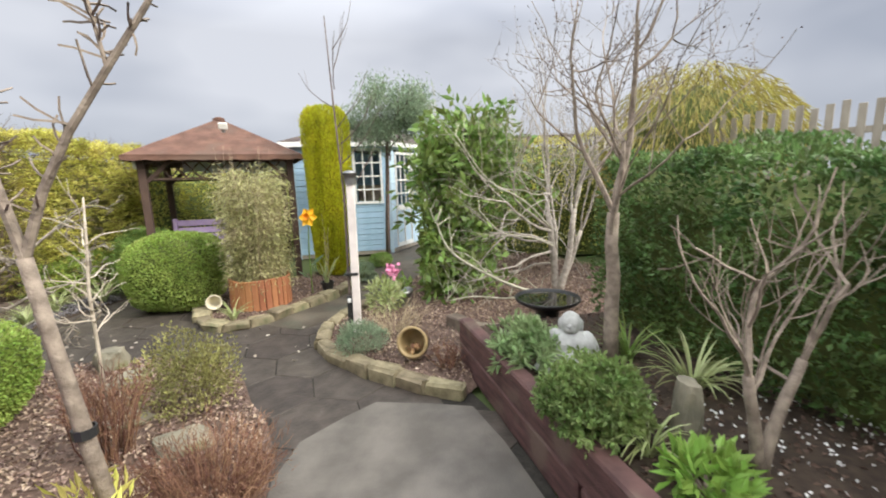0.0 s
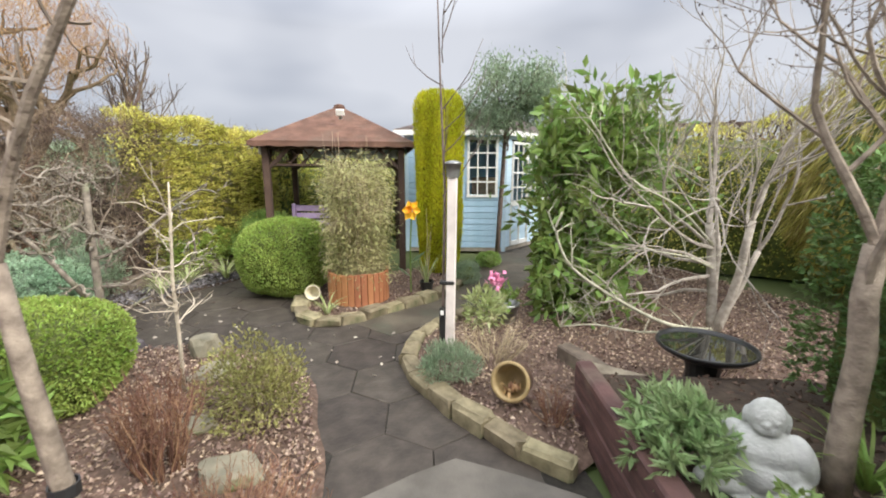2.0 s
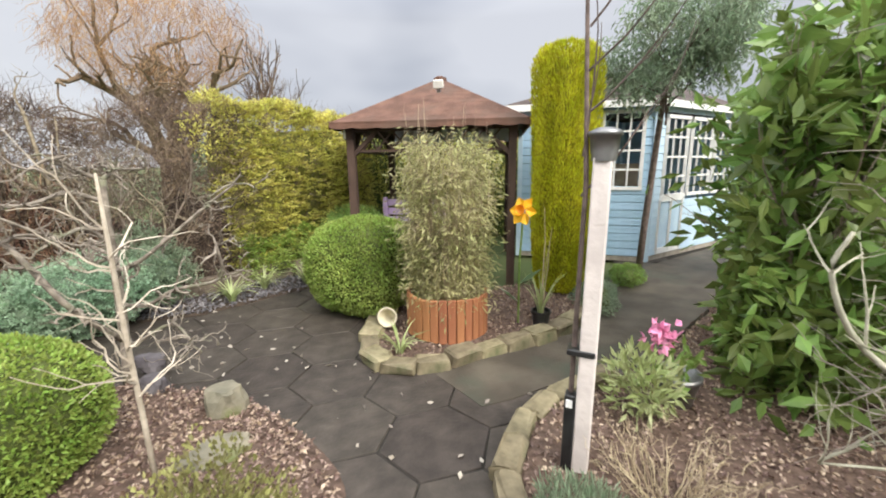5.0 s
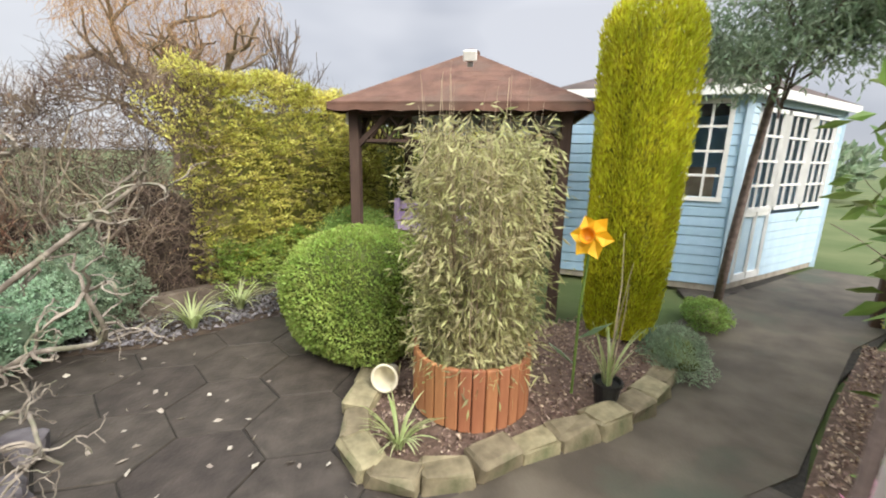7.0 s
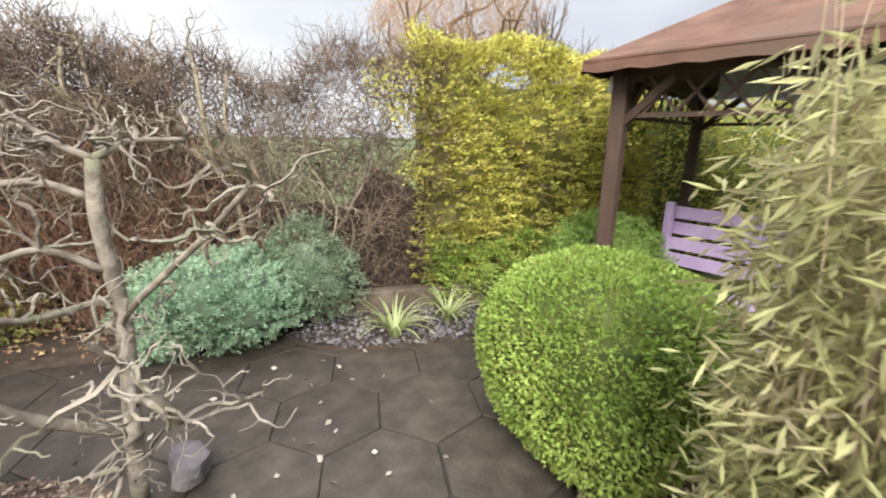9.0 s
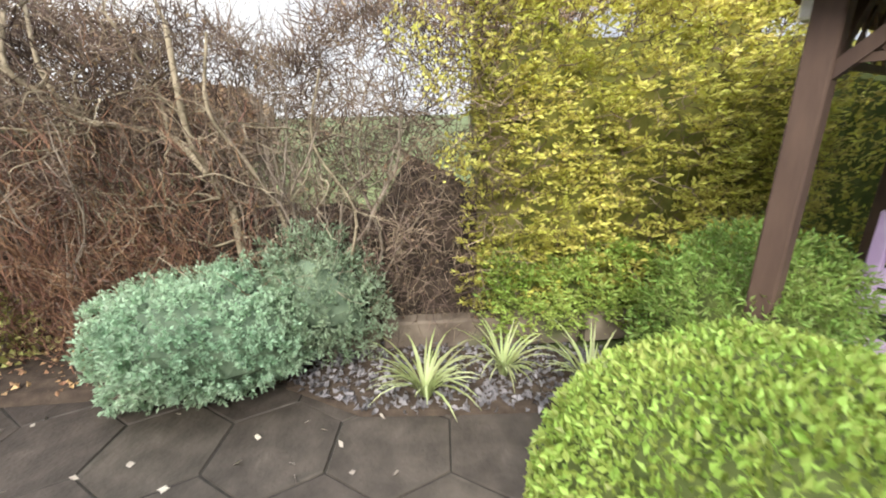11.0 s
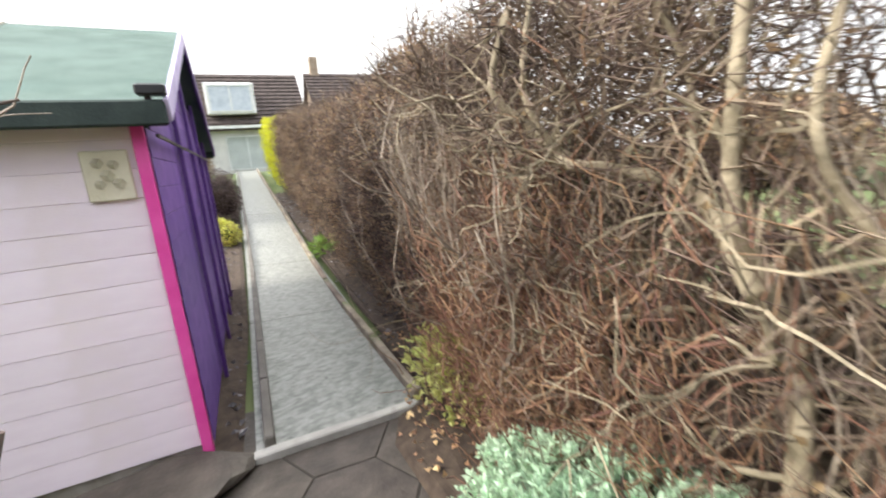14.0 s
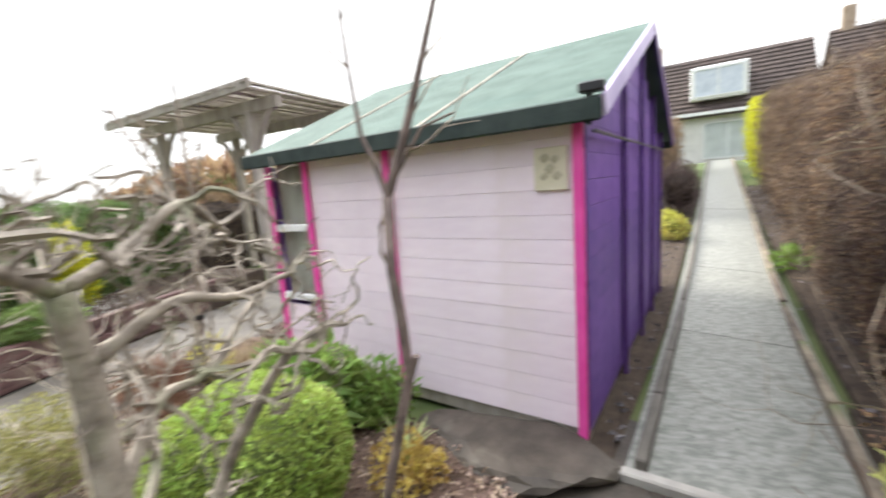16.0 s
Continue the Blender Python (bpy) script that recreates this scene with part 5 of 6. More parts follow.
# ---- trees ----
def bare_tree(name, at, label, stems, material, seed, depth=4, kids=3, spread=0.6, bend=0.12, up=0.12, buds=None, bud_mat=None, category="tree", gnarl=False, seg=4, sway=0.4):
    """A leafless tree: stems given as (way, length, radius), forking into twigs."""
    r = np.random.default_rng(seed)
    ob = thing(name, at, label, category)
    tips = []
    tk, cr = Geo(), Geo()
    for way, length, radius, trunk in stems:
        pts = [np.zeros(3)]
        d = np.array(way, float) / np.linalg.norm(way)
        for i in range(5):
            d2 = d + r.normal(size=3) * bend * sway
            pts.append(pts[-1] + d2 / np.linalg.norm(d2) * trunk / 5)
        tk.tube(pts, np.linspace(radius * 1.15, radius * 0.85, 6), 9)
        for k in range(kids):
            e = d + r.normal(size=3) * spread * (0.5 if k == 0 else 1)
            grow(cr, pts[-1] if k < 2 else pts[-2], e, length * r.uniform(0.7, 1.0), radius * (0.6 if k == 0 else 0.42), depth - 1, r, kids, spread, bend, up, 0.7, 6, tips, seg, gnarl)
    part("trunk", tk, material, ob, smooth=True)
    part("crown", cr, material, ob, "bare branches and twigs")
    if buds:
        p = np.array([q for q, w in tips])
        w = np.array([w for q, w in tips])
        idx = rng.integers(0, len(p), buds[0])
        part("buds", Geo().leaves(p[idx] + rng.normal(0, 0.012, (buds[0], 3)), w[idx] + unit(buds[0]) * 0.8, buds[1], buds[2]), bud_mat, ob)
    return ob


bare_tree("magnolia_tree", (2.10, 3.70, 0.33), "bare young tree with grey trunk and dark budded twigs", [((-0.01, -0.02, 1), 0.66, 0.044, 1.0)], m_bark, 11, depth=5, kids=3, spread=0.62, bend=0.11, up=0.10, buds=(900, 0.018, 0.008), bud_mat=m_bark_dark)
t = bare_tree("multi_stem_tree", (2.72, 6.0, 0.05), "pale multi-stemmed bare tree in the mulched bed", [((-0.12, 0.05, 1), 0.68, 0.040, 1.1), ((0.12, -0.05, 1), 0.68, 0.036, 1.15), ((0.0, 0.12, 1), 0.66, 0.028, 1.0), ((0.32, 0.05, 1), 0.66, 0.028, 0.9)], m_bark_grey, 21, depth=5, kids=3, spread=0.5, bend=0.13, up=0.10)
r = np.random.default_rng(33)
g = Geo()
for i in range(6):
    grow(g, (-0.1, 0.0, r.uniform(0.25, 1.3)), (-1.0, r.normal() * 0.45, r.uniform(-0.15, 0.35)), r.uniform(0.55, 0.85), r.uniform(0.012, 0.020), 3, r, 3, 0.42, 0.15, 0.0, 0.65)
part("low_branches", g, m_bark_grey, t, "pale sweeping low branches")
for pts, w in ((((-0.05, -0.05, 0.12), (-0.35, -0.32, 0.22), (-0.65, -0.5, 0.33), (-1.0, -0.5, 0.50), (-1.38, -0.5, 0.76), (-1.52, -0.5, 1.05), (-1.48, -0.5, 1.22)), 0.020), (((-0.35, -0.32, 0.22), (-0.75, -0.42, 0.20), (-1.15, -0.46, 0.26), (-1.45, -0.5, 0.24)), 0.012), (((-0.1, 0.0, 0.9), (-0.5, -0.2, 1.25), (-0.95, -0.35, 1.5), (-1.3, -0.45, 1.95)), 0.014), (((-0.1, -0.05, 0.7), (-0.45, -0.35, 0.85), (-0.85, -0.5, 0.95), (-1.1, -0.55, 1.2)), 0.011)):
    lb = Geo().tube(np.array(smooth_line(pts, 4)), np.linspace(w, w * 0.4, 4 * (len(pts) - 1) + 1), 8)
    tw = Geo()
    for i in range(8):
        grow(tw, pts[r.integers(1, len(pts))], (r.normal() - 0.4, r.normal() * 0.7, 0.5 + r.normal() * 0.5), r.uniform(0.2, 0.36), w * 0.35, 1, r, 2, 0.45, 0.16, 0.06, 0.6)
    part("side_shoots", tw, m_bark_moss, part("limb", lb, m_bark_moss, t, "mossy pale low limb", smooth=True))
t = thing("young_cherry_tree", (-0.44, 2.98, 0.04), "slim young bare tree with long budded limbs and black tie", "tree")
part("trunk", Geo().tube([(0, 0, 0), (-0.055, -0.02, 0.56), (-0.10, -0.03, 0.98), (-0.135, -0.03, 1.29)], [0.034, 0.030, 0.026, 0.024], 10), m_bark, t, smooth=True)
r = np.random.default_rng(4)
for pts, w in ((((-0.135, -0.03, 1.29), (-0.04, -0.03, 1.52), (0.075, -0.03, 1.72), (0.23, -0.03, 1.93), (0.38, -0.03, 2.13), (0.52, -0.02, 2.36)), 0.018), (((-0.135, -0.03, 1.29), (-0.18, -0.03, 1.55), (-0.20, -0.03, 1.80), (-0.20, -0.02, 2.08), (-0.22, 0.0, 2.5)), 0.020), (((-0.18, -0.03, 1.55), (-0.32, 0.0, 1.75), (-0.44, 0.03, 2.0)), 0.011), (((0.23, -0.03, 1.93), (0.21, -0.03, 2.08), (0.18, -0.02, 2.28)), 0.008)):
    part("limb", Geo().tube(pts, np.linspace(w, w * 0.45, len(pts)), 7), m_bark, t)
    g = Geo()
    for k in range(26):
        u = r.uniform(0.1, 1.0) * (len(pts) - 1)
        a = int(min(u, len(pts) - 1.001))
        p = np.array(pts[a]) + (np.array(pts[a + 1]) - np.array(pts[a])) * (u - a)
        e = r.normal(size=3) * (1, 1, 0.5) + (0, 0, 0.4)
        grow(g, p, e, r.uniform(0.04, 0.16), 0.005, 0, r, 2, 0.4, 0.2, 0.1, 0.8, seg=3)
    part("spurs", g, m_bark, t)
part("tie", Geo().lathe([(0.036, 0.58), (0.041, 0.58), (0.041, 0.62), (0.036, 0.62)], 10, (-0.058, -0.02, 0)), m_black, t, "black rubber tree tie")
t = thing("contorted_hazel", (-2.73, 5.04, 0.04), "contorted bare hazel with pale twisted branches", "tree")
r = np.random.default_rng(91)
part("trunk", Geo().tube(np.array(smooth_line([(0.03, -0.05, -0.02), (0.02, -0.02, 0.4), (-0.01, 0.01, 0.8), (0.01, 0.0, 1.2), (0.0, 0.02, 1.42)], 4)), np.linspace(0.036, 0.025, 17), 10), m_bark_hazel, t, smooth=True)
for pts, w in ((((0, 0.02, 1.42), (-0.03, 0.09, 1.47), (-0.06, 0.145, 1.49), (-0.03, 0.30, 1.48)), 0.020), (((0, 0.02, 1.42), (-0.03, -0.08, 1.48), (-0.05, -0.20, 1.53), (0.05, -0.32, 1.50)), 0.019), (((0, 0, 0.8), (0.18, 0.04, 0.86), (0.35, 0.14, 1.0), (0.52, 0.36, 1.22), (0.67, 0.45, 1.39)), 0.021), (((0.01, 0, 0.55), (0.25, 0.02, 0.58), (0.45, 0.10, 0.68), (0.72, 0.24, 0.76), (0.88, 0.17, 1.02)), 0.020), (((0.02, -0.03, 0.30), (0.18, -0.36, 0.66), (0.09, -0.46, 0.96), (0.0, -0.52, 1.08), (-0.05, -0.60, 1.14)), 0.028), (((0, 0, 1.28), (0.03, -0.18, 1.34), (0.07, -0.38, 1.29), (0.02, -0.58, 1.31)), 0.019), (((0, 0, 1.0), (0.06, -0.15, 1.12), (0.12, -0.32, 1.10), (0.16, -0.55, 1.24)), 0.019), (((0, 0, 0.9), (0.2, -0.2, 0.92), (0.42, -0.34, 1.08), (0.66, -0.30, 1.04)), 0.019), (((0.02, 0, 0.3), (0.3, -0.1, 0.34), (0.5, 0.05, 0.46), (0.75, 0.0, 0.42)), 0.017)):
    pts = [np.array(q) + r.normal(0, 0.012, 3) * (i > 0) for i, q in enumerate(pts)]
    lb = Geo().tube(np.array(smooth_line(pts, 4)), np.linspace(w * 0.8, w * 0.4, 4 * (len(pts) - 1) + 1), 8)
    tw = Geo()
    for i in range(13):
        c = pts[r.integers(1, len(pts))]
        grow(tw, c, r.normal(size=3) * (1, 1, 0.6) + c * (0.5, 0.5, 0) + (0.25, 0, 0.15), r.uniform(0.10, 0.19), w * r.uniform(0.3, 0.5), 2, r, 2, 0.85, 0.45, 0.0, 0.7, seg=5, gnarl=True)
    part("spurs", tw, m_bark_hazel, part("limb", lb, m_bark_hazel, t, "pale twisted limb", smooth=True))
t = thing("sapling", (-1.42, 4.42, 0.04), "thin pale sapling with bare side twigs", "tree")
part("trunk", Geo().tube([(0, 0, 0), (0.03, -0.02, 0.4), (0.05, -0.04, 0.85), (0.11, -0.07, 1.2), (0.15, -0.09, 1.48)], [0.0125, 0.012, 0.011, 0.009, 0.005], 8), m_bark_pale, t, smooth=True)
r = np.random.default_rng(15)
g = Geo()
for k in range(20):
    z = r.uniform(0.45, 1.4)
    a = r.uniform(0, 6.28)
    grow(g, (0.05 + 0.16 * max(0, z - 0.85), -0.03 - 0.08 * max(0, z - 0.6), z), (math.cos(a), math.sin(a), 0.45), r.uniform(0.14, 0.26), 0.0055, 1, r, 2, 0.5, 0.25, 0.02, 0.6)
part("branches", g, m_bark_pale, t)
t = thing("kinked_tree", (-3.04, 4.40, 0.04), "thin bare dark tree with a kinked trunk", "tree")
r = np.random.default_rng(8)
part("trunk", Geo().tube([(0.20, 0.02, 0), (0.12, 0.0, 0.45), (0.0, -0.05, 0.95), (0.01, -0.05, 1.12), (0.03, -0.05, 1.30), (0.02, -0.05, 1.53)], [0.019, 0.018, 0.017, 0.018, 0.016, 0.018], 8), m_bark_dark, t, smooth=True)
part("stub", Geo().tube([(0.0, -0.05, 0.94), (-0.03, -0.05, 1.02)], [0.014, 0.011], 7), m_bark_dark, t)
for pts, w in ((((0.02, -0.05, 1.53), (-0.065, -0.05, 1.74), (-0.12, -0.05, 1.90), (-0.18, -0.05, 2.08), (-0.27, -0.05, 2.4)), 0.015), (((0.02, -0.05, 1.53), (0.05, -0.05, 1.63), (0.09, -0.05, 1.72), (0.11, -0.05, 1.92), (0.13, -0.05, 2.2)), 0.010), (((-0.01, -0.05, 1.59), (-0.07, -0.03, 1.66), (-0.12, -0.02, 1.72), (-0.22, 0.0, 1.745)), 0.007)):
    part("limb", Geo().tube(pts, np.linspace(w, w * 0.45, len(pts)), 7), m_bark_dark, t)
g = Geo()
for q, e in (((-0.12, -0.05, 1.9), (-0.5, 0, 0.8)), ((-0.18, -0.05, 2.08), (0.5, 0, 1)), ((-0.065, -0.05, 1.74), (-0.4, 0, 0.7)), ((0.11, -0.05, 1.92), (0.6, 0, 0.5)), ((0.12, -0.05, 2.05), (-0.4, 0, 0.6)), ((-0.22, -0.05, 2.2), (-0.6, 0, 0.3)), ((-0.07, -0.03, 1.66), (-0.5, 0, 0.1))):
    grow(g, q, e, 0.16, 0.0045, 1, r, 2, 0.3, 0.12, 0.1, 0.6)
g.tube([(0.02, -0.05, 1.51), (0.055, -0.05, 1.44), (0.06, -0.05, 1.36), (0.015, -0.05, 1.27)], 0.006, 5)
part("branches", g, m_bark, t)
# eucalyptus-like tree at the summerhouse corner
t = thing("olive_tree", (0.64, 9.62, 0), "slim evergreen tree with grey green drooping foliage", "tree")
r = np.random.default_rng(12)
part("trunk", Geo().tube([(0, 0, 0), (0.03, -0.05, 0.8), (0.07, -0.15, 1.6), (0.10, -0.4, 2.3), (0.14, -0.75, 2.7)], [0.045, 0.042, 0.038, 0.03, 0.02], 8), m_bark_dark, t, smooth=True)
g, tips = Geo(), []
for i in range(9):
    grow(g, (0.14, -0.45 - 0.05 * i, 1.95 + 0.07 * i), (r.normal() * 0.7, r.normal() * 0.7 - 0.2, 0.7), 0.38, 0.014, 3, r, 3, 0.5, 0.15, 0.05, 0.7, tips=tips)
part("branches", g, m_bark_dark, t)
p = np.array([q for q, w in tips])
idx = rng.integers(0, len(p), 10000)
part("crown", Geo().leaves(p[idx] + rng.normal(0, 0.11, (10000, 3)), unit(10000) * 0.7 + np.array((0, 0, -0.7)), 0.085, 0.02), l_grey, t, "grey green narrow leaves")
# laurel
t = thing("laurel", (1.62, 6.95, 0.05), "tall glossy green laurel with large leaves", "shrub")
r = np.random.default_rng(14)
g, tips = Geo(), []
for i in range(11):
    a = i * 0.6
    grow(g, (0.1 * math.cos(a), 0.1 * math.sin(a), 0), (0.24 * math.cos(a), 0.24 * math.sin(a), 1), 0.94, 0.02, 3, r, 3, 0.34, 0.12, 0.06, 0.7, tips=tips)
part("stems", g, m_bark, t)
p = np.array([q for q, w in tips])
w = np.array([w for q, w in tips])
k = 4200
idx = rng.integers(0, len(p), k)
q = p[idx] + rng.normal(0, 0.07, (k, 3))
k2 = 2200
low = np.stack([np.clip(rng.normal(-0.05, 0.30, k2), -0.45, 0.6), rng.normal(-0.2, 0.32, k2), np.abs(rng.normal(0.5, 0.4, k2)) + 0.06], 1)
q, w2 = np.concatenate([q, low]), np.concatenate([w[idx], unit(k2)])
q[:, 2] = np.maximum(q[:, 2], 0.06)
part("leaves", Geo().leaves(q, w2 * 0.6 + unit(len(q)) * 0.9 + np.array((0, 0, -0.25)), 0.165, 0.068, 0.12), l_laurel, t)

# lime column cypress
t = thing("column_cypress", (-0.25, 8.37, 0.02), "lime yellow column cypress, clipped flat at the top", "tree")
k = 46000
a, z = rng.uniform(0, 2 * np.pi, k), rng.uniform(0.03, 2.72, k)
rad = 0.325 * np.clip(0.80 + 0.35 * np.sin(np.clip(z / 2.75, 0, 1) * 2.6), 0, 1.05) * (1 + 0.07 * np.sin(5 * a + z) + 0.05 * np.sin(9 * a - 2 * z)) * np.where(z > 2.5, np.sqrt(np.clip(1 - ((z - 2.5) / 0.3) ** 2, 0.05, 1)), 1)
dep = 1 - 0.28 * rng.random(k) ** 2
p = np.stack([rad * dep * np.cos(a), rad * dep * np.sin(a), z], 1)
o = np.stack([np.cos(a) * 0.35, np.sin(a) * 0.35, np.ones(k)], 1)
part("foliage", Geo().leaves(p, o + unit(k) * 0.4, 0.055, 0.013, 0.3), l_lime, t)
# solid core, its lime darkened for the shade behind the sprays
part("leaf_shade_core", Geo().lathe([(0.0, 0.02), (0.21, 0.03), (0.255, 0.8), (0.265, 1.6), (0.255, 2.3), (0.17, 2.6), (0.0, 2.66)], 14), m_lime_core, t, "solid inner body in lime darkened for shade")
part("trunk", Geo().tube([(0, 0, -0.02), (0, 0, 0.6)], 0.05, 8), m_bark, t)

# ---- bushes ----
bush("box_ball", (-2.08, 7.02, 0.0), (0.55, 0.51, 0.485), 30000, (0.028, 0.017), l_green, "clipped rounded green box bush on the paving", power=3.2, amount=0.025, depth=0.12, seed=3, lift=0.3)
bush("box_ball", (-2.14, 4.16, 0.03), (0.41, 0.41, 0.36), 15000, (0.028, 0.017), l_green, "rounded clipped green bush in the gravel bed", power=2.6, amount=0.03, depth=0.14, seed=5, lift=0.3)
bush("hebe", (-4.20, 5.40, 0.0), (0.46, 0.60, 0.345), 36000, (0.030, 0.016), l_glauc, "low mounded grey green hebe under the hedge", power=2.6, amount=0.09, depth=0.22, seed=8, lift=0.7, spread=0.55, shoot=16, reach=0.055, core_mat=m_glauc_core)
bush("rosemary", (-4.14, 6.04, 0.03), (0.33, 0.36, 0.42), 9000, (0.036, 0.013), l_grey, "dark grey green bush beside the hebe", amount=0.14, depth=0.5, seed=12, lift=0.8, shoot=10, reach=0.09, core_mat=m_glauc_core)
bush("conifer_bush", (-3.02, 8.15, 0.0), (0.50, 0.46, 0.46), 18000, (0.04, 0.012), l_mid, "soft bright green low bush by the gazebo post", amount=0.10, depth=0.3, seed=14, lift=0.3, shoot=10, reach=0.09)
bush("rhododendron", (-1.86, 3.42, 0.03), (0.32, 0.34, 0.30), 800, (0.15, 0.055), l_mid, "broad leaved green rhododendron", amount=0.1, depth=0.5, seed=16, lift=0.1)
bush("spirea", (-0.70, 4.20, 0.04), (0.34, 0.30, 0.26), 3800, (0.028, 0.016), leafmat("olive_leaf", (0.20, 0.20, 0.07), (0.36, 0.34, 0.13), 0.4), "small olive green twiggy shrub", amount=0.16, depth=0.7, core=False, seed=18, lift=0.6)
bush("lavender", (0.40, 4.88, 0.05), (0.23, 0.20, 0.14), 2600, (0.05, 0.007), l_grey, "low grey green lavender at the bed's edge", amount=0.12, depth=0.5, core=False, seed=20, lift=1.0)
bush("euphorbia", (1.60, 3.84, 0.33), (0.23, 0.24, 0.125), 1500, (0.085, 0.026), leafmat("euphorbia_leaf", (0.22, 0.33, 0.14), (0.36, 0.46, 0.23), 0.3), "bright pale green euphorbia in the raised bed", amount=0.14, depth=0.6, core=False, seed=22, lift=0.5, shoot=12, reach=0.03)
bush("pittosporum", (1.65, 3.04, 0.33), (0.24, 0.25, 0.17), 6500, (0.032, 0.018), leafmat("fresh_leaf", (0.13, 0.21, 0.06), (0.25, 0.33, 0.11), 0.35), "dense fresh green mound in the raised bed", amount=0.12, depth=0.4, seed=24, lift=0.6, shoot=8, reach=0.05)
bush("primrose", (1.86, 2.58, 0.33), (0.14, 0.14, 0.09), 260, (0.09, 0.035), leafmat("bright_leaf", (0.20, 0.36, 0.06), (0.32, 0.48, 0.12), 0.3), "small bright green leafy plant", "plant", amount=0.1, depth=0.6, core=False, seed=26, lift=0.5)
bush("shade_shrub", (3.2, 3.2, 0.33), (0.4, 0.5, 0.3), 2600, (0.05, 0.025), l_mid, "mid green shrub in front of the clipped hedge", amount=0.15, depth=0.5, seed=27, lift=0.4)
bush("hellebore", (0.62, 5.95, 0.05), (0.20, 0.20, 0.20), 420, (0.085, 0.03), l_strap, "yellow green hellebore in the bed", "plant", amount=0.15, depth=0.7, core=False, seed=28, lift=0.5)
bush("golden_fern", (-0.52, 2.90, 0.03), (0.11, 0.11, 0.19), 170, (0.09, 0.02), l_gold, "yellow green fern at the young tree's foot", "fern", amount=0.2, depth=0.7, core=False, seed=29, lift=0.6)
bush("golden_conifer", (2.85, 1.95, 0.33), (0.22, 0.22, 0.5), 2200, (0.09, 0.02), l_lime, "golden conifer with flat sprays", amount=0.2, depth=0.6, core=False, seed=30, lift=0.4)
bush("yellow_hellebore", (-4.88, 3.90, 0.03), (0.20, 0.32, 0.27), 850, (0.075, 0.04), leafmat("pale_yellow_flower", (0.46, 0.50, 0.14), (0.66, 0.66, 0.28), 0.35), "pale yellow flowering hellebore by the path's edge", "plant", amount=0.15, depth=0.7, core=False, seed=31, lift=0.5)
bush("bergenia", (-6.22, -0.80, 0.16), (0.2, 0.2, 0.16), 120, (0.14, 0.06), l_mid, "bright green leafy plant at the hedge's foot", "plant", amount=0.15, depth=0.6, core=False, seed=33, lift=0.6)
bush("dark_shrub", (-5.75, -4.7, float(land(-5.75, -4.7)) - 0.02), (0.42, 0.5, 0.62), 3200, (0.05, 0.025), leafmat("purplish_brown_leaf", (0.07, 0.05, 0.05), (0.16, 0.11, 0.10), 0.4), "rounded purplish brown shrub beside the long path", amount=0.1, depth=0.35, seed=71, lift=0.4, core_mat=m_hedge_core)
bush("lime_shrub", (-5.15, -2.6, float(land(-5.15, -2.6)) - 0.02), (0.25, 0.3, 0.26), 1100, (0.07, 0.035), l_gold, "low yellow green shrub beside the long path", amount=0.15, depth=0.5, seed=72, lift=0.5)
bush("shade_shrub", (-2.28, 3.22, 0.03), (0.2, 0.15, 0.2), 700, (0.07, 0.03), l_mid, "leafy green shrub beside the shed", amount=0.15, depth=0.5, seed=35, lift=0.3)
bush("flame_shrub", (-2.72, 3.72, 0.03), (0.2, 0.2, 0.12), 700, (0.04, 0.025), leafmat("yellow_red_leaf", (0.36, 0.24, 0.06), (0.5, 0.42, 0.12), 0.4), "small yellow and reddish shrub by the shed", amount=0.2, depth=0.7, core=False, seed=36, lift=0.5)
bush("heather", (0.20, 8.0, 0.0), (0.24, 0.42, 0.12), 4000, (0.035, 0.01), l_grey, "low dark green heather beside the path", amount=0.15, depth=0.5, seed=38, lift=0.8)
bush("moss_mound", (0.50, 9.15, 0.0), (0.2, 0.38, 0.1), 3000, (0.03, 0.014), l_mid, "low mossy green mound by the summerhouse", amount=0.12, depth=0.4, seed=39, lift=0.6)
bush("weeping_conifer", (5.6, 7.4, 0.0), (1.5, 1.3, 1.62), 15000, (0.22, 0.02), leafmat("golden_weeping_spray", (0.26, 0.24, 0.05), (0.42, 0.36, 0.10), 0.35), "large golden weeping conifer beyond the hedge", "tree", amount=0.06, depth=0.3, seed=40, lift=-1.2, spread=0.4)


def stemmy(name, at, label, count, height, radius, material, seed, lean=0.35, thick=0.004, category="shrub"):
    """A clump of bare upright stems with fine side twigs."""
    ob = thing(name, at, label, category)
    r = np.random.default_rng(seed)
    a, q = r.uniform(0, 2 * np.pi, count), radius * np.sqrt(r.random(count))
    p = np.stack([q * np.cos(a) * 0.5, q * np.sin(a) * 0.5, np.zeros(count)], 1)
    d = np.stack([np.cos(a) * lean * r.random(count), np.sin(a) * lean * r.random(count), np.ones(count)], 1) + r.normal(0, 0.08, (count, 3))
    part("stems", Geo().sticks(p, d, height * 0.85, thick, 0.1), material, ob)
    k = count * 5
    j = r.integers(0, count, k)
    s = p[j] + d[j] * (height * r.uniform(0.25, 0.85, k))[:, None]
    part("side_twigs", Geo().sticks(s, d[j] + r.normal(0, 0.6, (k, 3)), height * 0.22, thick * 0.6, 0.2), material, ob)
    return ob


stemmy("red_stem_shrub", (-0.95, 3.72, 0.04), "bare reddish upright stems", 90, 0.5, 0.22, m_twig_red, 3)
stemmy("dead_fern", (-0.22, 3.22, 0.04), "soft mound of dead reddish brown fern", 420, 0.30, 0.42, m_twig_red, 4, lean=1.1, thick=0.003)
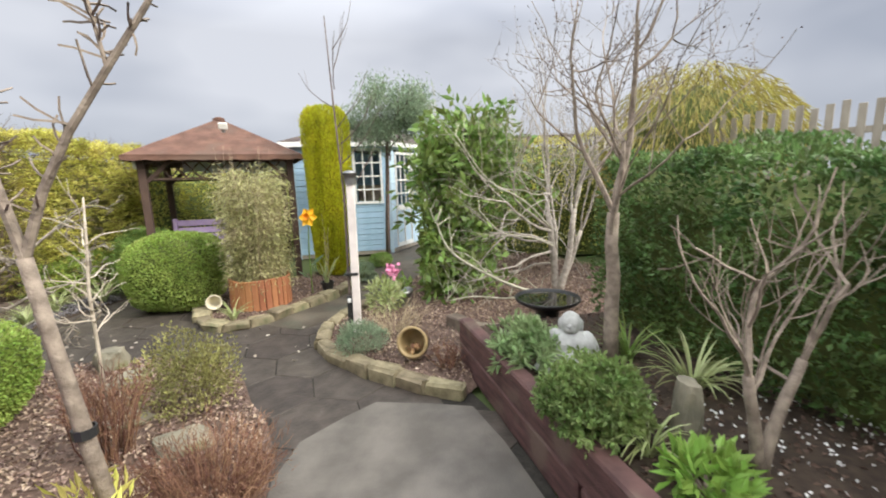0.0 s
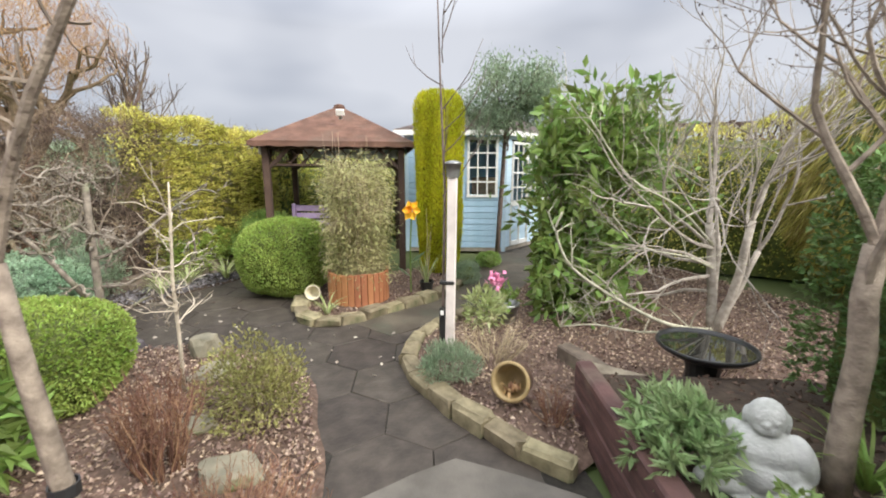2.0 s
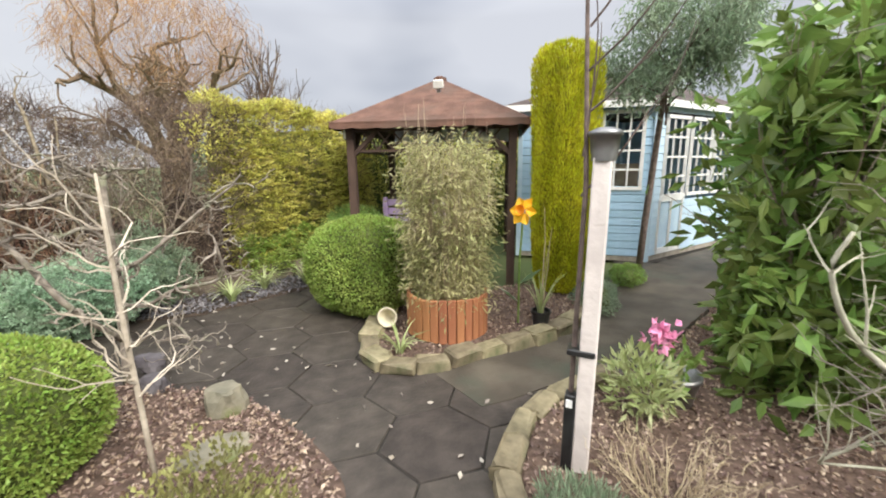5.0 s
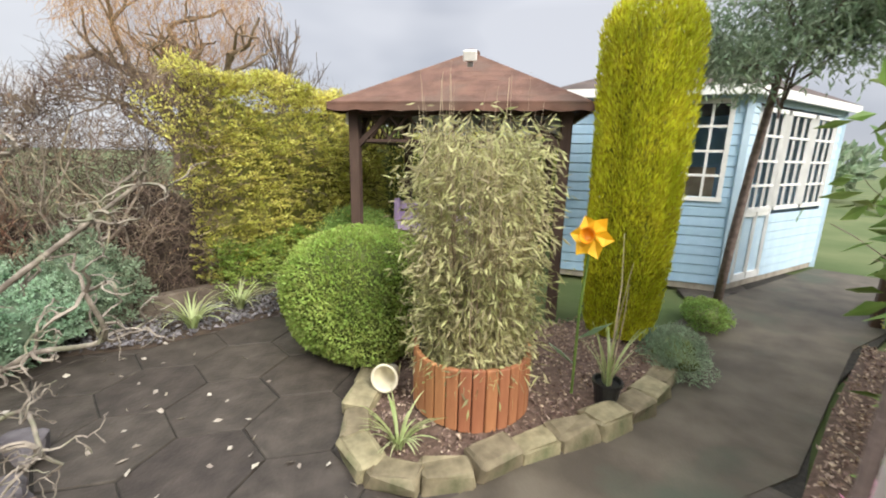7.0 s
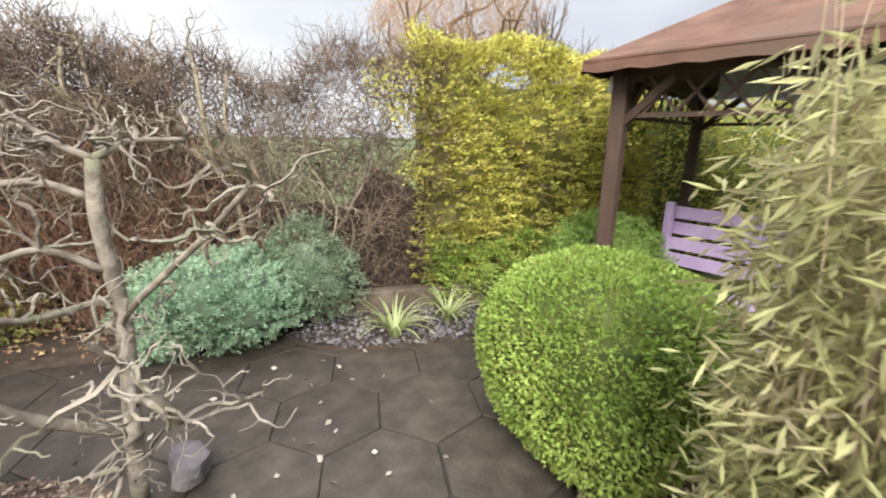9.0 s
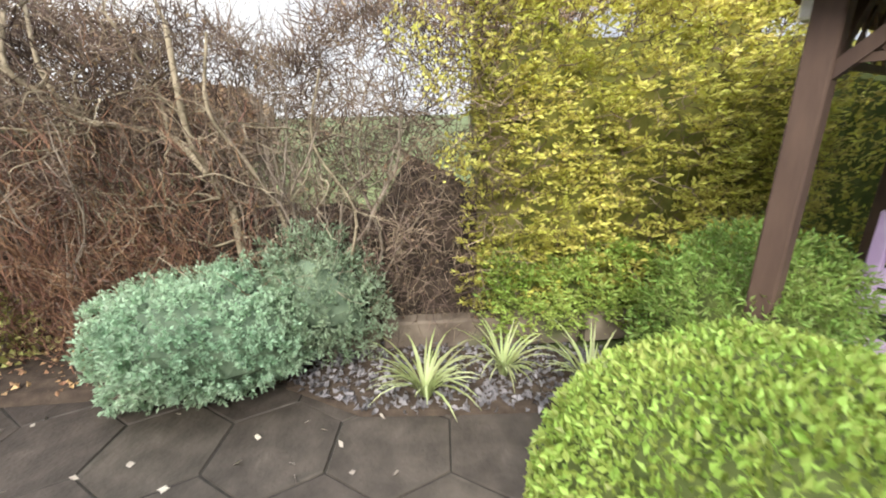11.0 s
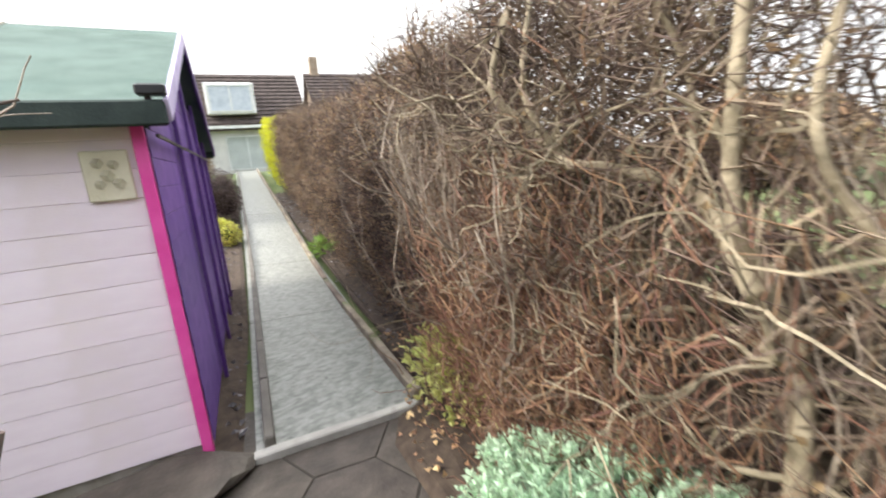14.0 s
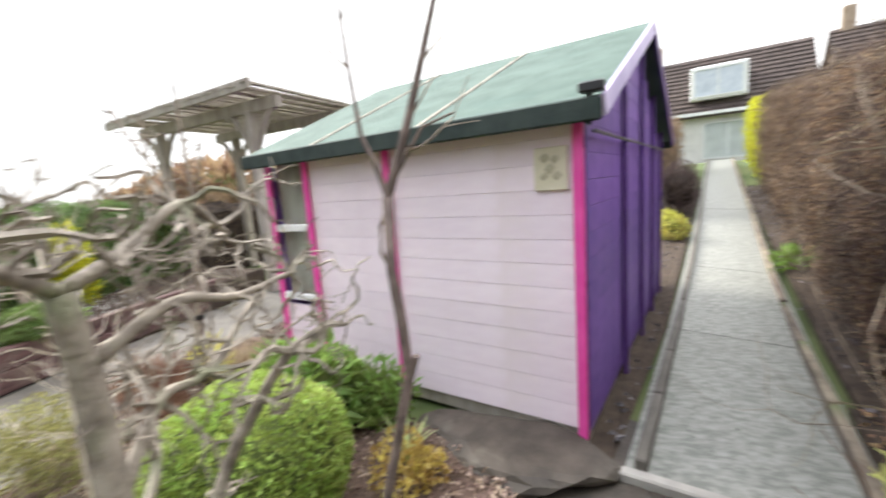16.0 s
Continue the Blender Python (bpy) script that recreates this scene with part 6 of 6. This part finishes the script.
stemmy("dead_fern", (-0.55, 2.75, 0.04), "tawny dead fern on the gravel", 260, 0.26, 0.36, m_twig_pale, 5, lean=1.2, thick=0.003)
stemmy("dry_stalks", (0.72, 5.25, 0.05), "dry tan stalks in the mulched bed", 60, 0.34, 0.25, m_twig_pale, 6, lean=1.0)
stemmy("dry_stalks", (1.12, 4.45, 0.05), "short reddish dry stalks by the sleeper wall", 40, 0.2, 0.12, m_twig_red, 7, lean=0.8)
stemmy("dry_stalks", (2.45, 5.35, 0.05), "short dry stalks behind the bird bath", 50, 0.3, 0.4, m_twig, 8, lean=0.9)
t = bare_tree("front_shrub", (2.17, 2.66, 0.33), "open bare shrub with grey forked stems", [((-0.22, 0.05, 1), 0.4, 0.024, 0.45), ((0.45, 0.1, 1), 0.45, 0.024, 0.5), ((0.1, 0.4, 1), 0.4, 0.015, 0.4)], m_bark, 41, depth=3, kids=3, spread=0.5, bend=0.14, up=0.12, category="shrub")


def tuft(name, at, label, count, length, width, seed, material=None, spread=0.9, droop=0.9):
    ob = thing(name, at, label, "plant", "strap leaved tufts" if name == "variegated_tuft" else "")
    g = Geo()
    strap_leaves(g, count, length, width, np.random.default_rng(seed), spread, droop)
    part("leaves", g, material or l_strap, ob)
    return ob


tuft("variegated_tuft", (-3.55, 6.52, 0.03), "yellow green tufted strap plant in slate", 52, 0.44, 0.016, 1)
tuft("variegated_tuft", (-3.60, 7.02, 0.03), "yellow green tufted strap plant in slate", 46, 0.40, 0.015, 2)
tuft("variegated_tuft", (-3.30, 7.42, 0.03), "yellow green tufted strap plant in slate", 44, 0.42, 0.016, 3)
tuft("variegated_tuft", (-1.12, 6.12, 0.05), "yellow green tufted strap plant beside the planter", 34, 0.30, 0.013, 4)
tuft("iris_clump", (2.35, 3.28, 0.33), "arching strap leaved clump in the raised bed", 60, 0.42, 0.016, 5, l_strap, 1.0, 1.0)
tuft("iris_clump", (1.80, 2.85, 0.33), "small arching strap leaved clump", 30, 0.3, 0.012, 6, l_strap, 1.1, 1.0)
tuft("iris_clump", (2.25, 3.75, 0.33), "strap leaved clump at the tree's foot", 36, 0.36, 0.014, 7, l_mid, 0.9, 0.8)
tuft("day_lily", (-2.62, 3.55, 0.03), "pale yellowing strap leaves by the shed", 26, 0.3, 0.02, 8, l_strap, 0.6, 0.5)

# ---- barrel planter with bamboo ----
pb = thing("barrel_planter", (-0.98, 6.74, 0.05), "round planter of upright orange brown timber staves", "planter")
k = 30
for i in range(k):
    a = 2 * math.pi * i / k
    w = 2 * math.pi * 0.35 / k - 0.005
    g = Geo().box((0, 0, 0.19), (w, 0.03, 0.375 + 0.012 * math.sin(i * 7.1)), bevel=0.005)
    ob = part("stave", g, m_orangewood, pb)
    ob.matrix_basis = pose(0.35 * math.cos(a), 0.35 * math.sin(a), 0, 0, 0, math.degrees(a) + 90)
part("soil", Geo().lathe([(0.0, 0.30), (0.333, 0.29), (0.333, 0.05)], 24), m_soil, pb)
part("liner", Geo().lathe([(0.333, 0.02), (0.333, 0.35), (0.325, 0.35), (0.325, 0.02)], 24), m_black, pb)
bm_ = thing("bamboo", (-0.98, 6.74, 0.35), "dense dry yellow green bamboo in the planter", "plant")
r = np.random.default_rng(17)
n_c = 190
a, q = r.uniform(0, 2 * np.pi, n_c), 0.25 * np.sqrt(r.random(n_c))
p = np.stack([q * np.cos(a), q * np.sin(a), np.full(n_c, -0.05)], 1)
lean = np.stack([np.cos(a) * 0.10 * r.random(n_c) ** 0.7, np.sin(a) * 0.10 * r.random(n_c) ** 0.7, np.ones(n_c)], 1)
part("canes", Geo().sticks(p, lean, 1.12, 0.004, 0.05), m_twig_pale, bm_)
k = 70
part("canes", Geo().sticks(p[:k] * (1.1, 1.1, 1), lean[:k] + r.normal(0, 0.05, (k, 3)), 1.38, 0.003, 0.04), m_twig_pale, bm_)
k = 19000
j = r.integers(0, n_c, k)
hgt = r.uniform(0.0, 1.0, k) ** 1.7
s = p[j] + lean[j] * (0.04 + 1.36 * hgt)[:, None] + r.normal(0, 0.065, (k, 3)) * np.where(hgt < 0.1, 1.2, 1.0)[:, None]
ang = np.arctan2(s[:, 1], s[:, 0])
swell = 0.06 * np.sin(np.clip(hgt, 0, 1) * 3.1)
s[:, 0] += np.cos(ang) * swell
s[:, 1] += np.sin(ang) * swell
d = np.stack([np.cos(ang), np.sin(ang), np.zeros(k)], 1) * 0.5 + r.normal(0, 0.6, (k, 3)) + np.array((0, 0, -0.45))
part("leaves", Geo().leaves(s, d, 0.075, 0.013, 0.15), l_bamboo, bm_)

# ---- garden ornaments ----
df = thing("daffodil_ornament", (-0.41, 7.10, 0.04), "painted metal daffodil on green stake with two leaves", "ornament")
part("stem", Geo().tube([(0, 0, 0), (0.0, -0.01, 0.6), (0.03, -0.04, 1.06)], 0.009, 6), l_mid, df)
fl = pose(0.035, -0.07, 1.08, 74, 0, -20)
for i in range(6):
    a = i * math.pi / 3
    m = fl @ pose(0, 0, 0, 0, 0, math.degrees(a))
    vs = [m @ Vector(v) for v in ((0.025, 0.012, 0), (0.025, -0.012, 0), (0.085, -0.048, 0.012), (0.14, 0, 0.004), (0.085, 0.048, 0.012), (0.085, 0, -0.006))]
    vs += [fl.to_3x3() @ Vector((0, 0, -0.004)) + v for v in vs]
    part("petal", Geo().add(vs, [(0, 1, 2, 5), (5, 2, 3), (5, 3, 4), (0, 5, 4), (11, 8, 7, 6), (9, 8, 11), (10, 9, 11), (10, 11, 6)]), m_yellow, df, "yellow petal")
cone = Geo().lathe([(0.018, 0.0), (0.036, 0.03), (0.052, 0.06), (0.046, 0.06), (0.03, 0.03), (0.0, 0.01)], 14)
cone.v[0] = np.array([fl @ Vector(v) for v in cone.v[0]])
part("trumpet", cone, m_orange, df, "orange trumpet")
for sx, z0, z1 in ((-0.17, 0.22, 0.34), (0.20, 0.40, 0.56)):
    vs = [(0, 0, z0), (sx * 0.5, -0.035, (z0 + z1) / 2 + 0.03), (sx, -0.02, z1), (sx * 0.5, 0.02, (z0 + z1) / 2 - 0.03)]
    vs += [(a, b + 0.005, c) for a, b, c in vs]
    part("leaf", Geo().add(vs, [(0, 1, 2, 3), (7, 6, 5, 4), (0, 4, 5, 1), (1, 5, 6, 2), (2, 6, 7, 3), (3, 7, 4, 0)]), l_glauc, df, "pale green metal leaf")
bp = thing("plant_pot", (-0.20, 7.10, 0.05), "black plastic pot with a grassy plant", "pot")
part("pot", Geo().lathe([(0.0, 0.0), (0.065, 0.0), (0.085, 0.14), (0.095, 0.14), (0.095, 0.16), (0.082, 0.16), (0.078, 0.13), (0.0, 0.125)], 18), m_black, bp)
g = Geo()
strap_leaves(g, 26, 0.42, 0.011, np.random.default_rng(9), 0.5, 0.5)
g.v = [v + np.array((0, 0, 0.13)) for v in g.v]
part("grass", g, l_strap, bp)
part("canes", Geo().sticks(np.array([(0.02, 0, 0.13), (-0.02, 0.02, 0.13), (0.0, -0.02, 0.13)]), np.array([(0.05, 0, 1), (0.1, 0.05, 1), (0, 0.03, 1)]), 0.8, 0.006, 0.02), m_twig_pale, bp)
sp = thing("small_pot", (-1.49, 6.60, 0.06), "small cream glazed pot lying on its side", "pot")
g = Geo().lathe([(0.0, 0.0), (0.055, 0.0), (0.085, 0.13), (0.092, 0.135), (0.092, 0.15), (0.078, 0.15), (0.074, 0.13), (0.045, 0.015), (0.0, 0.015)], 20)
g.v[0] = np.array([pose(0, 0, 0.09, 78, 0, 14) @ Vector(v) for v in g.v[0]])
part("pot", g, m_cream, sp, smooth=True)
gp = thing("glazed_pot", (0.92, 4.70, 0.05), "ochre and brown glazed pot lying with dead leaves inside", "pot")
prof = [(0.0, 0.0), (0.10, 0.0), (0.145, 0.10), (0.155, 0.22), (0.165, 0.235), (0.165, 0.26), (0.145, 0.262)]
mp_ = pose(0, 0.06, 0.13, 74, 0, -22) @ Matrix.Scale(0.8, 4)
g = Geo().lathe(prof, 26)
g.v[0] = np.array([mp_ @ Vector(v) for v in g.v[0]])
part("body", g, m_terra_in, gp, "dark brown glazed outside", smooth=True)
g = Geo().lathe([(0.166, 0.238), (0.168, 0.264), (0.14, 0.266), (0.132, 0.22), (0.12, 0.1), (0.085, 0.02), (0.0, 0.018)], 26)
g.v[0] = np.array([mp_ @ Vector(v) for v in g.v[0]])
part("rim_and_inside", g, m_terra, gp, "ochre glazed rim and inside", smooth=True)
p = np.array([mp_ @ Vector((rng.normal(0, 0.03), -0.08 + rng.normal(0, 0.02), rng.uniform(0.12, 0.24))) for i in range(26)])
part("dead_leaves", Geo().leaves(p, unit(26), 0.07, 0.04), m_deadleaf, gp)
gp2 = thing("flower_pot", (0.81, 6.20, 0.06), "pale grey plastic pot with a pink flower", "pot")
part("pot", Geo().lathe([(0.0, 0.0), (0.10, 0.0), (0.135, 0.17), (0.145, 0.17), (0.145, 0.2), (0.125, 0.2), (0.12, 0.16), (0.0, 0.15)], 20), m_steel, gp2, "grey pot", smooth=True)
k = 60
part("leaves", Geo().leaves(rng.normal(0, 0.07, (k, 3)) + np.array((0, 0, 0.24)), unit(k) + np.array((0, 0, 0.3)), 0.1, 0.04), l_mid, gp2)
k = 90
part("flower", Geo().leaves(rng.normal(0, 0.033, (k, 3)) + np.array((-0.10, -0.06, 0.45)), unit(k), 0.065, 0.045), m_pinkflower, gp2, "pink flower head")

# lamp post with a black half pipe
ps = thing("garden_post", (0.34, 5.36, 0.04), "flaking white square timber post with solar lamp top", "post")
part("shaft", Geo().box((0.01, 0, 0.76), (0.075, 0.075, 1.52), ry=0.6, bevel=0.006), m_whitewood, ps)
part("black_sleeve", Geo().box((-0.06, -0.005, 0.21), (0.05, 0.065, 0.42), ry=0.6, bevel=0.004), m_black, ps, "black sleeve on the foot")
part("label", Geo().box((-0.06, -0.041, 0.38), (0.03, 0.004, 0.04)), m_white, ps, "small white label")
wt = thing("whip_tree", (0.275, 5.365, 0.04), "thin bare whip tree tied to the post", "tree")
r = np.random.default_rng(44)
part("trunk", Geo().tube([(0, 0, 0), (0.01, 0, 0.7), (0.02, 0.0, 1.4), (-0.02, 0.02, 2.2), (-0.05, 0.03, 3.0)], [0.013, 0.012, 0.011, 0.008, 0.004], 7), m_bark_dark, wt)
g = Geo()
for i in range(9):
    z = 1.35 + 0.17 * i
    grow(g, (0.0, 0.01, z), (r.normal() * 0.7, r.normal() * 0.4, 1), 0.42 - 0.02 * i, 0.006, 1, r, 2, 0.25, 0.08, 0.15, 0.6)
part("branches", g, m_bark_dark, wt)
part("strap", Geo().box((-0.02, 0, 0.64), (0.125, 0.09, 0.03), bevel=0.005), m_black, ps, "black strap")
part("lamp_cap", Geo().lathe([(0.05, 1.50), (0.055, 1.54), (0.062, 1.60), (0.068, 1.60), (0.068, 1.62), (0.03, 1.635), (0.0, 1.637)], 12, (0.02, 0, 0)), m_steel, ps, "metal solar lamp cap", smooth=True)

# bird bath
bb = thing("bird_bath", (2.16, 4.94, 0.05), "black plastic bird bath full of water on a short foot", "bird bath")
part("bowl", Geo().lathe([(0.0, 0.30), (0.10, 0.30), (0.22, 0.335), (0.31, 0.385), (0.335, 0.415), (0.33, 0.43), (0.315, 0.425), (0.30, 0.40), (0.2, 0.36), (0.0, 0.345)], 36), m_black, bb, smooth=True)
part("water", Geo().lathe([(0.306, 0.408), (0.15, 0.408), (0.0, 0.408)], 36), m_water, bb, "still reflecting water")
part("foot", Geo().lathe([(0.0, 0.0), (0.15, 0.0), (0.155, 0.03), (0.125, 0.07), (0.115, 0.2), (0.125, 0.30), (0.0, 0.31)], 16), m_black, bb)

bb.scale = (0.92, 0.92, 0.90)

# seated laughing figure in stone: one plain mesh
bm = bmesh.new()


def egg(c, s, rot=(0, 0, 0)):
    bmesh.ops.create_uvsphere(bm, u_segments=20, v_segments=14, radius=1, matrix=pose(*c, *rot) @ Matrix.Diagonal((*s, 1)))


egg((0, 0.0, 0.10), (0.15, 0.125, 0.105))
egg((0, -0.005, 0.175), (0.125, 0.10, 0.10))
egg((0, -0.01, 0.315), (0.065, 0.066, 0.075))
egg((0, -0.035, 0.285), (0.05, 0.045, 0.035))
for sx in (-1, 1):
    egg((sx * 0.12, 0.0, 0.17), (0.05, 0.055, 0.10), (0, sx * -20, 0))
    egg((sx * 0.125, -0.07, 0.08), (0.045, 0.085, 0.04), (0, 0, sx * 25))
    egg((sx * 0.10, -0.075, 0.035), (0.12, 0.07, 0.042), (0, 0, sx * -22))
    egg((sx * 0.066, 0.0, 0.30), (0.012, 0.02, 0.04))
    egg((sx * 0.025, -0.062, 0.325), (0.014, 0.01, 0.007))
egg((0, -0.072, 0.31), (0.013, 0.014, 0.016))
egg((0, 0.0, 0.012), (0.19, 0.155, 0.02))
me = bpy.data.meshes.new("statue")
bm.to_mesh(me)
bm.free()
me.materials.append(m_statue)
me.polygons.foreach_set("use_smooth", [True] * len(me.polygons))
st = new("statue", me)
st.matrix_world = pose(1.82, 3.70, 0.33, 0, 0, -28) @ Matrix.Scale(1.0, 4)
rm = st.modifiers.new("fuse", "REMESH")
rm.mode, rm.voxel_size, rm.use_smooth_shade = "VOXEL", 0.006, True
tagged(st, "weathered grey stone statue of a seated laughing figure", "statue")


def rock(at, size, label, seed, rz=0.0, material=None):
    bm = bmesh.new()
    bmesh.ops.create_icosphere(bm, subdivisions=3, radius=1)
    for v in bm.verts:
        n = noise.noise(v.co * 1.3 + Vector((seed * 3.1, 0, 0))) * 0.35 + noise.noise(v.co * 3.5 + Vector((0, seed * 1.7, 0))) * 0.12
        q = v.co * (1 + n)
        q.z = max(min(q.z, 0.62), -0.5)
        v.co = Vector((q.x * size[0], q.y * size[1], (q.z + 0.5) * size[2]))
    me = bpy.data.meshes.new("rock")
    bm.to_mesh(me)
    bm.free()
    me.materials.append(material or m_rock)
    ob = new("rock", me)
    ob.matrix_world = pose(*at, 0, 0, rz)
    return tagged(ob, label, "rock")


rock((-0.55, 3.72, 0.03), (0.16, 0.12, 0.09), "mossy sandstone rock in the gravel bed", 1, 20)
rock((-1.72, 5.02, 0.03), (0.12, 0.10, 0.16), "rounded mossy rock at the bed's edge", 2, 40)
rock((-2.42, 5.0, 0.03), (0.10, 0.08, 0.09), "small grey rock at the bed's edge", 3, 0, m_darkrock)
rock((-1.42, 4.72, 0.03), (0.18, 0.12, 0.06), "flat sandstone piece in the gravel", 4, 70)
rock((-1.05, 4.05, 0.03), (0.14, 0.09, 0.06), "flat sandstone piece in the gravel", 5, 10)
rock((2.04, 2.93, 0.30), (0.06, 0.08, 0.28), "upright grey stone in the raised bed", 6, 0)
rock((-2.75, 5.18, 0.03), (0.11, 0.09, 0.10), "purplish grey rock under the hazel", 7, 15, m_darkrock)
rock((-2.0, 3.75, 0.03), (0.2, 0.16, 0.2), "mossy rock beside the shed", 8, 15)
rock((-3.15, 3.30, -0.02), (0.55, 0.3, 0.1), "flat dark stone slab at the shed's foot", 9, -15, m_slab)


# ---- distant trees ----
t = bare_tree("willow_tree", (-17.5, 15.0, -0.05), "large bare golden willow beyond the hedge", [((0.15, 0, 1), 2.5, 0.50, 2.6), ((-0.5, 0.2, 1), 2.6, 0.42, 2.4), ((0.6, -0.2, 1), 2.6, 0.40, 2.4)], m_bark_willow, 51, depth=4, kids=3, spread=0.62, bend=0.24, up=0.03)
k = 3200
a = unit(k) * np.array((4.6, 3.5, 2.0)) * rng.uniform(0.6, 1, (k, 1)) + np.array((0, 0, 6.8))
part("wands", Geo().sticks(a, unit(k) * 0.5 + np.array((0, 0, -0.6)), 0.9, 0.008, 0.2), l_willow, t, "hanging orange wands")
t = bare_tree("ash_tree", (-14.8, 17.4, -0.05), "upright bare tree beyond the hedge", [((0.1, 0, 1), 1.8, 0.22, 2.4), ((-0.2, 0.2, 1), 1.8, 0.18, 2.2)], m_twig, 52, depth=5, kids=3, spread=0.4, bend=0.12, up=0.12)
for i, (x, y, h, w) in enumerate(((-24, 24, 3.2, 4), (-9, 27, 2.8, 5), (3, 30, 2.8, 5), (14, 22, 3.0, 5), (20, 8, 3.0, 5), (12, -8, 3.0, 4), (4, -14, 2.6, 4), (-22, 2, 2.6, 4), (-24, -10, 2.8, 4))):
    bush("far_trees", (x, y, -0.05), (w, w * 0.6, h / 2), 3000, (0.5, 0.3), l_brown if i % 2 else l_grey, "distant bare trees and shrubs", "tree", amount=0.12, depth=0.3, seed=60 + i, group="distant trees")


# ---- edging stones ----
def stone_row(line, label, group, seed, height=0.10, width=0.12, length=0.26, base=-0.02):
    r = np.random.default_rng(seed)
    for sx, sy, sa, sl in along(line, length):
        hh = height * r.uniform(0.85, 1.25)
        g = Geo().box((0, 0, 0), (sl * r.uniform(0.95, 1.0) + 0.02, width * r.uniform(0.9, 1.15), hh), bevel=0.018)
        g.v[0] += r.normal(0, 0.008, g.v[0].shape)
        single("edging_stone", g, m_sand, (sx, sy, base + hh / 2), label, "edging stone", group, rz=sa + r.normal(0, 5))


def coarse(line, step):
    """Corners step metres apart on a finer line."""
    q = np.array(line)
    s = np.concatenate([[0], np.cumsum(np.linalg.norm(np.diff(q, axis=0), axis=1))])
    n = max(2, round(s[-1] / step))
    return [(float(np.interp(t, s, q[:, 0])), float(np.interp(t, s, q[:, 1]))) for t in np.linspace(0, s[-1], n + 1)]


stone_row(coarse(CENTRE[:-2], 0.28), "yellow sandstone edging block of the curved bed", "edging stones of the centre bed", 1, 0.12, 0.13, 0.28)
stone_row(coarse(PLANTER_EDGE, 0.27), "mossy sandstone edging block round the planter bed", "edging stones of the planter bed", 2, 0.105, 0.17, 0.25)

# ---- hexagonal paving slabs ----
SIDE = 0.335
paving = thing("paving", (0, 0, 0), "dark hexagonal stone paving slabs, worn and damp", "paving", kind="structure")
HEX = []
for v in range(3):
    r = np.random.default_rng(70 + v)
    q = [np.array((math.cos(math.pi / 3 * i), math.sin(math.pi / 3 * i))) * (SIDE - 0.002) * r.uniform(0.975, 1.005) for i in range(6)]
    g = Geo().add([(*p, -0.03) for p in q] + [(*p, -0.006) for p in q] + [(*(p * 0.988), 0.0) for p in q], [tuple(range(6))[::-1], tuple(range(12, 18))] + [(j * 6 + i, j * 6 + (i + 1) % 6, j * 6 + 6 + (i + 1) % 6, j * 6 + 6 + i) for j in range(2) for i in range(6)])
    HEX.append(g.mesh("slab", m_slab))
HA = radians(42)
beds = [CENTRE_BED, LEFT_BED, CONC]
r = np.random.default_rng(77)
for i in range(-16, 17):
    for j in range(-16, 17):
        u, v = 1.5 * SIDE * i, math.sqrt(3) * SIDE * (j + 0.5 * (i % 2))
        x, y = -4.02 + u * math.cos(HA) - v * math.sin(HA), 4.07 + u * math.sin(HA) + v * math.cos(HA)
        pt = (np.array([x]), np.array([y]))
        if not inside(PAVED, *pt)[0]:
            continue
        if inside(SUMMER, *pt)[0] and y > 6.0:
            continue
        if any(all(inside(b, np.array([x + dx]), np.array([y + dy]))[0] for dx, dy in ((0.3, 0), (-0.3, 0), (0, 0.3), (0, -0.3))) for b in beds):
            continue
        ob = new("slab", HEX[r.integers(0, 3)])
        ob.parent = paving
        ob.matrix_basis = pose(x, y, r.uniform(-0.003, 0.0), r.normal(0, 0.25), r.normal(0, 0.25), math.degrees(HA) + 60 * r.integers(0, 6))

# fallen leaves on the paving
x, y = scatter([(-4.3, 4.2), (-3.2, 4.6), (-1.0, 5.2), (-0.3, 4.6), (0.6, 6.6), (-0.8, 5.9), (-1.5, 6.0), (-2.4, 6.4), (-3.4, 6.6)], 150)
d = unit(len(x))
d[:, 2] *= 0.1
lv = single("fallen_leaves", Geo().leaves(np.stack([x, y, np.full(len(x), 0.008)], 1), d, 0.05, 0.03, 0.1), M("pale_fallen_leaf", (0.30, 0.26, 0.21), (0.48, 0.44, 0.37), 5, 0.8, 0, island=0.3), (0, 0, 0), "pale fallen leaves lying on the paving", "leaves", kind="stuff")
